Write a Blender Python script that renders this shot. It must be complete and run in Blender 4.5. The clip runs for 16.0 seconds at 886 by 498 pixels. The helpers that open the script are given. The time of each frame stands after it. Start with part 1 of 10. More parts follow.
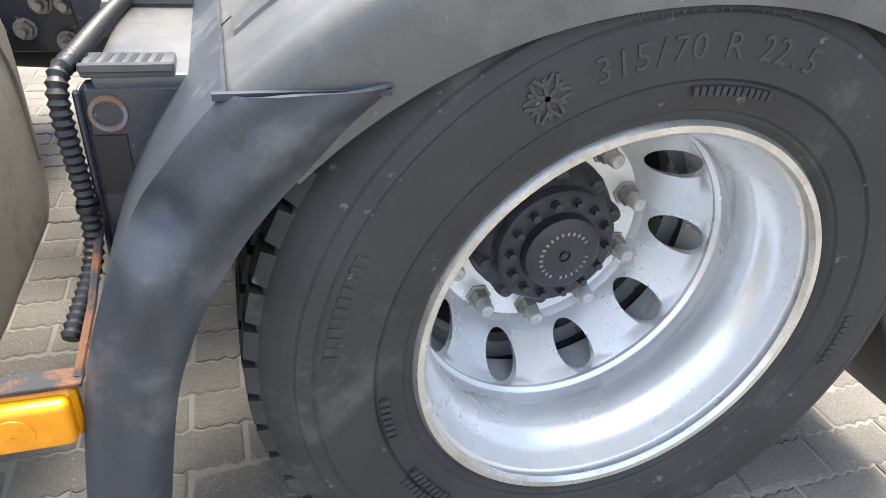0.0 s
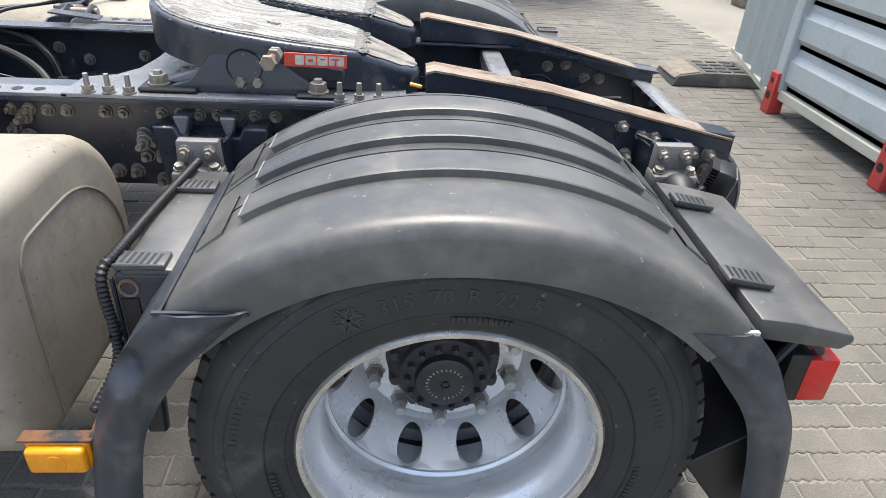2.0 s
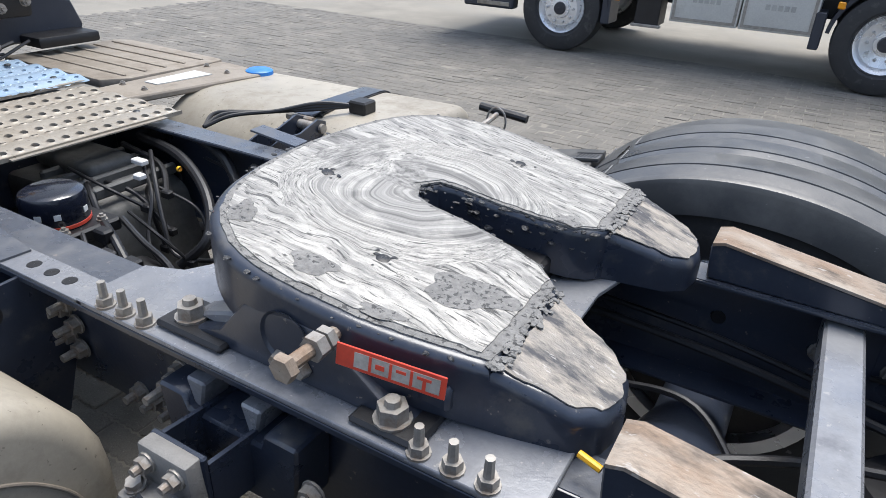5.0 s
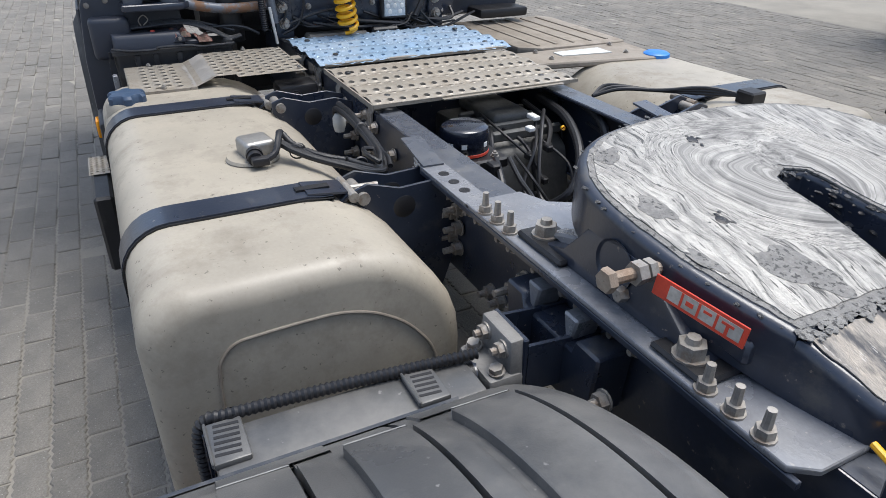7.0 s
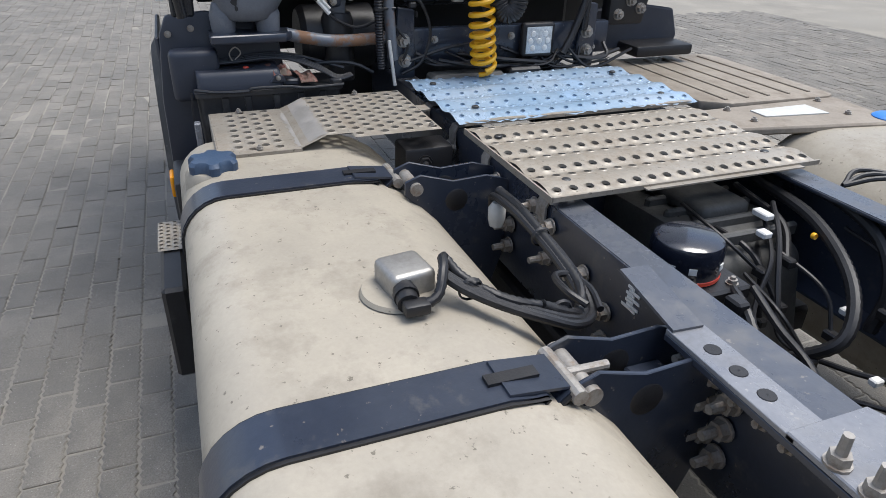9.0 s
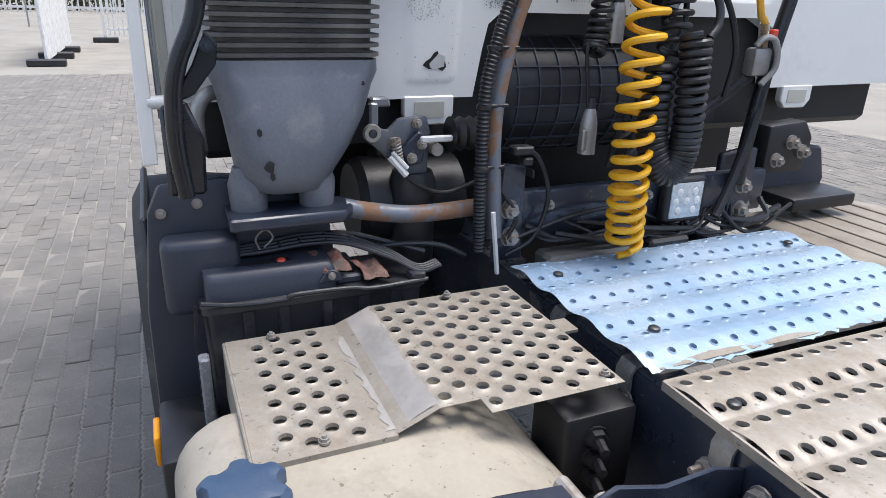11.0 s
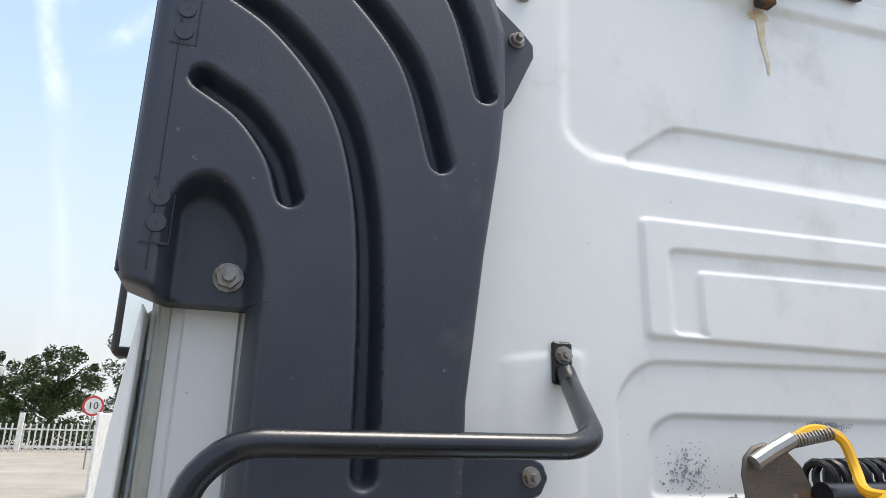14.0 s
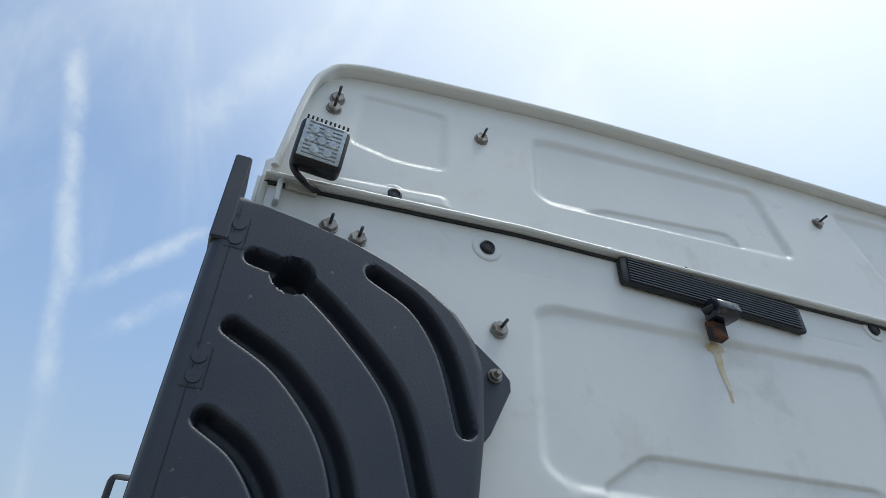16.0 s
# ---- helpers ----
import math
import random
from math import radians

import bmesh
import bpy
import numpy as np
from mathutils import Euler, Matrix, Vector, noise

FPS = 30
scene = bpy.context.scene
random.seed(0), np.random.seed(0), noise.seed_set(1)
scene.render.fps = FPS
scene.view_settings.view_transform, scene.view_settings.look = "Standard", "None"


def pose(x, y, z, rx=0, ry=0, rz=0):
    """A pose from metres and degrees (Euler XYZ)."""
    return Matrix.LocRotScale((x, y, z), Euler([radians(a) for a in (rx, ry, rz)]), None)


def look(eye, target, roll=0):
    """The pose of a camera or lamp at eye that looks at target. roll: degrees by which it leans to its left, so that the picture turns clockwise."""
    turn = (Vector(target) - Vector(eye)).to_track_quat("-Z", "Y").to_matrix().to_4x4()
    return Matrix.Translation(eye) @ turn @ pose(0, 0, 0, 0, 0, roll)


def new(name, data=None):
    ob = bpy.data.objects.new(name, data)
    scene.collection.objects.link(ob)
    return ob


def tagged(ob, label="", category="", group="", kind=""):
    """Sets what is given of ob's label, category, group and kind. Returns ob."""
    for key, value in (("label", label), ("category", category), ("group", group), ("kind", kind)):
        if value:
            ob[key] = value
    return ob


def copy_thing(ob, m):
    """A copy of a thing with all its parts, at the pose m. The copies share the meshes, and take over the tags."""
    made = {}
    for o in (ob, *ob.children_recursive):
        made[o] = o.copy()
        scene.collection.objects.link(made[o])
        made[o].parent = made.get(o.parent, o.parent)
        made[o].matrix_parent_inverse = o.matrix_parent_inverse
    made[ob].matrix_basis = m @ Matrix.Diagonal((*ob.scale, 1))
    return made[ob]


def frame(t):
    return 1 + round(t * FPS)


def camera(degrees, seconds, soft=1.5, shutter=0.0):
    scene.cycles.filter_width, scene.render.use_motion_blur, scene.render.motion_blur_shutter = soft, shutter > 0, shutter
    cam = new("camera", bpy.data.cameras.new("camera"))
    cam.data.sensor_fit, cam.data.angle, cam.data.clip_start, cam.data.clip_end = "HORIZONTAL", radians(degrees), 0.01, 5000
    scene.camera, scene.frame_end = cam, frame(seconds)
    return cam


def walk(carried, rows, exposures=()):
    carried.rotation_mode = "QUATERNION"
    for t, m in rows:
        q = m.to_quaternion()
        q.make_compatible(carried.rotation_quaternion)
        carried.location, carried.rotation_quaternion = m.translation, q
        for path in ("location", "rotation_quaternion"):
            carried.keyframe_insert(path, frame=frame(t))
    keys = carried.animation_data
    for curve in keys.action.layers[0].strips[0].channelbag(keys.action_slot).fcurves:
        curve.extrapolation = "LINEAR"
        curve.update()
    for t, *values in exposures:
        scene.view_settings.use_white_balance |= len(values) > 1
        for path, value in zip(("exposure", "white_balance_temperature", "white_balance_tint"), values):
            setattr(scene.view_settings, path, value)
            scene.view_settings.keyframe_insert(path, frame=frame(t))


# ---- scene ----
cam = camera(68.1, 16.0, 0.6)
PATH = [
    (0, (-0.483, -1.822, 1.045), (0.083, -0.211, 0.003), 4.6),
    (0.5, (-0.384, -2.027, 1.163), (-0.044, -0.345, 0.135), 3.5),
    (1, (-0.302, -2.199, 1.315), (-0.001, -0.513, 0.281), 3.7),
    (1.5, (-0.247, -2.261, 1.438), (0.002, -0.529, 0.471), 3.0),
    (2, (-0.114, -2.128, 1.499), (0.028, -0.414, 0.479), 3.5),
    (2.5, (-0.033, -1.969, 1.513), (-0.065, -0.251, 0.489), 3.4),
    (3, (-0.024, -1.708, 1.541), (-0.136, 0.047, 0.589), 3.8),
    (3.2, (-0.027, -1.621, 1.55), (-0.188, 0.161, 0.656), 3.8),
    (5.5, (0.108, -0.928, 1.581), (-0.95, 0.472, 0.621), 2.1),
    (6, (0.173, -0.964, 1.555), (-1.084, 0.25, 0.583), 1.6),
    (6.5, (0.224, -1.048, 1.563), (-1.241, -0.099, 0.587), 1.1),
    (7, (0.207, -1.099, 1.576), (-1.348, -0.311, 0.595), 0.8),
    (7.5, (0.09, -1.103, 1.575), (-1.492, -0.379, 0.59), 0.8),
    (8, (-0.096, -1.09, 1.569), (-1.711, -0.432, 0.589), 1.0),
    (8.5, (-0.318, -1.094, 1.549), (-1.938, -0.462, 0.561), 1.3),
    (10.8, (-1.379, -1.141, 1.542), (-3.082, -0.379, 0.82), 2.1),
    (11, (-1.472, -1.123, 1.547), (-3.182, -0.369, 0.834), 1.8),
    (11.5, (-1.676, -1.106, 1.553), (-3.397, -0.336, 0.885), 1.8),
    (12, (-1.83, -1.053, 1.586), (-3.624, -0.327, 1.079), 1.9),
    (12.5, (-1.922, -1.033, 1.639), (-3.777, -0.334, 1.372), 1.8),
    (13, (-1.961, -1.013, 1.704), (-3.839, -0.324, 1.689), 1.6),
    (13.5, (-1.962, -1.005, 1.779), (-3.846, -0.366, 1.983), 1.3),
    (14, (-1.951, -1.034, 1.818), (-3.771, -0.401, 2.355), 1.3),
    (14.5, (-1.934, -1.067, 1.836), (-3.652, -0.46, 2.66), 1.8),
    (15, (-1.9, -1.081, 1.845), (-3.507, -0.506, 2.888), 1.5),
    (15.5, (-1.857, -1.087, 1.857), (-3.358, -0.55, 3.064), 1.2),
    (16, (-1.849, -1.062, 1.849), (-3.285, -0.554, 3.144), 1.9),
]
EXPOSURES = [(0.0, 2.42, 7150, 10), (1.5, 1.74, 7000, 10), (3.0, 1.36, 6800, 10), (5.5, 1.10, 6450, 10), (8.5, 0.90, 6500, 10), (11.0, 1.28, 6450, 13), (12.5, 1.76, 7000, 12), (13.5, 1.48, 6950, 10), (14.5, 1.15, 7000, 9), (16.0, 0.56, 6400, 3)]
walk(cam, [(t, look(eye, target, roll)) for t, eye, target, roll in PATH], exposures=EXPOSURES)

# ---- light and sky ----
world = bpy.data.worlds.new("sky")
scene.world = world
world.use_nodes = True
SUN_TO = Vector((0.02, 0.30, 1.0)).normalized()      # towards the veiled sun


def sky():
    nt = world.node_tree
    nt.nodes.clear()

    def node(kind, **kw):
        n = nt.nodes.new(kind)
        for k, v in kw.items():
            n.inputs[k].default_value = v
        return n

    def maths(op, a, b=None, clamp=False):
        n = nt.nodes.new("ShaderNodeMath")
        n.operation, n.use_clamp = op, clamp
        for k, v in enumerate((a, b)):
            if isinstance(v, (int, float)):
                n.inputs[k].default_value = v
            elif v is not None:
                nt.links.new(v, n.inputs[k])
        return n.outputs[0]

    def spread(v, a, b, lo, hi):
        n = nt.nodes.new("ShaderNodeMapRange")
        n.interpolation_type = "SMOOTHSTEP"
        for k, x in enumerate((a, b, lo, hi)):
            n.inputs[k + 1].default_value = x
        nt.links.new(v, n.inputs[0])
        return n.outputs[0]

    def dot(v, d):
        n = nt.nodes.new("ShaderNodeVectorMath")
        n.operation = "DOT_PRODUCT"
        n.inputs[1].default_value = d
        nt.links.new(v, n.inputs[0])
        return n.outputs["Value"]

    out = node("ShaderNodeOutputWorld")
    bg = node("ShaderNodeBackground", Strength=0.138)
    tex = nt.nodes.new("ShaderNodeTexSky")
    tex.sky_type, tex.sun_disc = "NISHITA", False
    tex.sun_elevation, tex.sun_rotation = math.asin(SUN_TO.z), math.atan2(SUN_TO.x, SUN_TO.y)
    tex.air_density, tex.dust_density, tex.ozone_density = 1.0, 1.2, 0.7
    co = node("ShaderNodeTexCoord").outputs["Generated"]
    # broad thin cloud
    mp = node("ShaderNodeMapping", Rotation=(0.25, 0.5, 0.5), Scale=(0.9, 2.6, 1.0))
    nt.links.new(co, mp.inputs["Vector"])
    broad = node("ShaderNodeTexNoise", Scale=1.7, Detail=8, Roughness=0.55, Distortion=0.6)
    nt.links.new(mp.outputs["Vector"], broad.inputs["Vector"])
    cover = spread(broad.outputs["Fac"], 0.45, 0.80, 0.05, 0.55)
    # combed wisps and old vapour trails, each along its own arc
    wob = node("ShaderNodeTexNoise", Scale=3.2, Detail=6, Roughness=0.6)
    nt.links.new(co, wob.inputs["Vector"])
    off = nt.nodes.new("ShaderNodeVectorMath")
    off.operation = "MULTIPLY_ADD"
    off.inputs[1].default_value = (0.09, 0.09, 0.09)
    nt.links.new(wob.outputs["Color"], off.inputs[0])
    nt.links.new(co, off.inputs[2])
    bent = off.outputs[0]
    tear = node("ShaderNodeTexNoise", Scale=9.0, Detail=8, Roughness=0.65)
    nt.links.new(bent, tear.inputs["Vector"])
    torn = spread(tear.outputs["Fac"], 0.34, 0.66, 0.15, 1.0)
    lift = Vector((0.045, 0.045, 0.045))
    for p, q, wide, strong in (((-0.604, -0.297, 0.74), (-0.938, -0.192, 0.29), 0.022, 0.42), ((-0.822, -0.24, 0.516), (-0.785, -0.079, 0.614), 0.020, 0.60), ((-0.865, -0.207, 0.458), (-0.833, -0.074, 0.548), 0.026, 0.62),
                               ((-0.900, -0.15, 0.42), (-0.88, -0.09, 0.46), 0.016, 0.45), ((-0.686, -0.144, 0.713), (-0.52, 0.007, 0.854), 0.05, 0.28), ((-0.80, -0.05, 0.62), (-0.45, 0.10, 0.88), 0.04, 0.25), ((-0.94, -0.25, 0.24), (-0.95, -0.10, 0.30), 0.03, 0.35)):
        p, q = Vector(p) + lift, Vector(q) + lift
        mid = (p + q).normalized()
        half = p.normalized().dot(mid)
        line = spread(maths("ABSOLUTE", dot(bent, p.cross(q).normalized())), 0.0, wide, 1.0, 0.0)
        ends = spread(dot(bent, mid), half - 0.02 - 0.25 * (1 - half), half + 0.5 * (1 - half), 0.0, 1.0)
        cover = maths("ADD", cover, maths("MULTIPLY", maths("MULTIPLY", line, ends), maths("MULTIPLY", torn, strong)), True)
    # haze near the horizon, then the clouds, then the veil round the sun
    colour = tex.outputs["Color"]
    for fac, tint in ((spread(dot(co, (0.0, 0.0, 1.0)), 0.0, 0.60, 0.95, 0.0), (1.95, 2.12, 2.35)), (cover, (4.3, 4.5, 4.7)), (spread(dot(co, SUN_TO), 0.55, 1.0, 0.0, 0.50), (6.2, 6.35, 6.5))):
        mix = nt.nodes.new("ShaderNodeMix")
        mix.data_type = "RGBA"
        mix.inputs[7].default_value = (*tint, 1)
        nt.links.new(fac, mix.inputs[0])
        nt.links.new(colour, mix.inputs[6])
        colour = mix.outputs[2]
    nt.links.new(colour, bg.inputs["Color"])
    nt.links.new(bg.outputs["Background"], out.inputs["Surface"])


sky()
sun = new("sun", bpy.data.lights.new("sun", "SUN"))
sun.data.energy, sun.data.angle, sun.data.color = 2.1, radians(32), (1.0, 0.97, 0.93)
sun.matrix_world = look(SUN_TO * 30, (0, 0, 0))


# ---- materials ----
def mat(name, c1, c2=None, rough=0.6, metal=0.0, scale=6.0, fine=70.0, bump=0.15, spread=0.18, dirt=None, dirt_at=(0.55, 0.7), dirt_scale=4.0, dirt_rough=0.85, stretch=(1, 1, 1), relief=0.004, piece=0.0, coat=0.0, specks=None):
    """A surface with two scales of variation, fine relief and a layer of dirt or wear."""
    m = bpy.data.materials.new(name)
    m.use_nodes = True
    nt = m.node_tree
    p = nt.nodes["Principled BSDF"]
    c2 = c2 or tuple(min(1, v * 0.72) for v in c1)

    def node(kind, **kw):
        n = nt.nodes.new(kind)
        for k, v in kw.items():
            n.inputs[k].default_value = v
        return n

    co = node("ShaderNodeTexCoord")
    mp = node("ShaderNodeMapping", Scale=stretch)
    nt.links.new(co.outputs["Object"], mp.inputs["Vector"])
    big = node("ShaderNodeTexNoise", Scale=scale, Detail=5, Roughness=0.6)
    small = node("ShaderNodeTexNoise", Scale=fine, Detail=4, Roughness=0.65)
    for n in (big, small):
        nt.links.new(mp.outputs["Vector"], n.inputs["Vector"])
    mix = nt.nodes.new("ShaderNodeMix")
    mix.data_type = "RGBA"
    mix.inputs[6].default_value, mix.inputs[7].default_value = (*c1, 1), (*c2, 1)
    rng = node("ShaderNodeMapRange")
    rng.inputs[1].default_value, rng.inputs[2].default_value = 0.35, 0.68
    nt.links.new(big.outputs["Fac"], rng.inputs[0])
    nt.links.new(rng.outputs[0], mix.inputs[0])
    colour = mix.outputs[2]
    hsv = node("ShaderNodeHueSaturation")
    val = node("ShaderNodeMapRange")
    val.inputs[3].default_value, val.inputs[4].default_value = 1 - spread, 1 + spread
    nt.links.new(small.outputs["Fac"], val.inputs[0])
    if piece:
        info = node("ShaderNodeObjectInfo")
        geo = node("ShaderNodeNewGeometry")
        add = nt.nodes.new("ShaderNodeMath")
        add.operation = "ADD"
        nt.links.new(info.outputs["Random"], add.inputs[0])
        nt.links.new(geo.outputs["Random Per Island"], add.inputs[1])
        fr = nt.nodes.new("ShaderNodeMath")
        fr.operation = "FRACT"
        nt.links.new(add.outputs[0], fr.inputs[0])
        pr = node("ShaderNodeMapRange")
        pr.inputs[3].default_value, pr.inputs[4].default_value = 1 - piece, 1 + piece
        nt.links.new(fr.outputs[0], pr.inputs[0])
        mul = nt.nodes.new("ShaderNodeMath")
        mul.operation = "MULTIPLY"
        nt.links.new(val.outputs[0], mul.inputs[0])
        nt.links.new(pr.outputs[0], mul.inputs[1])
        nt.links.new(mul.outputs[0], hsv.inputs["Value"])
    else:
        nt.links.new(val.outputs[0], hsv.inputs["Value"])
    nt.links.new(colour, hsv.inputs["Color"])
    colour = hsv.outputs["Color"]
    rough_out = node("ShaderNodeMapRange")
    rough_out.inputs[3].default_value, rough_out.inputs[4].default_value = max(0.05, rough - 0.12), min(1, rough + 0.12)
    nt.links.new(big.outputs["Fac"], rough_out.inputs[0])
    rsock = rough_out.outputs[0]
    p.inputs["Metallic"].default_value = metal
    p.inputs["Coat Weight"].default_value = coat
    if dirt:
        dn = node("ShaderNodeTexNoise", Scale=dirt_scale, Detail=9, Roughness=0.68)
        nt.links.new(mp.outputs["Vector"], dn.inputs["Vector"])
        dr = node("ShaderNodeMapRange")
        dr.inputs[1].default_value, dr.inputs[2].default_value = dirt_at
        nt.links.new(dn.outputs["Fac"], dr.inputs[0])
        dm = nt.nodes.new("ShaderNodeMix")
        dm.data_type = "RGBA"
        dm.inputs[7].default_value = (*dirt, 1)
        nt.links.new(dr.outputs[0], dm.inputs[0])
        nt.links.new(colour, dm.inputs[6])
        colour = dm.outputs[2]
        rm = nt.nodes.new("ShaderNodeMix")
        rm.inputs[3].default_value = dirt_rough
        nt.links.new(dr.outputs[0], rm.inputs[0])
        nt.links.new(rsock, rm.inputs[2])
        rsock = rm.outputs[0]
        if metal:
            mm = nt.nodes.new("ShaderNodeMix")
            mm.inputs[2].default_value, mm.inputs[3].default_value = metal, 0.0
            nt.links.new(dr.outputs[0], mm.inputs[0])
            nt.links.new(mm.outputs[0], p.inputs["Metallic"])
    if specks:
        tint, amount, size, at = specks
        sn = node("ShaderNodeTexNoise", Scale=size, Detail=3, Roughness=0.6)
        nt.links.new(mp.outputs["Vector"], sn.inputs["Vector"])
        sr = node("ShaderNodeMapRange")
        sr.inputs[1].default_value, sr.inputs[2].default_value, sr.inputs[4].default_value = at, at + 0.05, amount
        nt.links.new(sn.outputs["Fac"], sr.inputs[0])
        sm = nt.nodes.new("ShaderNodeMix")
        sm.data_type = "RGBA"
        sm.inputs[7].default_value = (*tint, 1)
        nt.links.new(sr.outputs[0], sm.inputs[0])
        nt.links.new(colour, sm.inputs[6])
        colour = sm.outputs[2]
    nt.links.new(colour, p.inputs["Base Color"])
    nt.links.new(rsock, p.inputs["Roughness"])
    b = node("ShaderNodeBump", Strength=bump, Distance=relief)
    nt.links.new(small.outputs["Fac"], b.inputs["Height"])
    nt.links.new(b.outputs["Normal"], p.inputs["Normal"])
    return m


RUBBER = mat("tyre_rubber", (0.023, 0.024, 0.026), (0.036, 0.036, 0.037), 0.72, scale=9, fine=160, dirt=(0.125, 0.12, 0.11), dirt_at=(0.55, 0.78), dirt_scale=6, specks=((0.16, 0.155, 0.15), 0.7, 34, 0.68))
RUBBER_MARK = mat("tyre_lettering", (0.040, 0.040, 0.042), None, 0.6)
RIM = mat("rim_silver_paint", (0.82, 0.83, 0.84), (0.74, 0.75, 0.765), 0.28, 0.55, scale=5, fine=140, bump=0.02, spread=0.06, dirt=(0.55, 0.53, 0.50), dirt_at=(0.72, 0.95), dirt_scale=5)
RIM_EDGE = mat("rim_edge_bare", (0.72, 0.72, 0.71), (0.55, 0.54, 0.51), 0.3, 0.8, scale=20, fine=120, bump=0.1, dirt=(0.3, 0.26, 0.2), dirt_at=(0.58, 0.75), dirt_scale=14)
BANDSTEEL = mat("bright_band_steel", (0.62, 0.61, 0.57), (0.52, 0.50, 0.46), 0.25, 0.7, scale=20, fine=120, bump=0.05, dirt=(0.36, 0.33, 0.28), dirt_at=(0.6, 0.8), dirt_scale=14)
NUTMETAL = mat("nut_grey_zinc", (0.36, 0.34, 0.31), (0.22, 0.20, 0.18), 0.5, 0.5, scale=30, fine=200, dirt=(0.19, 0.13, 0.08), dirt_at=(0.52, 0.72), dirt_scale=30)
NUTCAP = mat("nut_cap_grey", (0.50, 0.50, 0.49), (0.38, 0.37, 0.36), 0.5, 0.2, scale=30, fine=200)
HUB = mat("hub_black_paint", (0.018, 0.020, 0.027), (0.032, 0.034, 0.042), 0.42, 0.0, scale=20, fine=150, dirt=(0.09, 0.085, 0.08), dirt_at=(0.58, 0.8), dirt_scale=9)
CHASSIS = mat("chassis_navy_grey_paint", (0.019, 0.025, 0.040), (0.029, 0.036, 0.053), 0.30, 0.0, scale=5, fine=90, bump=0.10, dirt=(0.10, 0.095, 0.085), dirt_at=(0.57, 0.80), dirt_scale=11, specks=((0.17, 0.15, 0.13), 0.8, 60, 0.68), coat=0.25)
# paler navy: on the flange tops it paints in their upward sheen
CHASSIS_PALE = mat("pale_navy_paint", (0.058, 0.066, 0.084), (0.082, 0.088, 0.102), 0.27, 0.0, scale=6, fine=90, dirt=(0.13, 0.13, 0.13), dirt_at=(0.50, 0.80), dirt_scale=9, specks=((0.22, 0.20, 0.18), 0.7, 60, 0.68), coat=0.2)
CHASSIS_TOP = mat("worn_grey_steel", (0.190, 0.198, 0.218), (0.26, 0.262, 0.27), 0.26, 0.2, scale=7, fine=100, dirt=(0.11, 0.115, 0.13), dirt_at=(0.52, 0.72), dirt_scale=6, specks=((0.42, 0.40, 0.37), 0.6, 70, 0.66), coat=0.2)
PLASTIC = mat("mudguard_grey_plastic", (0.064, 0.066, 0.069), (0.086, 0.085, 0.083), 0.31, scale=4, fine=300, bump=0.10, spread=0.12, dirt=(0.185, 0.178, 0.165), dirt_at=(0.46, 0.84), dirt_scale=5, dirt_rough=0.50, specks=((0.30, 0.29, 0.28), 0.55, 44, 0.69))
RIB_WORN = mat("rubbed_pale_plastic", (0.30, 0.30, 0.29), (0.20, 0.20, 0.195), 0.6, scale=30, fine=160)
PLASTIC_BLUE = mat("scuffed_blue_grey_plastic", (0.034, 0.041, 0.054), (0.056, 0.063, 0.076), 0.36, scale=5, fine=220, bump=0.12, spread=0.2, dirt=(0.15, 0.15, 0.15), dirt_at=(0.52, 0.76), dirt_scale=8, specks=((0.03, 0.03, 0.032), 0.8, 26, 0.67))
PLASTIC_DARK = mat("dark_plastic", (0.025, 0.030, 0.044), (0.033, 0.038, 0.052), 0.44, scale=7, fine=260, bump=0.12, dirt=(0.095, 0.095, 0.10), dirt_at=(0.60, 0.92), dirt_scale=5, specks=((0.20, 0.20, 0.20), 0.5, 55, 0.71))
BATTERYBLACK = mat("dusty_black_plastic", (0.020, 0.021, 0.024), (0.032, 0.033, 0.036), 0.38, scale=9, fine=160, dirt=(0.10, 0.095, 0.088), dirt_at=(0.55, 0.85), dirt_scale=8)
BLACK = mat("black_rubber_plastic", (0.009, 0.009, 0.0105), (0.015, 0.015, 0.017), 0.45, scale=12, fine=180, dirt=(0.07, 0.066, 0.06), dirt_at=(0.60, 0.85), dirt_scale=9)
TANK = mat("tank_dusty_beige_paint", (0.37, 0.332, 0.268), (0.275, 0.248, 0.203), 0.44, 0.0, scale=3, fine=120, bump=0.06, spread=0.12, dirt=(0.19, 0.165, 0.13), dirt_at=(0.50, 0.80), dirt_scale=7, specks=((0.10, 0.085, 0.065), 0.8, 70, 0.655))


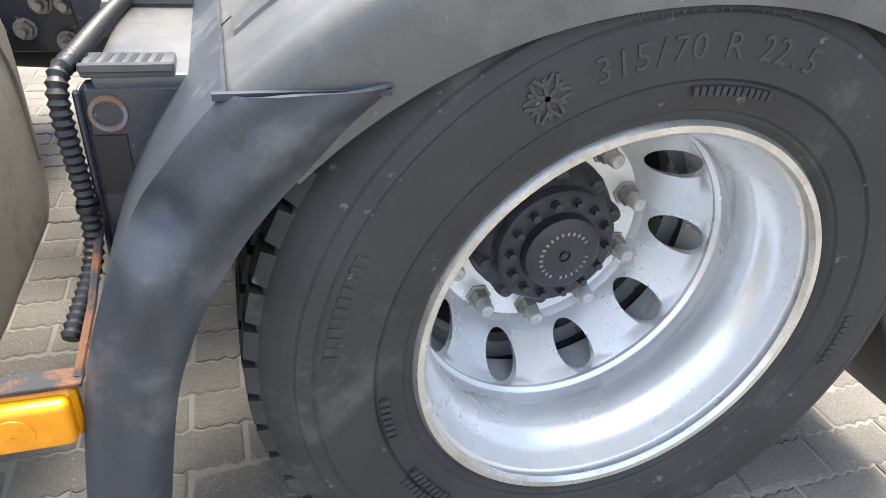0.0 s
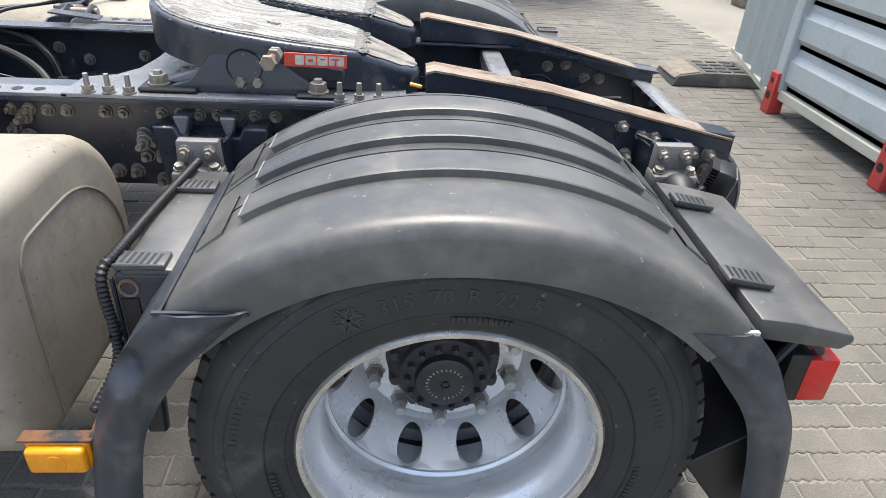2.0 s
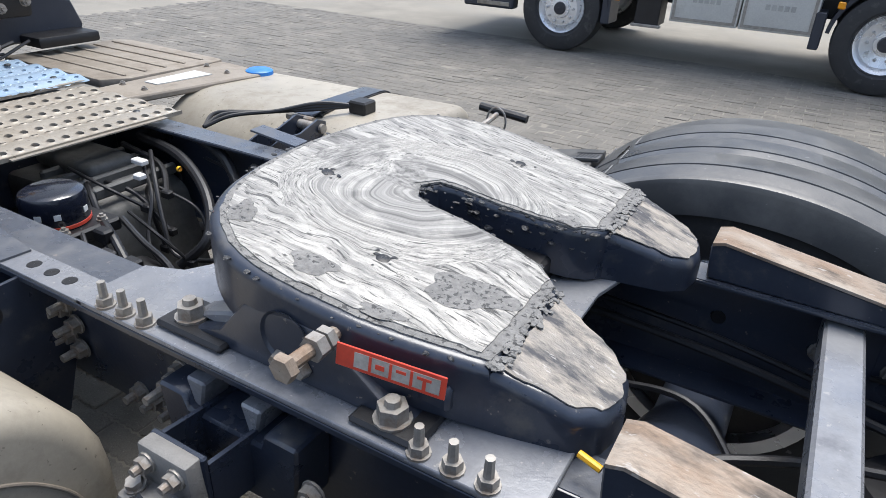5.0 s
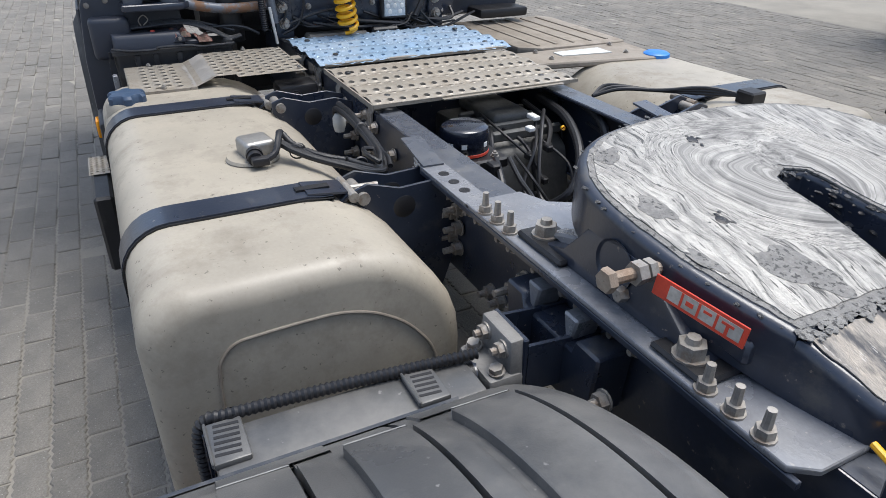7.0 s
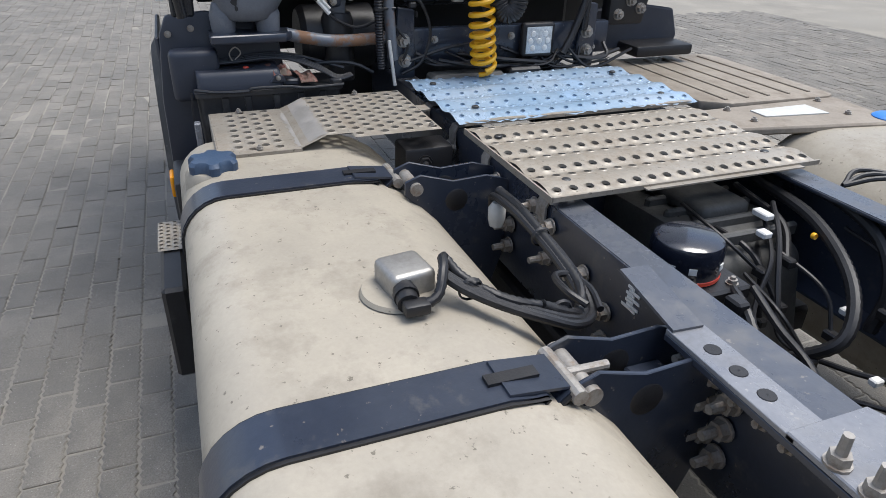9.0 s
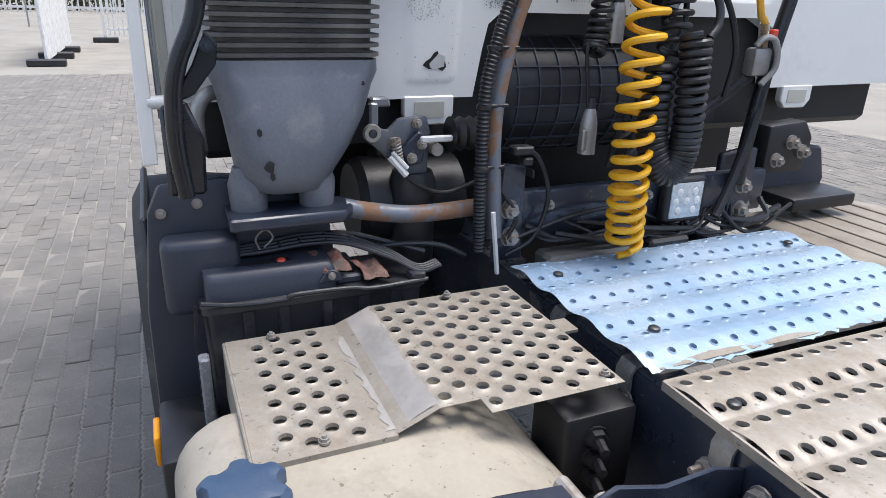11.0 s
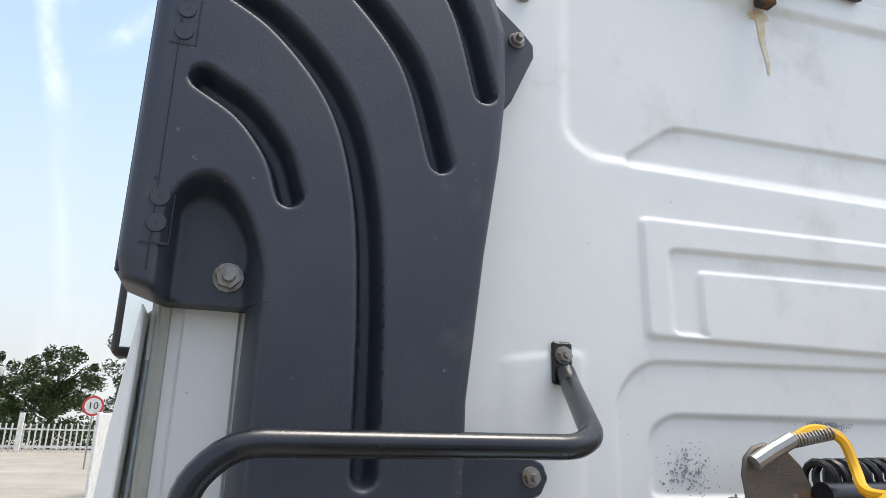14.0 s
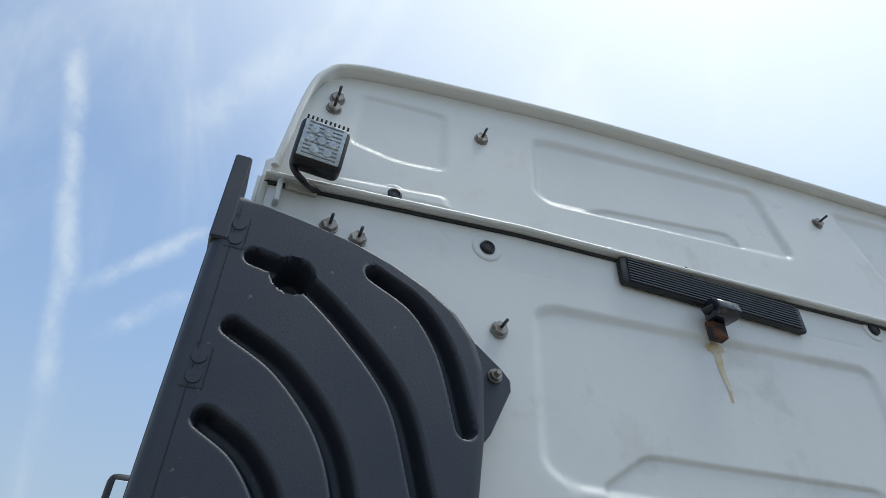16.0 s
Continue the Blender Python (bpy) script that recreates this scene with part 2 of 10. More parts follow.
def arced_steel():
    """Rubbed steel with grease: streaks that run in arcs round the kingpin's seat."""
    m = bpy.data.materials.new("worn_greased_plate")
    m.use_nodes = True
    nt = m.node_tree
    p = nt.nodes["Principled BSDF"]

    def node(kind, op=None, **kw):
        n = nt.nodes.new(kind)
        if op:
            n.operation = op
        for k, v in kw.items():
            n.inputs[k].default_value = v
        return n

    def ranged(sock, a, b, c, d):
        n = node("ShaderNodeMapRange")
        for k, v in ((1, a), (2, b), (3, c), (4, d)):
            n.inputs[k].default_value = v
        nt.links.new(sock, n.inputs[0])
        return n.outputs[0]

    def blend(fac, a, b):
        n = nt.nodes.new("ShaderNodeMix")
        n.data_type = "RGBA"
        nt.links.new(fac, n.inputs[0])
        for k, v in ((6, a), (7, b)):
            if isinstance(v, tuple):
                n.inputs[k].default_value = (*v, 1)
            else:
                nt.links.new(v, n.inputs[k])
        return n.outputs[2]

    co = node("ShaderNodeTexCoord")
    wob = node("ShaderNodeTexNoise", Scale=3.0, Detail=3)
    nt.links.new(co.outputs["Object"], wob.inputs["Vector"])
    sc = node("ShaderNodeVectorMath", "SCALE")
    sc.inputs["Scale"].default_value = 0.17
    nt.links.new(wob.outputs["Color"], sc.inputs[0])
    add = node("ShaderNodeVectorMath", "ADD")
    nt.links.new(co.outputs["Object"], add.inputs[0])
    nt.links.new(sc.outputs[0], add.inputs[1])
    off = node("ShaderNodeVectorMath", "SUBTRACT")
    off.inputs[1].default_value = (-0.45, 0.07, 0.05)
    nt.links.new(add.outputs[0], off.inputs[0])
    xyz = node("ShaderNodeSeparateXYZ")
    nt.links.new(off.outputs[0], xyz.inputs[0])
    neg = node("ShaderNodeMath", "MULTIPLY")
    neg.inputs[1].default_value = -1.0
    nt.links.new(xyz.outputs[0], neg.inputs[0])
    ang = node("ShaderNodeMath", "ARCTAN2")
    nt.links.new(xyz.outputs[1], ang.inputs[0])
    nt.links.new(neg.outputs[0], ang.inputs[1])
    flat = node("ShaderNodeCombineXYZ")
    nt.links.new(xyz.outputs[0], flat.inputs[0])
    nt.links.new(xyz.outputs[1], flat.inputs[1])
    rad = node("ShaderNodeVectorMath", "LENGTH")
    nt.links.new(flat.outputs[0], rad.inputs[0])
    polar = node("ShaderNodeCombineXYZ")
    nt.links.new(ranged(rad.outputs["Value"], 0, 1, 0, 62), polar.inputs[0])
    nt.links.new(ranged(ang.outputs[0], 0, 1, 0, 5.5), polar.inputs[1])
    along = node("ShaderNodeMapping", Rotation=(0, 0, 0.42), Scale=(9.0, 58.0, 1.0))
    nt.links.new(add.outputs[0], along.inputs["Vector"])
    lay = node("ShaderNodeMix")
    lay.data_type = "VECTOR"
    nt.links.new(ranged(rad.outputs["Value"], 0.17, 0.25, 0, 1), lay.inputs[0])
    nt.links.new(polar.outputs[0], lay.inputs[4])
    nt.links.new(along.outputs[0], lay.inputs[5])
    streak = node("ShaderNodeTexNoise", Scale=1.0, Detail=9, Roughness=0.72, Distortion=0.5)
    scratch = node("ShaderNodeTexNoise", Scale=2.3, Detail=6, Roughness=0.6, Distortion=0.8)
    nt.links.new(lay.outputs[1], scratch.inputs["Vector"])
    nt.links.new(lay.outputs[1], streak.inputs["Vector"])
    grain = node("ShaderNodeTexNoise", Scale=85.0, Detail=5, Roughness=0.7)
    nt.links.new(co.outputs["Object"], grain.inputs["Vector"])
    patch = node("ShaderNodeTexNoise", Scale=6.5, Detail=5, Roughness=0.55, Distortion=0.4)
    nt.links.new(co.outputs["Object"], patch.inputs["Vector"])
    colour = blend(ranged(streak.outputs["Fac"], 0.40, 0.60, 0, 1), (0.205, 0.198, 0.184), (0.45, 0.432, 0.395))
    colour = blend(ranged(grain.outputs["Fac"], 0.30, 0.46, 0.7, 0), colour, (0.17, 0.165, 0.155))
    # dark strokes scraped through to the old grease
    colour = blend(ranged(scratch.outputs["Fac"], 0.39, 0.44, 0.95, 0), colour, (0.055, 0.053, 0.05))
    # thicker grey grease, most of it round the seat
    mid = ranged(rad.outputs["Value"], 0.06, 0.30, 0.13, -0.05)
    tot = node("ShaderNodeMath", "ADD")
    nt.links.new(patch.outputs["Fac"], tot.inputs[0])
    nt.links.new(mid, tot.inputs[1])
    grease = ranged(tot.outputs[0], 0.55, 0.63, 0, 1)
    greasy = blend(ranged(streak.outputs["Fac"], 0.35, 0.65, 0, 1), (0.07, 0.068, 0.066), (0.36, 0.35, 0.33))
    colour = blend(grease, colour, greasy)
    nt.links.new(colour, p.inputs["Base Color"])
    p.inputs["Metallic"].default_value = 0.25
    nt.links.new(ranged(grease, 0, 1, 0.42, 0.60), p.inputs["Roughness"])
    high = node("ShaderNodeMath", "ADD")
    nt.links.new(streak.outputs["Fac"], high.inputs[0])
    nt.links.new(grain.outputs["Fac"], high.inputs[1])
    b = node("ShaderNodeBump", Strength=0.55, Distance=0.004)
    nt.links.new(high.outputs[0], b.inputs["Height"])
    nt.links.new(b.outputs["Normal"], p.inputs["Normal"])
    return m


STEEL_WORN = arced_steel()
HORN = mat("worn_horn_steel", (0.34, 0.30, 0.25), (0.21, 0.195, 0.178), 0.48, 0.3, scale=12, fine=110, bump=0.5, spread=0.35, stretch=(0.8, 2.2, 1), dirt=(0.07, 0.07, 0.075), dirt_at=(0.47, 0.60), dirt_scale=10, specks=((0.46, 0.44, 0.41), 0.6, 50, 0.63))
GREASE = mat("black_grease", (0.018, 0.018, 0.02), (0.05, 0.05, 0.05), 0.3, scale=30, fine=90, bump=0.8, relief=0.01)
RUSTY = mat("rusty_worn_ramp", (0.22, 0.150, 0.100), (0.33, 0.285, 0.235), 0.55, 0.2, scale=11, fine=120, bump=0.4, spread=0.3, stretch=(0.7, 1.6, 1), dirt=(0.085, 0.068, 0.055), dirt_at=(0.50, 0.68), dirt_scale=13, specks=((0.42, 0.40, 0.37), 0.6, 45, 0.64))
RUST = mat("rust_flaking", (0.16, 0.068, 0.032), (0.085, 0.042, 0.024), 0.8, scale=24, fine=150, bump=0.6, dirt=(0.03, 0.032, 0.036), dirt_at=(0.52, 0.58), dirt_scale=12)
ALU = mat("chequer_aluminium_dirty", (0.345, 0.312, 0.265), (0.26, 0.233, 0.193), 0.48, 0.3, scale=8, fine=90, dirt=(0.19, 0.155, 0.115), dirt_at=(0.48, 0.74), dirt_scale=12, specks=((0.09, 0.075, 0.06), 0.7, 70, 0.64))
# bare worn metal; the bluish second tone paints in a reflection
BAREBLUE = mat("bare_aluminium_blue_reflection", (0.335, 0.315, 0.285), (0.285, 0.285, 0.295), 0.46, 0.3, scale=9, fine=80, dirt=(0.34, 0.305, 0.26), dirt_at=(0.45, 0.65), dirt_scale=9)
ALU_FILM = mat("bright_film_on_aluminium", (0.26, 0.375, 0.50), (0.36, 0.45, 0.55), 0.26, 0.2, scale=5, fine=50, bump=0.35, dirt=(0.30, 0.44, 0.62), dirt_at=(0.55, 0.7), dirt_scale=4, dirt_rough=0.4)
WHITE = mat("cab_white_paint", (0.800, 0.793, 0.755), (0.745, 0.742, 0.715), 0.32, 0.0, scale=2, fine=40, bump=0.02, spread=0.025, dirt=(0.52, 0.50, 0.455), dirt_at=(0.58, 0.88), dirt_scale=3.5, specks=((0.30, 0.27, 0.23), 0.5, 75, 0.735), coat=0.15)
CARRIER = mat("brown_rusted_plate", (0.15, 0.112, 0.080), (0.085, 0.078, 0.072), 0.5, 0.15, scale=14, fine=120, bump=0.3, stretch=(1, 0.5, 1.4), dirt=(0.24, 0.115, 0.045), dirt_at=(0.52, 0.68), dirt_scale=16, specks=((0.34, 0.32, 0.29), 0.6, 50, 0.68))
CREAM = mat("door_edge_cream", (0.52, 0.51, 0.44), (0.45, 0.44, 0.38), 0.4, scale=5, fine=60, bump=0.02, spread=0.04)
YELLOW = mat("yellow_air_hose", (0.80, 0.42, 0.015), (0.72, 0.36, 0.01), 0.35, scale=20, fine=200, bump=0.03, spread=0.05)
AMBER = mat("amber_lens", (0.85, 0.33, 0.01), (0.75, 0.27, 0.01), 0.2, scale=40, fine=300, bump=0.1)
REDLENS = mat("red_lens", (0.62, 0.03, 0.02), (0.5, 0.02, 0.02), 0.2, scale=40, fine=300, bump=0.1)
REDTAG = mat("red_plate", (0.66, 0.07, 0.035), (0.5, 0.05, 0.03), 0.35, scale=20, fine=100, dirt=(0.12, 0.10, 0.09), dirt_at=(0.6, 0.68), dirt_scale=18)
TAGSILVER = mat("worn_silver_marks", (0.6, 0.58, 0.55), (0.4, 0.38, 0.35), 0.35, 0.5, scale=60, fine=150)
BLUECAP = mat("blue_cap", (0.026, 0.055, 0.105), (0.040, 0.065, 0.11), 0.5, scale=20, fine=150, dirt=(0.2, 0.19, 0.17), dirt_at=(0.6, 0.8), dirt_scale=14)
BRIGHTBLUE = mat("bright_blue_cap", (0.02, 0.20, 0.62), None, 0.4)
GREYCAST = mat("grey_cast_bracket", (0.22, 0.213, 0.20), (0.15, 0.145, 0.138), 0.6, 0.1, scale=14, fine=120, bump=0.4, dirt=(0.10, 0.09, 0.08), dirt_at=(0.55, 0.75), dirt_scale=12)
SILVER = mat("cast_aluminium", (0.36, 0.35, 0.33), (0.26, 0.25, 0.235), 0.42, 0.6, scale=20, fine=120)
LAMP_DARK = mat("dull_lamp_glass", (0.17, 0.18, 0.175), (0.26, 0.27, 0.26), 0.22, 0.1, scale=60, fine=120, bump=0.4)
GLASS_GREY = mat("lamp_glass", (0.42, 0.45, 0.47), (0.62, 0.66, 0.68), 0.15, 0.3, scale=60, fine=120, bump=0.4)
PAVER = mat("grey_concrete_paver", (0.195, 0.180, 0.156), (0.143, 0.134, 0.119), 0.85, scale=3, fine=170, bump=1.0, spread=0.60, piece=0.09, dirt=(0.125, 0.119, 0.108), dirt_at=(0.46, 0.70), dirt_scale=1.6, relief=0.005, specks=((0.42, 0.40, 0.37), 0.65, 130, 0.66))
SAND = mat("joint_sand", (0.255, 0.235, 0.198), (0.185, 0.172, 0.148), 0.92, scale=1.4, fine=150, bump=0.5, dirt=(0.30, 0.285, 0.25), dirt_at=(0.5, 0.75), dirt_scale=0.35)
CONTAINER = mat("container_pale_blue_grey", (0.42, 0.475, 0.485), (0.45, 0.49, 0.495), 0.55, scale=2, fine=60, bump=0.05, dirt=(0.24, 0.28, 0.28), dirt_at=(0.56, 0.8), dirt_scale=3)
REDPAINT = mat("red_foot_paint", (0.55, 0.06, 0.05), None, 0.55, scale=12)
FENCEWHITE = mat("fence_white", (0.72, 0.71, 0.68), None, 0.55, scale=6, spread=0.05)
CONCRETE = mat("concrete_block", (0.24, 0.21, 0.17), (0.16, 0.14, 0.12), 0.9, scale=12, bump=0.5)
LORRYBOX = mat("lorry_box_white", (0.55, 0.55, 0.52), (0.48, 0.48, 0.46), 0.5, scale=3, dirt=(0.3, 0.28, 0.24), dirt_at=(0.58, 0.85))
GREYMARK = mat("faint_grey_mark", (0.42, 0.42, 0.40), None, 0.6)
LEAF = mat("tree_leaves", (0.045, 0.072, 0.024), (0.075, 0.10, 0.036), 0.6, scale=0.8, fine=8, piece=0.35)
BARK = mat("tree_bark", (0.09, 0.07, 0.05), None, 0.9)
MIRROR = mat("mirror_glass", (0.8, 0.85, 0.88), None, 0.05, 1.0, scale=2, bump=0.0, spread=0.02)
LABELWHITE = mat("white_label", (0.7, 0.7, 0.68), None, 0.5)
RAG = mat("faded_red_rag", (0.30, 0.10, 0.08), (0.42, 0.27, 0.22), 0.9, scale=40, fine=150, bump=0.6, stretch=(1, 1, 1), dirt=(0.25, 0.2, 0.16), dirt_at=(0.5, 0.6), dirt_scale=25)
GREASE_THIN = mat("thin_grey_grease", (0.165, 0.16, 0.152), (0.235, 0.228, 0.215), 0.62, 0.0, scale=30, fine=120, bump=1.0, spread=0.40, relief=0.006, specks=((0.035, 0.035, 0.035), 0.85, 110, 0.56))
ALU_BROWN = mat("dusty_brown_cover", (0.27, 0.235, 0.19), (0.22, 0.19, 0.155), 0.65, 0.0, scale=7, fine=90, dirt=(0.16, 0.13, 0.10), dirt_at=(0.5, 0.75), dirt_scale=9)
FILTERBLUE = mat("filter_dark_blue_paint", (0.008, 0.010, 0.019), (0.011, 0.014, 0.024), 0.22, scale=10, fine=100, bump=0.02, spread=0.05, coat=0.5)
GEARGREY = mat("oily_gearbox_grey", (0.10, 0.10, 0.095), (0.06, 0.06, 0.058), 0.55, 0.1, scale=12, fine=90, bump=0.3)
PRIMER = mat("bare_grey_primer", (0.33, 0.37, 0.39), (0.27, 0.30, 0.32), 0.6, scale=60, fine=200)
RUSTRUN = mat("rust_stain", (0.60, 0.46, 0.24), (0.72, 0.66, 0.54), 0.5, scale=40, fine=120)
BELLOWS = mat("bellows_rubber", (0.062, 0.061, 0.060), (0.105, 0.100, 0.092), 0.46, scale=8, fine=120, dirt=(0.17, 0.16, 0.145), dirt_at=(0.48, 0.75), dirt_scale=6)
DUCTGREY = mat("scuffed_duct_grey", (0.098, 0.110, 0.132), (0.135, 0.145, 0.165), 0.44, scale=5, fine=160, bump=0.10, spread=0.2, dirt=(0.27, 0.265, 0.26), dirt_at=(0.52, 0.80), dirt_scale=7, specks=((0.05, 0.05, 0.055), 0.7, 40, 0.69))
RUST_PATCHY = mat("painted_tube_with_rust", (0.13, 0.145, 0.17), (0.17, 0.18, 0.20), 0.42, 0.1, scale=8, fine=120, dirt=(0.21, 0.115, 0.065), dirt_at=(0.49, 0.56), dirt_scale=8)
RAILBLACK = mat("rail_black_paint", (0.008, 0.009, 0.012), (0.013, 0.015, 0.019), 0.26, 0.0, scale=10, fine=100, bump=0.05, dirt=(0.16, 0.10, 0.06), dirt_at=(0.68, 0.76), dirt_scale=10)
RAMPGREY = mat("ramp_grey_rubber", (0.075, 0.075, 0.07), (0.11, 0.105, 0.095), 0.8, scale=9, fine=90, dirt=(0.22, 0.20, 0.17), dirt_at=(0.5, 0.75))

# ---- building helpers ----
ORIGIN = {}


def thing(name, loc, label, category, group="", kind=""):
    ob = new(name)
    ob.location = loc
    ob.empty_display_size = 0.1
    ORIGIN[ob] = Vector(loc)
    return tagged(ob, label, category, group, kind)


def part(name, bm, material, parent=None, label="", smooth=35, kind="", local=False):
    """Links a bmesh, given in world metres, as one mesh object under a thing or under a part."""
    o = ORIGIN.get(parent, Vector((0, 0, 0)))
    if o.length and not local:
        bmesh.ops.translate(bm, verts=bm.verts, vec=-o)
    me = bpy.data.meshes.new(name)
    bm.normal_update()
    for f in bm.faces:
        f.smooth = True
    lim = radians(smooth)
    for e in bm.edges:
        e.smooth = len(e.link_faces) == 2 and e.calc_face_angle(0) < lim
    bm.to_mesh(me)
    bm.free()
    for m in (material if isinstance(material, (list, tuple)) else [material]):
        me.materials.append(m)
    ob = new(name, me)
    if parent:
        ob.parent = parent
        ORIGIN[ob] = o
    return tagged(ob, label, kind=kind)


def solid(name, bm, material, label, category, group="", kind="", smooth=35):
    return tagged(part(name, bm, material, None, "", smooth), label, category, group, kind)


def box(x0, x1, y0, y1, z0, z1, bevel=0.0, bm=None, seg=1, m=None):
    own = bmesh.new()
    bmesh.ops.create_cube(own, size=1)
    bmesh.ops.scale(own, verts=own.verts, vec=(abs(x1 - x0), abs(y1 - y0), abs(z1 - z0)))
    if bevel:
        bmesh.ops.bevel(own, geom=own.edges, offset=bevel, segments=seg, profile=0.5, affect="EDGES", clamp_overlap=True)
    bmesh.ops.translate(own, verts=own.verts, vec=((x0 + x1) / 2, (y0 + y1) / 2, (z0 + z1) / 2))
    if m:
        bmesh.ops.transform(own, matrix=m, verts=own.verts)
    return join(bm, own)


def join(bm, own):
    """Adds own to bm and frees it; with no bm, own itself."""
    if bm is None:
        return own
    me = bpy.data.meshes.new("scratch")
    own.to_mesh(me)
    own.free()
    bm.from_mesh(me)
    bpy.data.meshes.remove(me)
    return bm


def prism(pts, axis, a, b, bevel=0.0, bm=None, seg=1):
    """A closed outline in the two other axes (x,y | x,z | y,z), drawn out along axis from a to b."""
    own = bmesh.new()

    def at(p, v):
        return {"x": (v, p[0], p[1]), "y": (p[0], v, p[1]), "z": (p[0], p[1], v)}[axis]

    lo = [own.verts.new(at(p, a)) for p in pts]
    hi = [own.verts.new(at(p, b)) for p in pts]
    own.faces.new(lo[::-1])
    own.faces.new(hi)
    n = len(pts)
    for i in range(n):
        own.faces.new((lo[i], lo[(i + 1) % n], hi[(i + 1) % n], hi[i]))
    bmesh.ops.recalc_face_normals(own, faces=own.faces)
    if bevel:
        rim = [e for e in own.edges if e.calc_face_angle(0) > 0.5]
        bmesh.ops.bevel(own, geom=rim, offset=bevel, segments=seg, profile=0.5, affect="EDGES", clamp_overlap=True)
    return join(bm, own)


def lathe(profile, centre, axis="y", segs=96, bm=None, closed=False, arc=None):
    """Turns (radius, along) points about an axis through centre."""
    own = bmesh.new()
    a0, a1 = arc or (0, 2 * math.pi)
    full = arc is None
    rings = []
    for i in range(segs if full else segs + 1):
        a = a0 + (a1 - a0) * i / segs
        c, s = math.cos(a), math.sin(a)
        row = []
        for r, h in profile:
            p = {"y": (r * c, h, r * s), "z": (r * c, r * s, h), "x": (h, r * c, r * s)}[axis]
            row.append(own.verts.new(Vector(p) + Vector(centre)))
        rings.append(row)
    m = len(profile)
    for i in range(segs):
        ra, rb = rings[i], rings[(i + 1) % len(rings)]
        for j in range(m if closed else m - 1):
            k = (j + 1) % m
            own.faces.new((ra[j], rb[j], rb[k], ra[k]))
    bmesh.ops.remove_doubles(own, verts=own.verts, dist=1e-5)
    bmesh.ops.recalc_face_normals(own, faces=own.faces)
    return join(bm, own)


def smoothed(pts, steps=6):
    """A smooth line through the points."""
    pts = [Vector(p) for p in pts]
    ext = [pts[0] * 2 - pts[1], *pts, pts[-1] * 2 - pts[-2]]
    out = []
    for i in range(1, len(ext) - 2):
        p0, p1, p2, p3 = ext[i - 1:i + 3]
        for k in range(steps):
            t = k / steps
            out.append(0.5 * ((2 * p1) + (p2 - p0) * t + (2 * p0 - 5 * p1 + 4 * p2 - p3) * t * t + (3 * p1 - p0 - 3 * p2 + p3) * t ** 3))
    out.append(pts[-1])
    return out


def rounded(pts, r, steps=5):
    """A path of straight runs with its corners rounded."""
    pts = [Vector(p) for p in pts]
    out = [pts[0]]
    for a, b, c in zip(pts, pts[1:], pts[2:]):
        d1, d2 = (a - b), (c - b)
        k = min(r, d1.length * 0.45, d2.length * 0.45)
        p, q = b + d1.normalized() * k, b + d2.normalized() * k
        for i in range(steps + 1):
            t = i / steps
            out.append(p * (1 - t) ** 2 + b * 2 * t * (1 - t) + q * t * t)
    out.append(pts[-1])
    return out


def tube(path, r, segs=10, bm=None, ribs=0.0):
    """A round bar along a path; ribs: the depth of the rings of a corrugated hose."""
    own = bmesh.new()
    path = [Vector(p) for p in path]
    n = len(path)
    tang = [(path[min(i + 1, n - 1)] - path[max(i - 1, 0)]).normalized() for i in range(n)]
    up = Vector((0, 0, 1)) if abs(tang[0].z) < 0.9 else Vector((1, 0, 0))
    u = tang[0].cross(up).normalized()
    rings = []
    for i in range(n):
        u = (u - tang[i] * u.dot(tang[i])).normalized()
        v = tang[i].cross(u)
        rr = (r[i] if isinstance(r, (list, tuple)) else r) - (ribs if ribs and i % 2 else 0)
        rings.append([own.verts.new(path[i] + (u * math.cos(a) + v * math.sin(a)) * rr) for a in (2 * math.pi * k / segs for k in range(segs))])
    for ra, rb in zip(rings, rings[1:]):
        for k in range(segs):
            own.faces.new((ra[k], ra[(k + 1) % segs], rb[(k + 1) % segs], rb[k]))
    own.faces.new(rings[0][::-1])
    own.faces.new(rings[-1])
    bmesh.ops.recalc_face_normals(own, faces=own.faces)
    return join(bm, own)


def hose(pts, r, pitch=0.006, segs=8, bm=None, ribs=0.0015):
    """A corrugated hose along a smooth line."""
    line = smoothed(pts, 12)
    even, left = [line[0]], pitch
    for a, b in zip(line, line[1:]):
        d = (b - a).length
        s = left
        while s <= d:
            even.append(a.lerp(b, s / d))
            s += pitch
        left = s - d
    return tube(even, r, segs, bm, ribs)


def coil(a, b, radius, wire, turns, segs=16, bm=None, spread=lambda t: t, sag=0.0, wseg=8, grow=lambda t: 1.0):
    """A coiled hose from a to b."""
    a, b = Vector(a), Vector(b)
    d = (b - a).normalized()
    u = d.cross(Vector((0.3, 1, 0.1))).normalized()
    v = d.cross(u)
    path = []
    n = int(turns * segs)
    for i in range(n + 1):
        t = i / n
        ang = 2 * math.pi * turns * t
        path.append(a.lerp(b, spread(t)) + (u * math.cos(ang) + v * math.sin(ang)) * radius * grow(t) + Vector((0, sag * math.sin(math.pi * t), 0)))
    return tube(path, wire, wseg, bm)


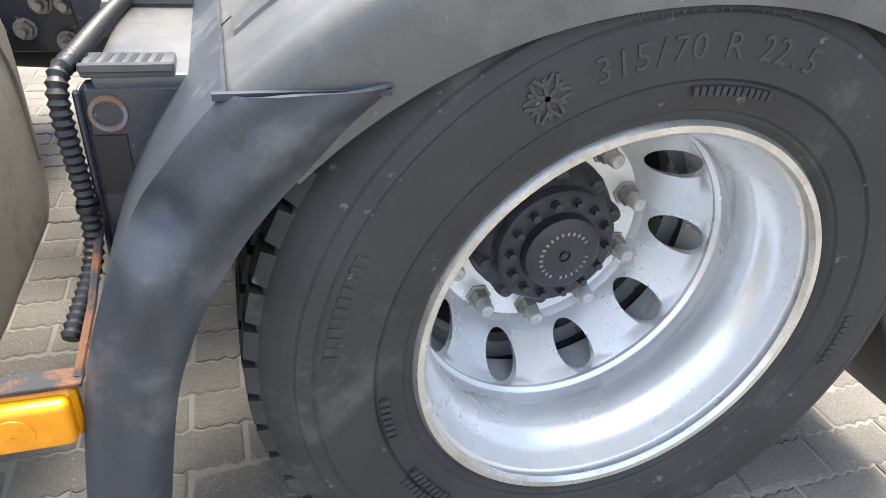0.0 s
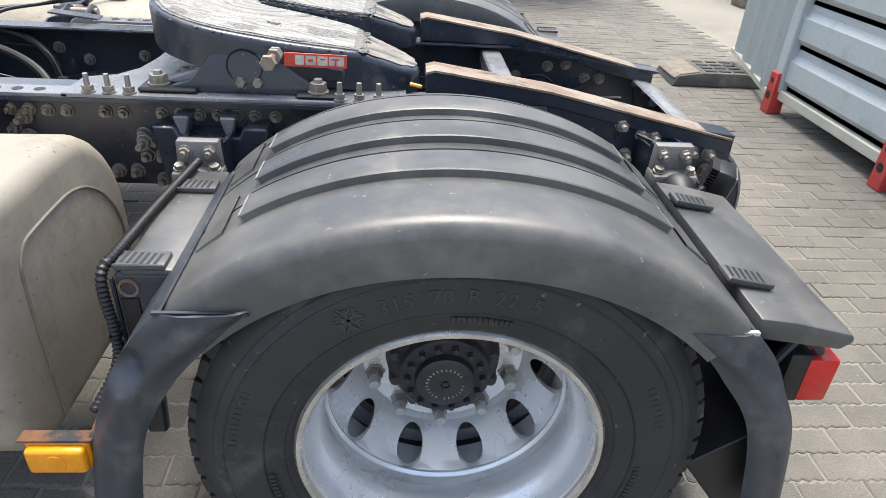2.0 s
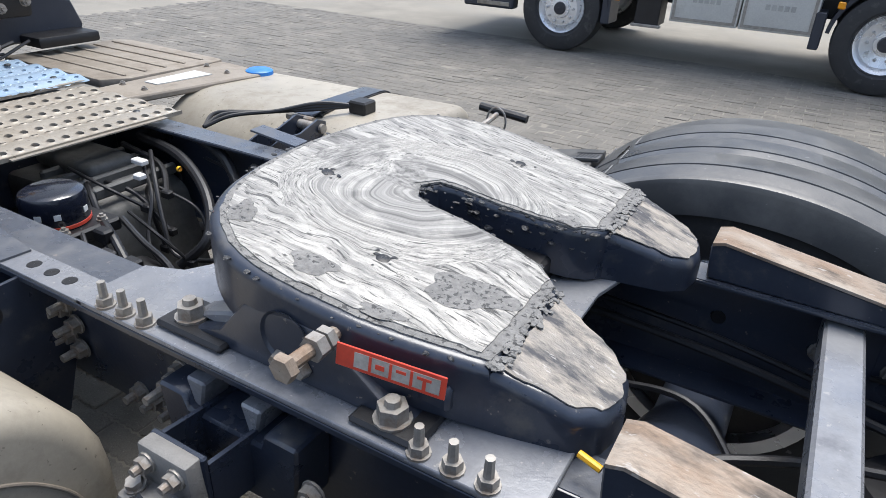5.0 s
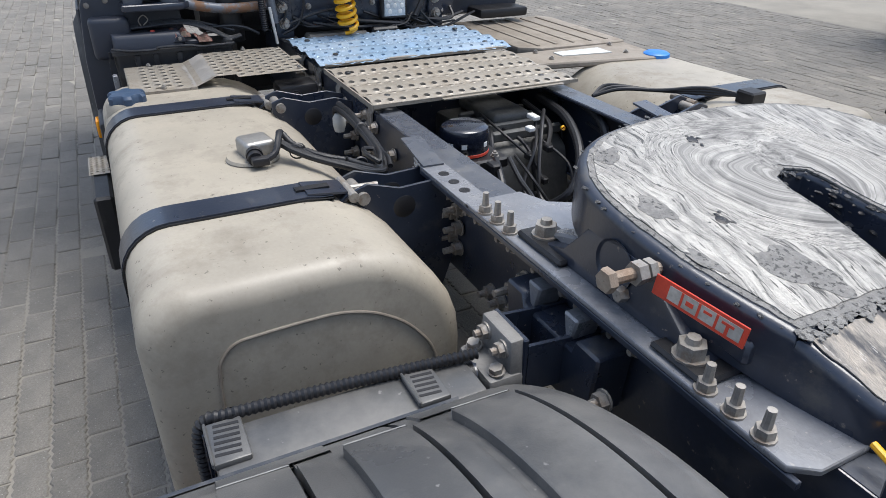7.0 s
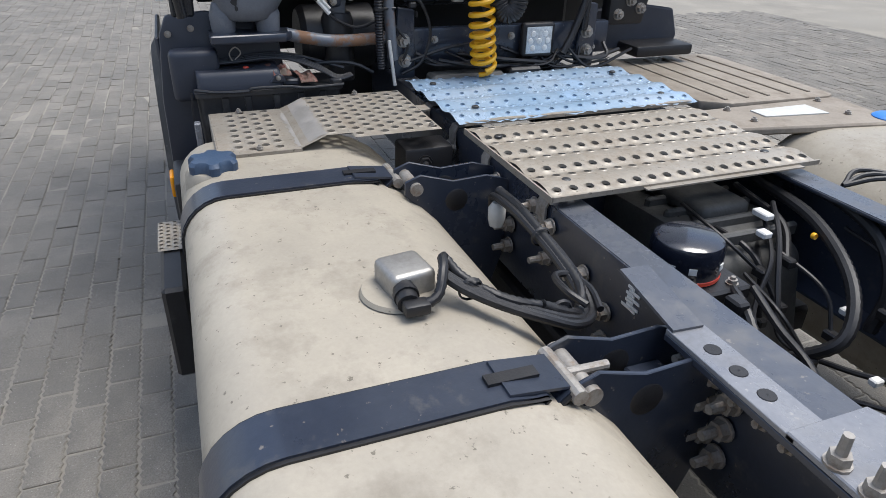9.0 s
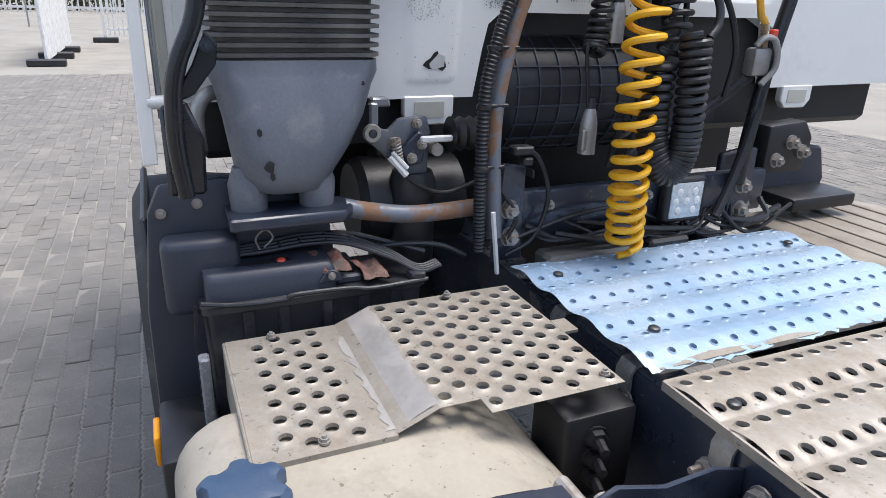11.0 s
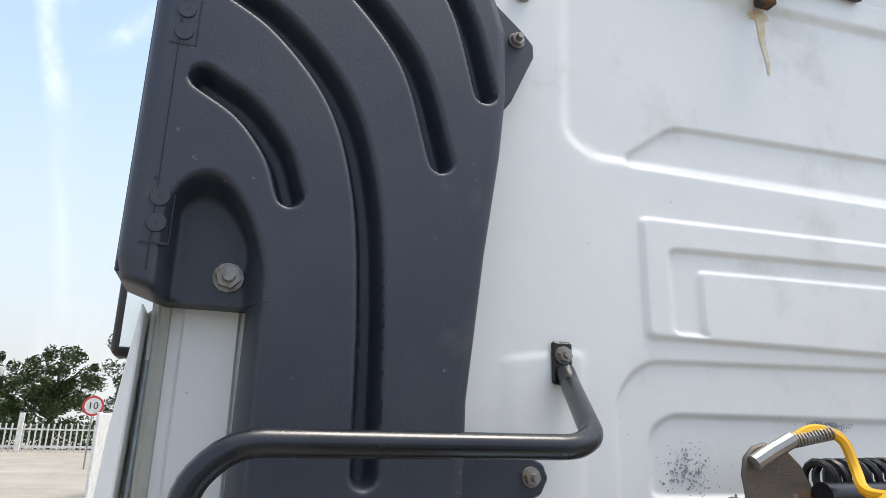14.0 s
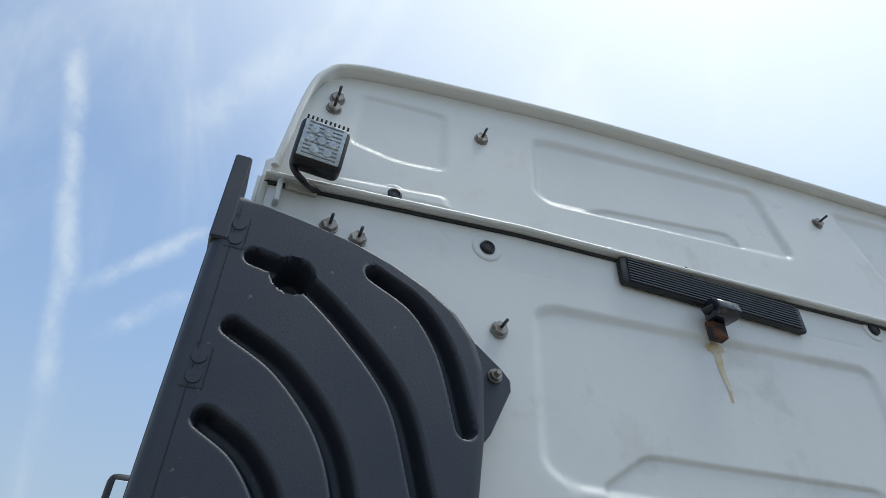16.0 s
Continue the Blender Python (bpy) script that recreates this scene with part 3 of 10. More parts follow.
def coil_line(pts, radius, wire, turns, spread=lambda t: t, segs=16, wseg=8):
    """A coiled hose whose axis follows a smooth line."""
    line = smoothed(pts, 16)
    n = int(turns * segs)
    out = []
    for i in range(n + 1):
        t = spread(i / n) * (len(line) - 1)
        k = min(int(t), len(line) - 2)
        d = (line[k + 1] - line[k]).normalized()
        u = d.cross(Vector((0.3, 1, 0.1))).normalized()
        v = d.cross(u)
        a = 2 * math.pi * turns * i / n
        out.append(line[k].lerp(line[k + 1], t - k) + (u * math.cos(a) + v * math.sin(a)) * radius)
    return tube(out, wire, wseg)


def hexbolt(p, d, r=0.016, h=0.014, stud=0.03, stud_r=None, washer=True, bm=None):
    """A nut on its washer with the stud's end, at p, pointing along d."""
    own = bmesh.new()
    stud_r = stud_r or r * 0.6

    def disc(rad, z0, z1, n, top=1.0, turn=0.0):
        lo = [own.verts.new((rad * math.cos(2 * math.pi * k / n + turn), rad * math.sin(2 * math.pi * k / n + turn), z0)) for k in range(n)]
        hi = [own.verts.new((rad * top * math.cos(2 * math.pi * k / n + turn), rad * top * math.sin(2 * math.pi * k / n + turn), z1)) for k in range(n)]
        own.faces.new(hi)
        for k in range(n):
            own.faces.new((lo[k], lo[(k + 1) % n], hi[(k + 1) % n], hi[k]))

    z = 0.0
    if washer:
        disc(r * 1.35, 0, 0.004, 12)
        z = 0.004
    disc(r * 1.12, z, z + h, 6, 0.97, 0.3)
    if stud:
        disc(stud_r, z + h, z + h + stud, 8, 0.88)
    q = Vector((0, 0, 1)).rotation_difference(Vector(d).normalized()).to_matrix().to_4x4()
    bmesh.ops.transform(own, matrix=Matrix.Translation(p) @ q, verts=own.verts)
    return join(bm, own)


def strip(pts, width, thick, bm=None, across=Vector((1, 0, 0))):
    """A flat band along a path, its width lying along across."""
    own = bmesh.new()
    pts = [Vector(p) for p in pts]
    n = len(pts)
    rows = []
    for i in range(n):
        t = (pts[min(i + 1, n - 1)] - pts[max(i - 1, 0)]).normalized()
        w = (across - t * across.dot(t)).normalized()
        up = t.cross(w)
        rows.append([own.verts.new(pts[i] + w * a * width / 2 + up * b * thick / 2) for a, b in ((-1, -1), (1, -1), (1, 1), (-1, 1))])
    for ra, rb in zip(rows, rows[1:]):
        for k in range(4):
            own.faces.new((ra[k], ra[(k + 1) % 4], rb[(k + 1) % 4], rb[k]))
    own.faces.new(rows[0][::-1])
    own.faces.new(rows[-1])
    bmesh.ops.recalc_face_normals(own, faces=own.faces)
    return join(bm, own)


def text_bm(words, size, depth=0.0015):
    """Raised letters of the built-in font, lying in the x-z plane, facing -y, centred."""
    cu = bpy.data.curves.new("letters", "FONT")
    cu.body, cu.size, cu.extrude, cu.align_x, cu.align_y = words, size, depth, "CENTER", "CENTER"
    cu.resolution_u = 3
    ob = new("letters", cu)
    me = ob.to_mesh()
    own = bmesh.new()
    own.from_mesh(me)
    ob.to_mesh_clear()
    bpy.data.objects.remove(ob)
    bpy.data.curves.remove(cu)
    bmesh.ops.rotate(own, verts=own.verts, cent=(0, 0, 0), matrix=Matrix.Rotation(radians(90), 3, "X"))
    return own


def clone(ob, m):
    """A copy of a part, its sub-parts with it, moved by m in the world."""
    base = Matrix.Translation(ORIGIN.get(ob.parent, Vector((0, 0, 0))))
    return copy_thing(ob, base.inverted() @ m @ base @ ob.matrix_basis)


# ---- the setting ----
ground = solid("ground", box(-400, 400, -400, 400, -1.0, -0.0045), SAND, "sandy yard ground under grey concrete paving", "ground", kind="structure")

# ---- the tractor truck ----
truck = thing("tractor_truck", (0, 0, 0), "white cab tractor truck with dark chassis and dusty tanks", "truck")
RAIL_TOP, RAIL_LOW = 0.925, 0.655
HC = Vector((0, 0, 0.50))        # the rear axle's middle


def bolts(parent, places, d, r=0.014, h=0.013, stud=0.028, material=None, name="bolt", washer=True, label=""):
    """One bolt mesh, shared by all the bolts of a row."""
    first = None
    for p in places:
        if first is None:
            first = part(name, hexbolt((0, 0, 0), d, r, h, stud, washer=washer), material or NUTMETAL, parent, label, local=True)
            first.location = Vector(p) - ORIGIN.get(parent, Vector((0, 0, 0)))
            data = first.data
        else:
            ob = new(name, data)
            ob.parent = parent
            ob.location = Vector(p) - ORIGIN.get(parent, Vector((0, 0, 0)))
            if label:
                tagged(ob, label)


def chassis():
    for s in (-1, 1):
        web = s * 0.375

        def sect(inset=0.0):
            return [(web, RAIL_LOW), (web, RAIL_TOP), (web - s * 0.085, RAIL_TOP), (web - s * 0.085, RAIL_TOP - 0.009), (web - s * 0.009, RAIL_TOP - 0.009),
                    (web - s * 0.009, RAIL_LOW + 0.009), (web - s * 0.085, RAIL_LOW + 0.009), (web - s * 0.085, RAIL_LOW)]
        rail = part("frame_rail", prism(sect(), "x", -4.6, 0.30, 0.003, seg=2), CHASSIS, truck, "dark navy painted steel frame rail")
        # thin paler strip, the rail top's reflected sky put into its colour
        part("flange_top", box(-4.6, 0.29, web - s * 0.004, web - s * 0.082, RAIL_TOP - 0.001, RAIL_TOP + 0.0015), CHASSIS_PALE, rail, "navy flange top with its grey sheen painted in")
        # the tapered tail of the rail
        tail = [(0.296, RAIL_LOW), (0.296, RAIL_TOP), (0.86, 0.855), (0.86, 0.70), (0.70, 0.66)]
        part("rail_tail", prism(tail, "y", web, web - s * 0.010, 0.002), CHASSIS, rail)
        part("tail_flange", strip([(0.29, web - s * 0.043, RAIL_TOP - 0.004), (0.86, web - s * 0.043, 0.850)], 0.084, 0.008, across=Vector((0, 1, 0))), CHASSIS, rail)
        row = [(-1.149 + 0.0495 * k, web + s * 0.001, 0.869) for k in range(14) if k not in (4, 7)] + [(-0.505, web + s * 0.001, 0.869), (-0.45, web + s * 0.001, 0.869)]
        bolts(rail, row, (0, s, 0), 0.0130, 0.012, 0.012)
        low = [(-1.151, 0.820), (-1.154, 0.752), (-0.947, 0.696), (-0.898, 0.697), (-0.846, 0.699), (-0.810, 0.808), (-0.779, 0.792), (-0.810, 0.747), (-0.768, 0.747), (-0.777, 0.675), (-0.515, 0.787), (-1.30, 0.80), (-1.46, 0.73),
               (0.518, 0.879), (0.582, 0.849), (0.618, 0.847), (0.739, 0.805), (0.792, 0.800), (0.792, 0.748)]
        bolts(rail, [(x, web + s * 0.001, z) for x, z in low], (0, s, 0), 0.0155, 0.016, 0.020)
        inner = [(0.20, 0.80), (0.33, 0.80), (0.45, 0.84), (0.52, 0.85), (0.60, 0.80), (0.66, 0.80), (-1.25, 0.80), (-1.35, 0.84), (-1.05, 0.82)]
        bolts(rail, [(x, web - s * 0.010, z) for x, z in inner], (0, -s, 0), 0.016, 0.012, 0.012)
        hole = lathe([(0.016, 0.0), (0.016, 0.002), (0.001, 0.002)], (0.0, web - s * 0.012, 0.812), "y", 16)
        part("web_hole", hole, BLACK, rail, "dark round hole in the rail")
    # cross members
    part("cross_member", box(0.185, 0.255, -0.365, 0.365, 0.845, 0.905, 0.006), CHASSIS_TOP, truck, "worn grey steel cross member")
    part("cross_member", box(0.60, 0.68, -0.365, 0.365, 0.58, 0.68, 0.008), CHASSIS, truck)
    part("cross_member", box(-0.72, -0.62, -0.365, 0.365, 0.68, 0.88, 0.008), CHASSIS, truck)
    part("cross_member", box(-2.12, -2.0, -0.365, 0.365, 0.68, 0.86, 0.008), CHASSIS, truck)
    # the axle between the wheels
    part("axle", lathe([(0.001, -0.9), (0.085, -0.9), (0.085, -0.35), (0.13, -0.2), (0.19, -0.1), (0.19, 0.1), (0.13, 0.2), (0.085, 0.35), (0.085, 0.9), (0.001, 0.9)], HC, "y", 24), CHASSIS, truck, "dark painted drive axle")
    for x in (-0.42, 0.42):
        part("air_spring", lathe([(0.001, 0.38), (0.10, 0.38), (0.125, 0.42), (0.125, 0.50), (0.11, 0.52), (0.13, 0.55), (0.13, 0.62), (0.10, 0.66), (0.001, 0.66)], (x, -0.22, 0), "z", 28), BLACK, truck, "black rubber air spring")
        part("air_spring", lathe([(0.001, 0.38), (0.10, 0.38), (0.125, 0.42), (0.125, 0.50), (0.11, 0.52), (0.13, 0.55), (0.13, 0.62), (0.10, 0.66), (0.001, 0.66)], (x, 0.22, 0), "z", 28), BLACK, truck, "black rubber air spring")
    # curved cross plate that closes the frame at the rear
    curve = [(p.x, p.z) for p in smoothed([(0.775, 0, 0.822), (0.83, 0, 0.812), (0.875, 0, 0.785), (0.915, 0, 0.735), (0.935, 0, 0.67), (0.94, 0, 0.60)], 5)]
    sheet = curve + [(x - 0.006, z - 0.006) for x, z in curve[::-1]]
    tp = part("tail_plate", prism(sheet, "y", -0.36, 0.362), CHASSIS_TOP, truck, "worn curved steel plate across the frame end", 40)
    for y in (-0.352, 0.354):
        part("plate_web", prism(curve + [(0.86, 0.60), (0.82, 0.68), (0.80, 0.76)], "y", y - 0.004, y + 0.004), CHASSIS, tp)
    for k in range(4):
        a = curve[5 + 5 * k] if 5 + 5 * k < len(curve) else curve[-1]
        part("plate_notch", box(a[0] - 0.045, a[0] - 0.016, 0.335, 0.352, a[1] - 0.030, a[1] - 0.004, 0.002), CHASSIS_TOP, tp, "bent tab at the plate's edge")


chassis()


def arc_text(words, radius, a_mid, size, y, bm, step=0.62):
    """Raised letters round the tyre's side, each on its own angle."""
    n = len(words)
    adv = size * step / radius
    for i, ch in enumerate(words):
        if ch == " ":
            continue
        a = a_mid - (i - (n - 1) / 2) * adv
        own = text_bm(ch, size)
        rot = Matrix.Translation(HC + Vector((math.cos(a) * radius, y, math.sin(a) * radius))) @ Matrix.Rotation(-(a - math.pi / 2), 4, "Y")
        bmesh.ops.transform(own, matrix=rot, verts=own.verts)
        bm = join(bm, own)
    return bm


def wheel(y):
    """The outer rear wheel of a pair; y: the rim's outer edge."""
    prof = [(0.286, y + 0.006), (0.290, y + 0.001), (0.298, y), (0.303, y + 0.006), (0.302, y + 0.013), (0.294, y + 0.014), (0.286, y + 0.020), (0.281, y + 0.045), (0.276, y + 0.062), (0.266, y + 0.076),
            (0.259, y + 0.088), (0.2565, y + 0.135), (0.2585, y + 0.140), (0.2635, y + 0.150), (0.264, y + 0.168), (0.262, y + 0.171), (0.2575, y + 0.176), (0.2575, y + 0.181), (0.2625, y + 0.190), (0.264, y + 0.26), (0.30, y + 0.27), (0.30, y + 0.255)]
    rim = part("wheel", lathe(prof, HC, "y", 112), RIM, truck, "silver steel wheel rim with ten round hand holes", 32)
    part("rim_edge", lathe([(0.2855, y + 0.004), (0.290, y - 0.002), (0.2985, y - 0.003), (0.3042, y + 0.005), (0.303, y + 0.010)], HC, "y", 112), RIM_EDGE, rim, "bright worn metal rim edge")
    # the dished disc with its ten holes
    keys = [(0.134, 0.303), (0.188, 0.301), (0.198, 0.288), (0.220, 0.253), (0.248, 0.206), (0.2615, 0.182), (0.2635, 0.168)]

    def depth(r):
        for (ra, ha), (rb, hb) in zip(keys, keys[1:]):
            if r <= rb:
                return y + ha + (hb - ha) * (r - ra) / (rb - ra)
        return y + keys[-1][1]

    disc = bmesh.new()
    for ring in (keys[:3], keys[5:]):
        join(disc, lathe([(r, y + h) for r, h in ring], HC, "y", 80))
    r0, r1, rc, rh = 0.198, 0.2615, 0.2325, 0.0315
    n = 24
    for k in range(10):
        mid = 2 * math.pi * k / 10
        half = math.pi / 10
        outer_ring, inner_ring, back = [], [], []
        for i in range(n):
            a = 2 * math.pi * i / n
            u, v = math.cos(a), math.sin(a)
            s = 1 / max(abs(u), abs(v))
            rr = rc + (r1 - rc if u > 0 else rc - r0) * u * s
            aa = mid + half * v * s
            outer_ring.append(disc.verts.new(HC + Vector((rr * math.cos(aa), depth(rr), rr * math.sin(aa)))))
            hr, ha = rc + rh * 0.92 * u, mid + rh * v / rc
            inner_ring.append(disc.verts.new(HC + Vector((hr * math.cos(ha), depth(hr) - 0.002, hr * math.sin(ha)))))
            back.append(disc.verts.new(HC + Vector((hr * math.cos(ha), depth(hr) + 0.014, hr * math.sin(ha)))))
        for i in range(n):
            j = (i + 1) % n
            disc.faces.new((outer_ring[i], outer_ring[j], inner_ring[j], inner_ring[i]))
            disc.faces.new((inner_ring[i], inner_ring[j], back[j], back[i]))
    bmesh.ops.remove_doubles(disc, verts=disc.verts, dist=0.0004)
    bmesh.ops.recalc_face_normals(disc, faces=disc.faces)
    part("disc", disc, RIM, rim, "silver dished wheel disc", 50)
    part("drum_face", lathe([(0.15, y + 0.330), (0.2545, y + 0.330), (0.2545, y + 0.40)], HC, "y", 64), BLACK, rim, "dark brake drum face")
    part("brake_drum", lathe([(0.001, y + 0.40), (0.245, y + 0.40), (0.25, y + 0.55), (0.001, y + 0.56)], HC, "y", 48), BLACK, rim)
    # ten nuts
    a0 = radians(18)
    for k in range(10):
        a = a0 + 2 * math.pi * k / 10
        p = HC + Vector((0.1665 * math.cos(a), y + 0.302, 0.1665 * math.sin(a)))
        nut = part("wheel_nut", lathe([(0.001, -0.026), (0.0165, -0.026), (0.0180, -0.022), (0.0185, -0.004), (0.024, -0.003), (0.024, 0.0), (0.001, 0.0)], p, "y", 6), NUTMETAL, rim, "grey steel wheel nut")
        part("stud_end", lathe([(0.001, -0.052), (0.011, -0.051), (0.0135, -0.047), (0.0135, -0.026), (0.001, -0.025)], p, "y", 14), NUTCAP, rim, "light grey stud end")
    # hub: drum, flange with a ring of bolts, cap
    part("hub", lathe([(0.001, y + 0.2480), (0.108, y + 0.2480), (0.118, y + 0.2560), (0.131, y + 0.2860), (0.133, y + 0.3160), (0.001, y + 0.3160)], HC, "y", 64), HUB, rim, "black painted wheel hub")
    for k in range(10):
        a = 2 * math.pi * (k + 0.5) / 10
        part("hub_lobe", lathe([(0.001, -0.014), (0.012, -0.012), (0.016, 0.0), (0.017, 0.04)], HC + Vector((0.116 * math.cos(a), y + 0.2600, 0.116 * math.sin(a))), "y", 12), HUB, rim)
    part("hub_flange", lathe([(0.058, y + 0.2220), (0.098, y + 0.2220), (0.103, y + 0.2260), (0.103, y + 0.2500), (0.05, y + 0.2500)], HC, "y", 64), HUB, rim)
    part("hub_cap", lathe([(0.001, y + 0.1985), (0.006, y + 0.1985), (0.007, y + 0.2030), (0.010, y + 0.2030), (0.011, y + 0.1990), (0.056, y + 0.1990), (0.065, y + 0.2050), (0.068, y + 0.2240)], HC, "y", 56), HUB, rim, "black hub cap with worn small marks")
    bolts(rim, [HC + Vector((0.085 * math.cos(2 * math.pi * k / 14), y + 0.2220, 0.085 * math.sin(2 * math.pi * k / 14))) for k in range(14)], (0, -1, 0), 0.0065, 0.009, 0.0, HUB, "hub_bolt")
    marks = bmesh.new()
    for k in range(26):
        if k in (5, 6, 14):
            continue
        a = 2 * math.pi * k / 26
        box(-0.0018, 0.0018, y + 0.1982, y + 0.1995, 0.038, 0.044, bm=marks, m=Matrix.Translation(HC) @ Matrix.Rotation(a, 4, "Y"))
    part("cap_lettering", marks, NUTMETAL, rim, "ring of small unreadable raised marks", kind="stuff")
    stem = tube(smoothed([(0.215, y + 0.30, 0.52), (0.226, y + 0.27, 0.528), (0.235, y + 0.24, 0.54), (0.238, y + 0.225, 0.548)], 4), 0.005, 8)
    part("valve_stem", stem, NUTMETAL, rim, "thin metal valve stem")
    tyre(rim, y)
    return rim


def tyre(rim, y, lettered=True):
    t = [(0.297, y + 0.012), (0.306, y + 0.001), (0.312, y - 0.004), (0.317, y - 0.004), (0.320, y - 0.008), (0.340, y - 0.015), (0.352, y - 0.019), (0.355, y - 0.0165), (0.358, y - 0.020), (0.385, y - 0.0235),
         (0.425, y - 0.022), (0.428, y - 0.0195), (0.431, y - 0.021), (0.447, y - 0.0165), (0.450, y - 0.013), (0.462, y - 0.009), (0.466, y - 0.005), (0.474, y + 0.001), (0.484, y + 0.009), (0.489, y + 0.016), (0.491, y + 0.05),
         (0.492, y + 0.13), (0.491, y + 0.21), (0.486, y + 0.250), (0.470, y + 0.266), (0.44, y + 0.280), (0.38, y + 0.285), (0.30, y + 0.255)]
    ty = part("tyre", lathe(t, HC, "y", 144), RUBBER, rim, "worn black winter truck tyre", 28)
    tread = bmesh.new()
    n = 60
    for k in range(n):
        for y0, y1, top, skew in ((0.006, 0.058, 0.502, 0.0), (0.066, 0.120, 0.505, 0.35), (0.128, 0.182, 0.505, 0.7), (0.190, 0.246, 0.502, 0.2)):
            a = 2 * math.pi * (k + skew) / n
            w = 0.5 * 2 * math.pi * 0.5 / n * 0.80
            inset = 0.006 if y0 < 0.01 else 0.0
            pts = [(-w, y + y0 + inset, 0.486), (w, y + y0 + inset, 0.486), (w, y + y1, 0.486), (-w, y + y1, 0.486), (-w * 0.93, y + y0 + 2 * inset, top), (w * 0.93, y + y0 + 2 * inset, top), (w * 0.93, y + y1 - 0.002, top), (-w * 0.93, y + y1 - 0.002, top)]
            m = Matrix.Translation(HC) @ Matrix.Rotation(a, 4, "Y")
            v = [tread.verts.new(m @ Vector(p)) for p in pts]
            for f in ((4, 5, 6, 7), (0, 1, 5, 4), (1, 2, 6, 5), (2, 3, 7, 6), (3, 0, 4, 7)):
                tread.faces.new([v[i] for i in f])
    bmesh.ops.recalc_face_normals(tread, faces=tread.faces)
    tagged(part("tread_rubber", tread, RUBBER, rim, "worn rubber tread blocks"), kind="stuff")
    if not lettered:
        return
    words = bmesh.new()
    arc_text("315/70 R 22.5", 0.392, radians(91), 0.039, y - 0.0230, words, 0.55)
    part("size_lettering", words, RUBBER_MARK, rim, "raised tyre size lettering", kind="stuff")
    words = bmesh.new()
    arc_text("WINTER  M+S", 0.4345, radians(91), 0.026, y - 0.0192, words, 0.70)
    part("season_lettering", words, RUBBER_MARK, rim, "raised winter tyre lettering", kind="stuff")
    words = bmesh.new()
    for k in range(3):
        m = Matrix.Translation(HC + Vector((0.392 * math.cos(radians(119)), y - 0.0238, 0.392 * math.sin(radians(119))))) @ Matrix.Rotation(radians(60 * k - 20), 4, "Y")
        box(-0.0022, 0.0022, -0.0008, 0.0008, -0.022, 0.022, bm=words, m=m)
        for s in (-1, 1):
            for q in (-1, 1):
                box(-0.002, 0.002, -0.001, 0.001, -0.008, 0.008, bm=words, m=m @ Matrix.Translation((q * 0.0055, 0, s * 0.018)) @ Matrix.Rotation(radians(s * q * 45), 4, "Y"))
    part("snowflake_mark", words, RUBBER_MARK, rim, "raised snowflake mark", kind="stuff")
    bars = bmesh.new()
    for a_mid, rad, n2, h in ((163, 0.412, 11, 0.015), (190, 0.345, 7, 0.012), (216, 0.345, 9, 0.012), (216, 0.362, 8, 0.012), (84, 0.345, 12, 0.010), (20, 0.40, 8, 0.016), (305, 0.41, 5, 0.05), (350, 0.37, 9, 0.012)):
        for i in range(n2):
            a = radians(a_mid) - (i - n2 / 2) * h * 0.9 / rad
            m = Matrix.Translation(HC) @ Matrix.Rotation(-(a - math.pi / 2), 4, "Y")
            box(-h * 0.30, h * 0.30, y - 0.0238, y - 0.0200, rad - h / 2, rad + h / 2, bm=bars, m=m)
    part("sidewall_marking", bars, RUBBER, rim, "raised unreadable tyre marks", kind="stuff")


left_wheel = wheel(-1.236)


def inner_wheel():
    y = -0.925
    ob = part("inner_wheel", lathe([(0.262, y), (0.30, y), (0.30, y + 0.27), (0.262, y + 0.27)], HC, "y", 48), RIM, truck, "inner steel wheel of the pair")
    tyre(ob, y, False)
    return ob


inner_left = inner_wheel()
AROUND = pose(0, 0, 0, 0, 0, 180)
clone(left_wheel, AROUND)
clone(inner_left, AROUND)


def arch(a0, a1, prof, segs=40):
    bm = lathe(prof, (0, 0, 0.322), "y", segs, closed=True, arc=(radians(a0), radians(a1)))
    for v in bm.verts:
        a = math.degrees(math.atan2(v.co.z - 0.322, v.co.x))
        v.co.z -= 0.010 * math.exp(-((a - 90) / 24) ** 2)
        v.co.y -= 0.012 * v.co.x
    return bm


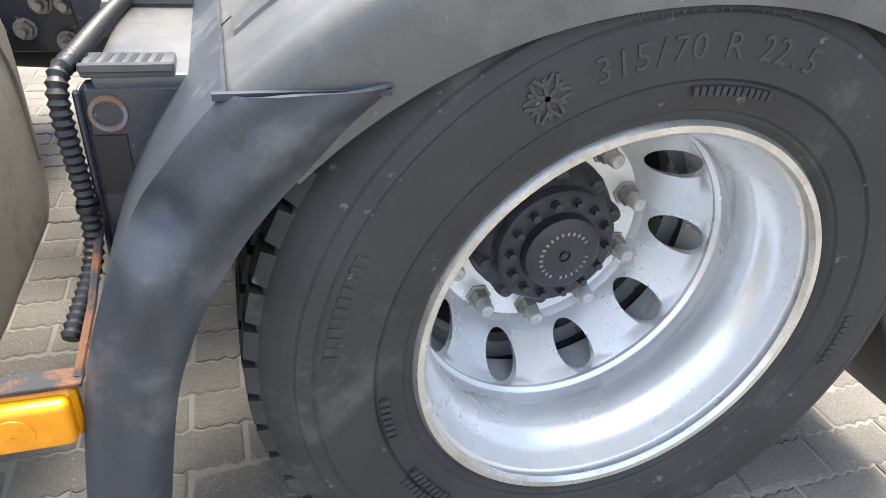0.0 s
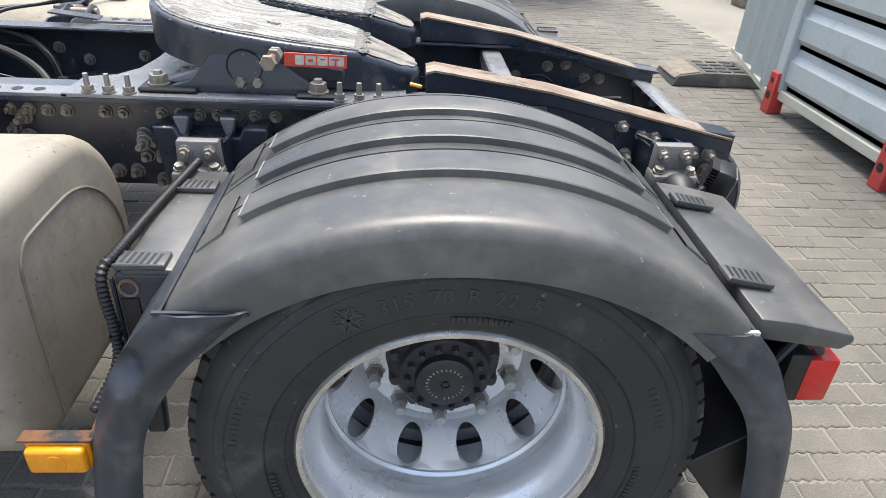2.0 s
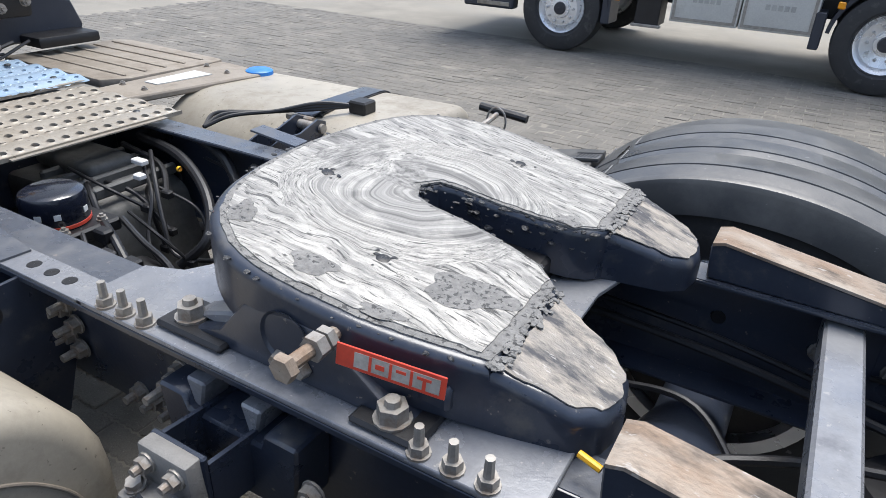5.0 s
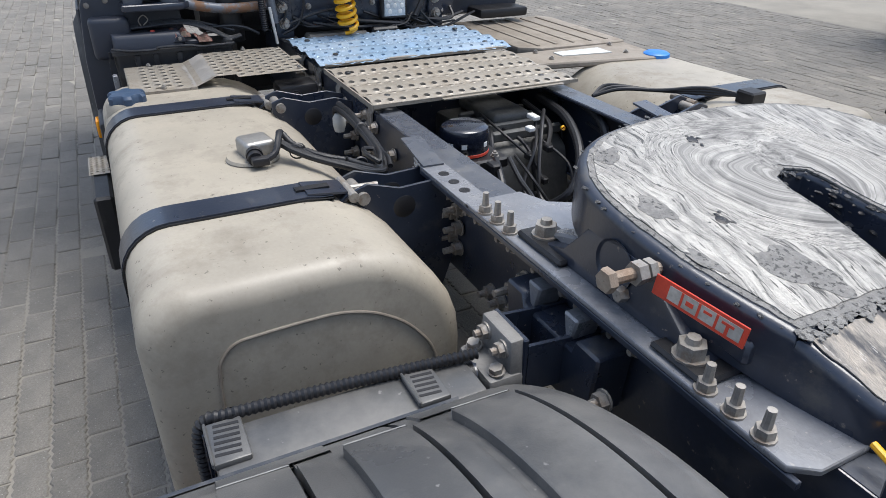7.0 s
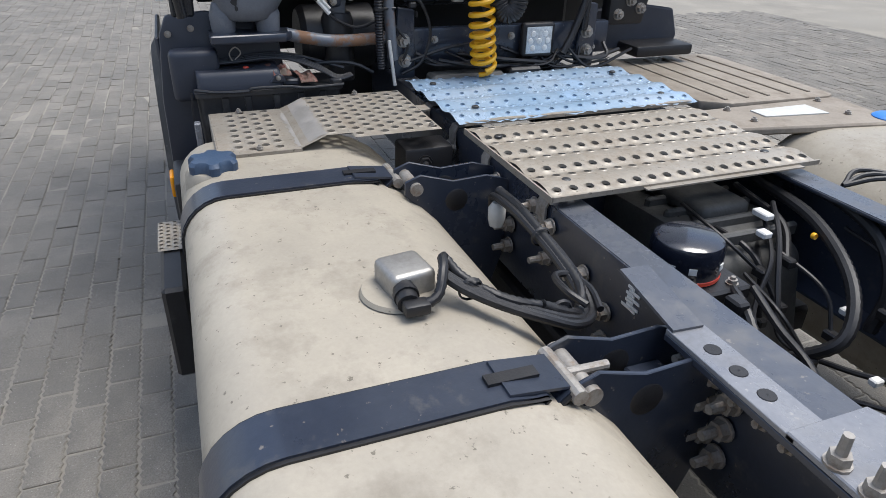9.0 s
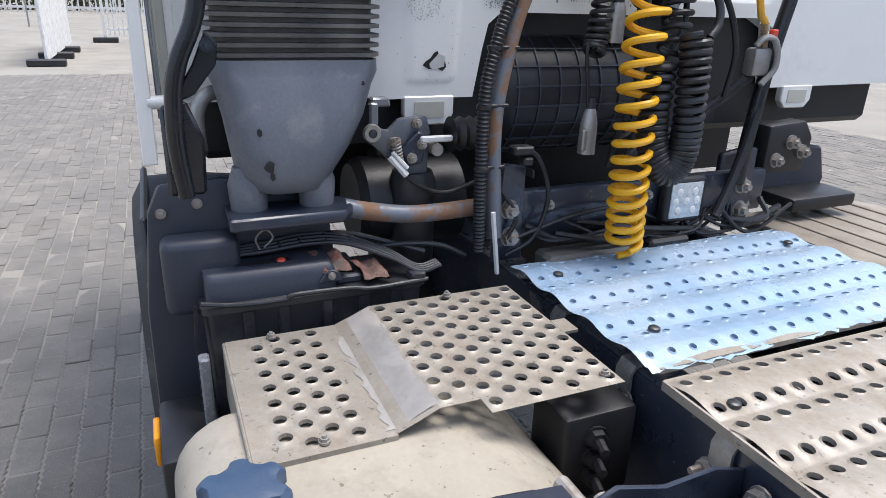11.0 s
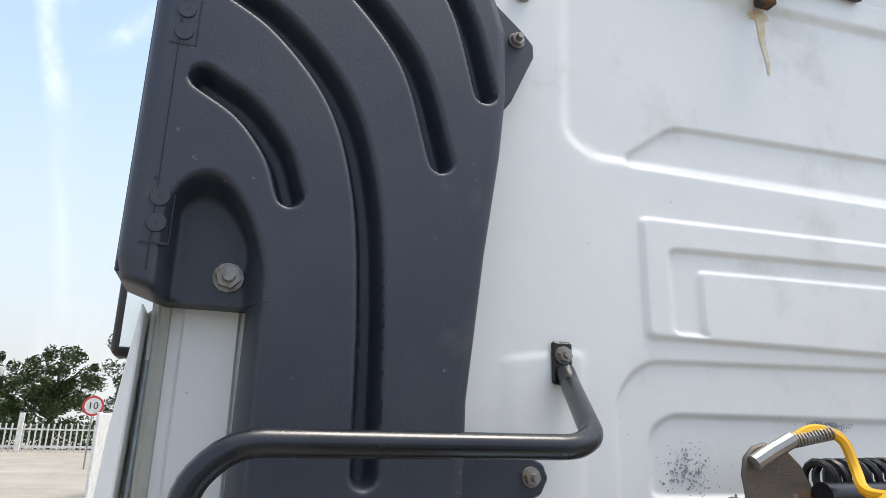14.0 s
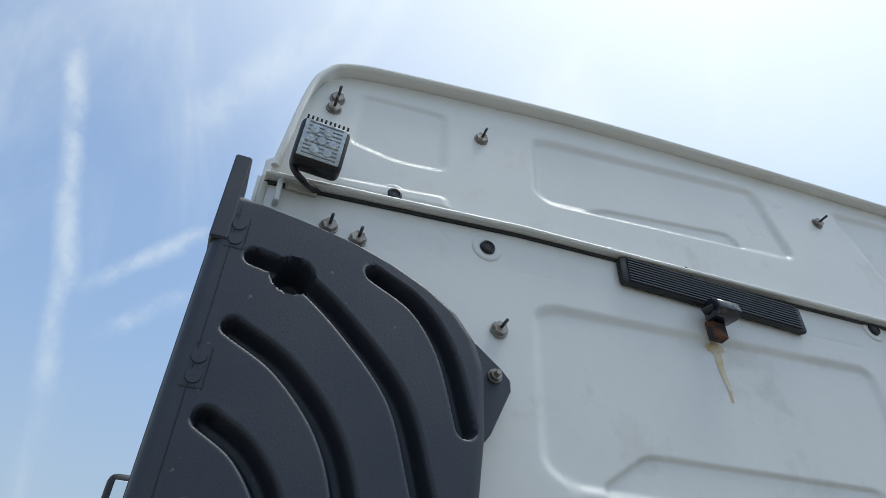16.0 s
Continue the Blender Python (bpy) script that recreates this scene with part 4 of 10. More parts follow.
def mudguard():
    ribs = ((-1.100, -1.008), (-0.942, -0.850), (-0.786, -0.690))
    prof = [(0.622, -1.266), (0.690, -1.268), (0.708, -1.262), (0.717, -1.250), (0.7205, -1.234)]
    for y0, y1 in ribs:
        prof += [(0.7205, y1 - 0.002), (0.708, y1 - 0.001), (0.708, y1 + 0.007), (0.7205, y1 + 0.008)]
    prof += [(0.7205, -0.636), (0.714, -0.622), (0.700, -0.617), (0.622, -0.617), (0.622, -0.623), (0.698, -0.625), (0.708, -0.640), (0.708, -1.226), (0.702, -1.246), (0.690, -1.256), (0.622, -1.256)]
    mg = part("mudguard", arch(46, 134, prof, 60), PLASTIC, truck, "grey plastic arched mudguard with raised ribs")
    for y0, y1 in ribs:
        part("rib", arch(58.2, 122.0, [(0.719, y0 - 0.001), (0.7335, y0 + 0.001), (0.7355, y0 + 0.004), (0.7335, y1 - 0.003), (0.719, y1)], 48), PLASTIC, mg, "raised flat rib")
        part("rib_back", arch(58.2, 122.0, [(0.718, y1 + 0.005), (0.7325, y1 + 0.006), (0.7315, y1 + 0.012), (0.7205, y1 + 0.050), (0.718, y1 + 0.050)], 48), PLASTIC, mg, "sloping back of the rib")
        for a in (57.9, 121.9):
            part("rib_end", arch(a, a + 0.45, [(0.719, y0), (0.7362, y0 + 0.002), (0.7345, y1 - 0.003), (0.719, y1)], 1), RIB_WORN, mg, "pale rubbed end of the rib")
    # stepped edge strips beside the ribs, front and rear
    for s in (-1, 1):
        for y0 in (-1.10, -0.82):
            a = 90 - s * -38.5
            part("clip", arch(a - 2.6, a + 2.6, [(0.718, y0), (0.7245, y0 + 0.003), (0.7245, y0 + 0.150), (0.718, y0 + 0.153)], 4), PLASTIC, mg, "moulded fastening clip")

    def skirt(outer, inner, name, label, bulge=0.0, dents=()):
        bm = bmesh.new()
        rows = []
        o, q = smoothed(outer, 10), smoothed(inner, 10)
        n = len(o)
        for i in range(n):
            a, b = o[i], q[min(i, len(q) - 1)]
            row = []
            for k in range(17):
                t = k / 16
                p = a.lerp(b, t)
                push = sum(d * math.exp(-((p.x - dx) / rx) ** 2 - ((p.z - dz) / rz) ** 2) for dx, dz, rx, rz, d in dents)
                row.append(bm.verts.new(p + Vector((0, -bulge * math.sin(math.pi * t) - 0.003 * math.sin(9 * t + i * 0.2) + push, 0))))
            # the sheet that runs in under the truck from the outer edge
            row.insert(0, bm.verts.new(a + Vector((0.0, 0.55, 0))))
            row.insert(1, bm.verts.new(a + Vector((0.0, 0.02, 0))))
            rows.append(row)
        for ra, rb in zip(rows, rows[1:]):
            for k in range(len(ra) - 1):
                bm.faces.new((ra[k], ra[k + 1], rb[k + 1], rb[k]))
        bmesh.ops.recalc_face_normals(bm, faces=bm.faces)
        made = bmesh.ops.solidify(bm, geom=bm.faces, thickness=0.005)
        return part(name, bm, PLASTIC_BLUE, mg, label, 50)

    y = -1.264
    skirt([(-0.492, y, 0.858), (-0.540, y, 0.805), (-0.597, y, 0.715), (-0.650, y, 0.571), (-0.690, y, 0.345)], [(-0.345, y, 0.862), (-0.396, y, 0.812), (-0.491, y, 0.705), (-0.560, y, 0.566), (-0.603, y, 0.338)], "front_skirt", "dented grey plastic lower mudguard", 0.018, ((-0.552, 0.748, 0.024, 0.030, 0.026), (-0.585, 0.690, 0.020, 0.05, -0.010), (-0.555, 0.640, 0.014, 0.07, -0.010), (-0.60, 0.56, 0.012, 0.02, -0.008), (-0.63, 0.50, 0.016, 0.03, 0.010)))
    skirt([(0.510, y, 0.829), (0.560, y, 0.770), (0.600, y, 0.700), (0.654, y, 0.580), (0.700, y, 0.318)], [(0.374, y, 0.833), (0.425, y, 0.780), (0.473, y, 0.725), (0.560, y, 0.590), (0.620, y, 0.322)], "rear_skirt", "grey plastic lower mudguard", 0.015)
    part("seam_strip", box(-0.50, -0.348, -1.269, -1.262, 0.854, 0.860), PLASTIC_DARK, mg)
    part("seam_strip", box(0.372, 0.510, -1.270, -1.262, 0.826, 0.833), RIM_EDGE, mg, "torn pale edge of plastic")
    # mud flap behind
    flap = prism([(0.49, 0.45), (0.62, 0.55), (0.655, 0.56), (0.745, 0.15), (0.725, 0.14)], "y", -1.22, -0.66, 0.003)
    part("mud_flap", flap, BLACK, mg, "black rubber mud flap")
    # flat trays in front of and behind the arch
    part("front_tray", box(-0.622, -0.520, -1.085, -0.640, 0.806, 0.822, 0.006, seg=2), PLASTIC, mg, "dusty flat grey tray")
    rt = prism([(0.53, 0.835), (0.60, 0.826), (0.715, 0.800), (0.722, 0.785), (0.70, 0.765), (0.53, 0.79)], "y", -1.232, -0.66, 0.006, seg=2)
    part("rear_tray", rt, PLASTIC, mg, "flat grey plastic rear cover")
    for (x, yy, z, tilt) in ((-0.585, -1.060, 0.823, 0), (-0.572, -0.735, 0.823, 0), (0.575, -0.775, 0.834, 10), (0.556, -1.103, 0.836, 10)):
        m = Matrix.Translation((x, yy, z)) @ Matrix.Rotation(radians(tilt), 4, "Y")
        v = part("vent", box(-0.046, 0.046, -0.028, 0.028, -0.004, 0.009, 0.004, m=m, seg=2), PLASTIC, mg, "small slotted vent")
        for k in range(6):
            part("slat", box(-0.036 + 0.0125 * k, -0.030 + 0.0125 * k, -0.020, 0.019, 0.0085, 0.0096, m=m @ Matrix.Rotation(radians(-6), 4, "Z")), BLACK, v)
        part("vent_lip", box(-0.046, 0.046, -0.031, -0.026, 0.002, 0.013, 0.002, m=m), PLASTIC, v)
    # bracket wall with an oval opening under the front tray
    part("side_bracket", prism([(-0.635, 0.812), (-0.515, 0.812), (-0.53, 0.74), (-0.59, 0.56), (-0.60, 0.40), (-0.64, 0.40)], "y", -1.085, -1.060, 0.006), CHASSIS, mg, "dark folded steel bracket")
    part("slot", box(-0.630, -0.597, -1.0875, -1.083, 0.688, 0.757, 0.0), BLACK, mg, "dark square opening")
    part("bracket_eye", lathe([(0.001, 0.012), (0.012, 0.012), (0.015, -0.004), (0.019, -0.004), (0.020, 0.0)], (-0.611, -1.085, 0.781), "y", 24), RUST_PATCHY, mg, "rusty tube end in the bracket")
    part("bracket_rib", box(-0.640, -0.633, -1.094, -1.084, 0.45, 0.808, 0.002), CHASSIS, mg)
    return mg


left_guard = mudguard()
clone(left_guard, AROUND)


def lamps():
    br = part("marker_bracket", box(-0.785, -0.655, -1.262, -1.235, 0.562, 0.568, 0.001), RUST, truck, "rusty steel lamp bracket")
    part("bracket_arm", tube([(-0.660, -1.25, 0.565), (-0.650, -1.17, 0.60), (-0.640, -1.09, 0.66)], 0.005, 8), RUST, br)
    lamp = part("marker_lamp", box(-0.772, -0.668, -1.278, -1.246, 0.499, 0.556, 0.008, seg=3), AMBER, truck, "amber side marker lamp")
    part("reflector", lathe([(0.001, -1.2815), (0.010, -1.281), (0.019, -1.2795), (0.020, -1.277)], (-0.720, 0, 0.527), "y", 24), AMBER, lamp, "round reflector")
    part("lamp_frame", box(-0.777, -0.663, -1.262, -1.240, 0.495, 0.560, 0.006), AMBER, lamp)
    t = part("tail_lamp", box(0.660, 0.722, -1.225, -1.02, 0.632, 0.735, 0.008, seg=2), REDLENS, truck, "red tail lamp")
    part("lamp_body", box(0.622, 0.670, -1.222, -1.015, 0.628, 0.745, 0.008, seg=2), BLACK, t, "black lamp housing")
    part("lamp_hood", tube([(0.60, -1.20, 0.70), (0.625, -1.21, 0.775), (0.66, -1.215, 0.768), (0.68, -1.21, 0.745)], 0.010, 10), PLASTIC_DARK, t)
    part("cable_conduit", hose([(-0.60, -0.62, 0.835), (-0.625, -0.85, 0.832), (-0.638, -1.04, 0.832), (-0.650, -1.085, 0.822), (-0.652, -1.100, 0.78), (-0.648, -1.10, 0.68), (-0.652, -1.12, 0.62), (-0.672, -1.20, 0.575)], 0.0115, 0.005, 12, None, 0.0028), BLACK, truck, "black corrugated cable conduit")
    for p in ((-0.648, -1.102, 0.68), (-0.638, -1.045, 0.832)):
        part("cable_tie", lathe([(0.0115, -0.004), (0.0125, 0.0), (0.0115, 0.004)], p, "z", 12), BLACK, truck)


lamps()


def brackets():
    """The cast clamps that carry the mudguard's cross tube, one before and one behind the axle."""
    for x, z, y in ((-0.612, 0.808, -0.548), (0.625, 0.815, -0.50)):
        pl = part("bracket_plate", box(x - 0.056, x + 0.056, y, y + 0.012, z - 0.07, z + 0.060, 0.003), CHASSIS, truck, "dark steel bracket on the rail")
        for sx in (-0.053, 0.053):
            part("bracket_web", prism([(y + 0.010, z - 0.06), (y + 0.010, z + 0.045), (-0.376, z + 0.03), (-0.376, z - 0.075)], "x", x + sx - 0.004, x + sx + 0.004), CHASSIS, pl)
        bolts(pl, [(x - 0.085, -0.384, z - 0.02), (x + 0.085, -0.384, z - 0.02)], (0, -1, 0), 0.014, 0.014, 0.03)
        cl = part("tube_clamp", box(-0.062, 0.062, -0.075, 0.0, -0.055, -0.006, 0.012, bm=prism([(-0.052, 0.062), (0.052, 0.062), (0.058, -0.05), (-0.058, -0.05)], "y", 0.0, -0.030, 0.006, seg=2), seg=2), GREYCAST, truck, "grey cast iron tube clamp")
        cl.location = (x, y + 0.004, z)
        ORIGIN[cl] = Vector((x, y + 0.004, z))
        bolts(cl, [(x - 0.030, y - 0.026, z + 0.035), (x + 0.030, y - 0.026, z + 0.035)], (0, -1, 0), 0.013, 0.012, 0.012)
        bolts(cl, [(x - 0.042, y - 0.045, z - 0.004), (x + 0.042, y - 0.045, z - 0.004)], (0, -0.2, 1), 0.012, 0.010, 0.0)
        part("cross_tube", tube([(x, y - 0.03, z - 0.035), (x, y - 0.16, z - 0.035), (x, -1.045, z - 0.03)], 0.027, 16), CHASSIS, truck, "dark steel cross tube")
        part("tube_flare", lathe([(0.028, 0.0), (0.045, 0.03), (0.045, 0.06)], (x, y - 0.14, z - 0.035), "y", 20), BLACK, truck)
    # the open hanger bracket with two bright pins over the front clamp
    h = part("spring_hanger", prism([(-0.76, 0.862), (-0.70, 0.862), (-0.69, 0.835), (-0.535, 0.835), (-0.525, 0.862), (-0.46, 0.862), (-0.47, 0.72), (-0.74, 0.70)], "y", -0.378, -0.46, 0.005), CHASSIS, truck, "dark welded spring hanger")
    for x in (-0.685, -0.565):
        part("hanger_pin", prism([(x - 0.022, 0.885), (x + 0.022, 0.885), (x + 0.008, 0.83), (x - 0.008, 0.83)], "y", -0.385, -0.445, 0.004), CHASSIS_TOP, h, "worn bright hanger lug")
    bolts(truck, [(-0.43, -0.46, 0.80), (-0.80, -0.41, 0.80)], (0, -1, 0), 0.016, 0.016, 0.035)
    # finned work lamp at the frame's end
    tilt = Matrix.Translation((0.785, -0.53, 0.775)) @ Matrix.Rotation(radians(-24), 4, "Z") @ Matrix.Rotation(radians(14), 4, "Y")
    c = part("rear_work_lamp", box(-0.040, 0.012, -0.052, 0.052, -0.045, 0.045, 0.010, m=tilt, seg=2), BLACK, truck, "black finned work lamp at the frame end")
    for k in range(10):
        part("cooling_fin", box(-0.058, -0.038, -0.046, 0.046, -0.041 + 0.0088 * k, -0.0375 + 0.0088 * k, m=tilt), BLACK, c)
    part("lamp_face", box(0.011, 0.016, -0.046, 0.046, -0.040, 0.040, 0.006, m=tilt), LAMP_DARK, c, "lamp glass")
    part("lamp_arm", tube(smoothed([(0.74, -0.53, 0.775), (0.71, -0.55, 0.765), (0.68, -0.55, 0.75)], 5), 0.009, 8), BLACK, c)
    part("lamp_wire", tube(smoothed([(0.70, -0.55, 0.78), (0.69, -0.52, 0.80), (0.66, -0.48, 0.79), (0.62, -0.44, 0.84), (0.56, -0.40, 0.86)], 6), 0.005, 8), BLACK, c)


brackets()


def fifth_wheel():
    top = 1.092
    # grey base plate over both rails
    base = [(-0.975, -0.445), (-0.12, -0.445), (-0.095, -0.41), (-0.095, -0.29), (-0.16, -0.26), (-0.20, -0.10), (-0.20, 0.10), (-0.16, 0.26), (-0.095, 0.29), (-0.095, 0.41), (-0.12, 0.445), (-0.975, 0.445),
            (-0.975, 0.30), (-0.90, 0.27), (-0.86, 0.20), (-0.845, 0.08), (-0.845, -0.08), (-0.86, -0.20), (-0.90, -0.27), (-0.975, -0.30)]
    plate = part("mounting_plate", prism(base, "z", RAIL_TOP + 0.002, RAIL_TOP + 0.014, 0.002), CHASSIS_TOP, truck, "worn grey steel mounting plate")
    for s in (-1, 1):
        part("angle_strip", box(-1.22, -0.96, s * 0.378, s * 0.445, RAIL_TOP + 0.002, RAIL_TOP + 0.011, 0.001), CHASSIS_TOP, plate, "grey angle strip with holes")
        part("edge_strip", box(-1.22, -0.10, s * 0.436, s * 0.446, RAIL_TOP - 0.010, RAIL_TOP + 0.002, 0.001), CHASSIS, plate, "dark folded plate edge")
        part("fin", strip([(-1.37, s * 0.405, 0.958), (-1.205, s * 0.414, 0.938)], 0.058, 0.006, across=Vector((0, 1, 0))), CHASSIS_PALE, plate, "bent navy plate on the rail")
        for x in (-1.15, -1.095, -1.04):
            part("hole", lathe([(0.001, 0.0013), (0.013, 0.0013), (0.014, 0.0)], (x, s * 0.412, RAIL_TOP + 0.011), "z", 16), BLACK, plate, "dark bolt hole")
        row = [(-0.910 + 0.051 * k, s * 0.430, RAIL_TOP + 0.014) for k in range(3)] + [(-0.270 + 0.051 * k, s * 0.430, RAIL_TOP + 0.014) for k in range(3)]
        bolts(plate, row, (0, 0, 1), 0.0130, 0.014, 0.030, NUTMETAL)
        # pedestal under the plate
        ped = [(-0.76, RAIL_TOP + 0.014), (-0.27, RAIL_TOP + 0.014), (-0.34, RAIL_TOP + 0.04), (-0.44, 1.04), (-0.52, 1.05), (-0.60, 1.04), (-0.66, RAIL_TOP + 0.045)]
        p = part("pedestal", prism(ped, "y", s * 0.355, s * 0.405, 0.006, seg=2), CHASSIS, truck, "dark cast pedestal with chipped paint")
        part("pedestal_foot", box(-0.79, -0.64, s * 0.335, s * 0.425, RAIL_TOP + 0.014, RAIL_TOP + 0.028, 0.005), BLACK, p)
        part("pedestal_foot", box(-0.385, -0.27, s * 0.345, s * 0.435, RAIL_TOP + 0.014, RAIL_TOP + 0.026, 0.005), BLACK, p)
        part("pedestal_arm", prism([(-0.75, 0.955), (-0.70, 0.975), (-0.58, 1.015), (-0.58, 0.975), (-0.66, 0.952)], "y", s * 0.33, s * 0.38, 0.005), CHASSIS_TOP, p)
        bolts(p, [(-0.745, s * 0.385, RAIL_TOP + 0.028), (-0.700, s * 0.30, RAIL_TOP + 0.014), (-0.328, s * 0.405, RAIL_TOP + 0.026)], (0, 0, 1), 0.021, 0.022, 0.010)
        part("pivot_disc", lathe([(0.001, s * -0.012), (0.030, s * -0.012), (0.044, s * -0.004), (0.046, 0.0)], (-0.515, s * 0.410, 1.012), "y", 28), CHASSIS, p)
        for k in (-1, 1):
            part("pivot_nut", lathe([(0.001, s * 0.016), (0.012, s * 0.016), (0.015, 0.0)], (-0.505 + 0.022 * k, s * 0.406, 0.972), "y", 6), NUTMETAL, p)
    # the coupling plate: a rounded horseshoe with a slot, tipped down to the rear
    mid, tip = 0.024, 0.155

    def tipped(bm):
        for v in bm.verts:
            v.co.y += mid
            v.co.z -= tip * (v.co.x + 0.50)
        return bm

    half = [(-0.826, 0.0), (-0.820, 0.11), (-0.795, 0.25), (-0.745, 0.345), (-0.68, 0.398), (-0.61, 0.424), (-0.52, 0.428), (-0.40, 0.418), (-0.30, 0.395), (-0.215, 0.370)]
    front = smoothed([(x, y, 0) for x, y in half], 4)
    outer = [(p.x, p.y) for p in front]
    slot = [(-0.215, 0.128), (-0.235, 0.100), (-0.27, 0.078), (-0.34, 0.060), (-0.42, 0.047), (-0.50, 0.046), (-0.535, 0.036), (-0.550, 0.0)]
    ring = [(x, -y) for x, y in outer[::-1]] + outer[1:] + slot + [(x, -y) for x, y in slot[::-1][1:]]

    def deck(points, z0, z1, round_edge):
        bm = bmesh.new()
        lo = [bm.verts.new((x, y, z0)) for x, y in points]
        hi = [bm.verts.new((x, y, z1)) for x, y in points]
        n = len(points)
        for i in range(n):
            bm.faces.new((lo[i], lo[(i + 1) % n], hi[(i + 1) % n], hi[i]))
        f = bm.faces.new(hi)
        bm.faces.new(lo[::-1])
        bmesh.ops.recalc_face_normals(bm, faces=bm.faces)
        bmesh.ops.bevel(bm, geom=list(f.edges), offset=round_edge, segments=5, profile=0.5, affect="EDGES", clamp_overlap=True)
        return bm

    fw = part("fifth_wheel", tipped(deck(ring, 0.985, top - 0.004, 0.016)), CHASSIS, truck, "greasy worn fifth wheel coupling plate tipped to the rear", 40)

    def inset(points, d, rnd, rough):
        n = len(points)
        out = []
        for i in range(n):
            a, b, c = (Vector((*points[(i + k) % n], 0)) for k in (-1, 0, 1))
            t1, t2 = (b - a).normalized(), (c - b).normalized()
            nn = Vector((-(t1 + t2).y, (t1 + t2).x, 0)).normalized()
            e = d * (1 + rnd.uniform(-rough, rough))
            out.append((b.x + nn.x * e, b.y + nn.y * e))
        return out

    def finer(points, step):
        out = []
        for a, b in zip(points, points[1:] + points[:1]):
            a, b = Vector((*a, 0)), Vector((*b, 0))
            n = max(1, int((b - a).length / step))
            out += [tuple(a.lerp(b, k / n))[:2] for k in range(n)]
        return out

    area = sum(ring[i][0] * ring[(i + 1) % len(ring)][1] - ring[(i + 1) % len(ring)][0] * ring[i][1] for i in range(len(ring)))
    sg = 1 if area > 0 else -1
    rnd = random.Random(3)

    def shrunk(kx, ky, end, gap, rough):
        """The plate's outline drawn in, with an uneven edge."""
        side = [(-0.5 + (x + 0.5) * kx, y * ky) for x, y in outer if x < end - 0.02]
        side.append((end, side[-1][1] - 0.012))
        cut = [(end, 0.104 + gap + (end + 0.235) * 1.2)] + [(x, y + gap) for x, y in slot[2:-1]] + [(slot[-1][0] - gap, 0.0)]
        line = [(x, -y) for x, y in side[::-1]] + side[1:] + cut + [(x, -y) for x, y in cut[::-1][1:]]
        return [(x + rnd.uniform(-rough, rough), y + rnd.uniform(-rough, rough)) for x, y in finer(line, 0.012)]

    part("grease_band", tipped(prism(shrunk(0.955, 0.960, -0.222, 0.006, 0.0015), "z", top - 0.006, top - 0.0018)), GREASE_THIN, fw, "dull grey grease along the edge")
    part("wear_face", tipped(prism(shrunk(0.925, 0.930, -0.238, 0.016, 0.0022), "z", top - 0.006, top)), STEEL_WORN, fw, "scratched bare steel wear face with dark grease")

    def lumps(places, size, seed):
        """Small uneven lumps of grease."""
        r2 = random.Random(seed)
        bm = bmesh.new()
        for x, y, z in places:
            own = bmesh.new()
            bmesh.ops.create_icosphere(own, subdivisions=1, radius=1.0)
            k = size * r2.uniform(0.4, 1.3)
            for v in own.verts:
                v.co = Vector((v.co.x * k * r2.uniform(0.7, 1.9), v.co.y * k * r2.uniform(0.7, 1.9), v.co.z * k * r2.uniform(0.35, 0.7)))
            bmesh.ops.rotate(own, verts=own.verts, cent=(0, 0, 0), matrix=Matrix.Rotation(r2.uniform(0, 6.3), 3, "Z"))
            bmesh.ops.translate(own, verts=own.verts, vec=(x + r2.gauss(0, 0.004), y + r2.gauss(0, 0.004), z))
            join(bm, own)
        return bm

    rim_line = [(x, y, top - 0.008) for x, y in inset(finer(ring, 0.016), sg * 0.005, rnd, 0.8) if x < -0.215]
    part("grease_crumb", tipped(lumps([p for p in rim_line if rnd.random() < 0.75], 0.0036, 1)), GREASE, fw, "crumbs of black grease on the edge", kind="stuff")
    in_slot = [(x, s * (y + rnd.uniform(0, 0.006)), top - 0.006 - rnd.random() ** 2 * 0.05) for x, y in finer(slot, 0.010)[:-3] for s in (-1, 1)]
    part("grease_clot", tipped(lumps(in_slot, 0.006, 2)), GREASE, fw, "black grease clotted in the slot", kind="stuff")
    # ramped horns
    for s in (-1, 1):
        pts = [(-0.222, 0.372), (-0.10, 0.345), (-0.068, 0.312), (-0.055, 0.26), (-0.066, 0.205), (-0.10, 0.170), (-0.16, 0.148), (-0.222, 0.126)]
        ztop = lambda x: top - 0.006 - max(0.0, (x + 0.215)) * 0.20
        bm = bmesh.new()
        hi = [bm.verts.new((x, s * y, ztop(x))) for x, y in pts]
        lo = [bm.verts.new((x, s * y, 0.985 + max(0, x + 0.215) * 0.05)) for x, y in pts]
        n = len(pts)
        for i in range(n):
            bm.faces.new((lo[i], lo[(i + 1) % n], hi[(i + 1) % n], hi[i]))
        f = bm.faces.new(hi)
        bm.faces.new(lo[::-1])
        bmesh.ops.recalc_face_normals(bm, faces=bm.faces)
        bmesh.ops.bevel(bm, geom=list(f.edges), offset=0.020, segments=5, profile=0.5, affect="EDGES", clamp_overlap=True)
        horn = part("horn", tipped(bm), CHASSIS, fw, "sloping horn of the coupling plate", 40)
        cx, cy = sum(p[0] for p in pts) / n, sum(p[1] for p in pts) / n
        face = [(cx + (x - cx) * 0.86, s * (cy + (y - cy) * 0.86)) for x, y in finer(pts, 0.012)]
        face = [(x + rnd.uniform(-0.003, 0.003), y + rnd.uniform(-0.003, 0.003)) for x, y in face]
        sk = prism(face, "z", 0.0, 0.002)
        for v in sk.verts:
            v.co.z += ztop(v.co.x) - 0.0004
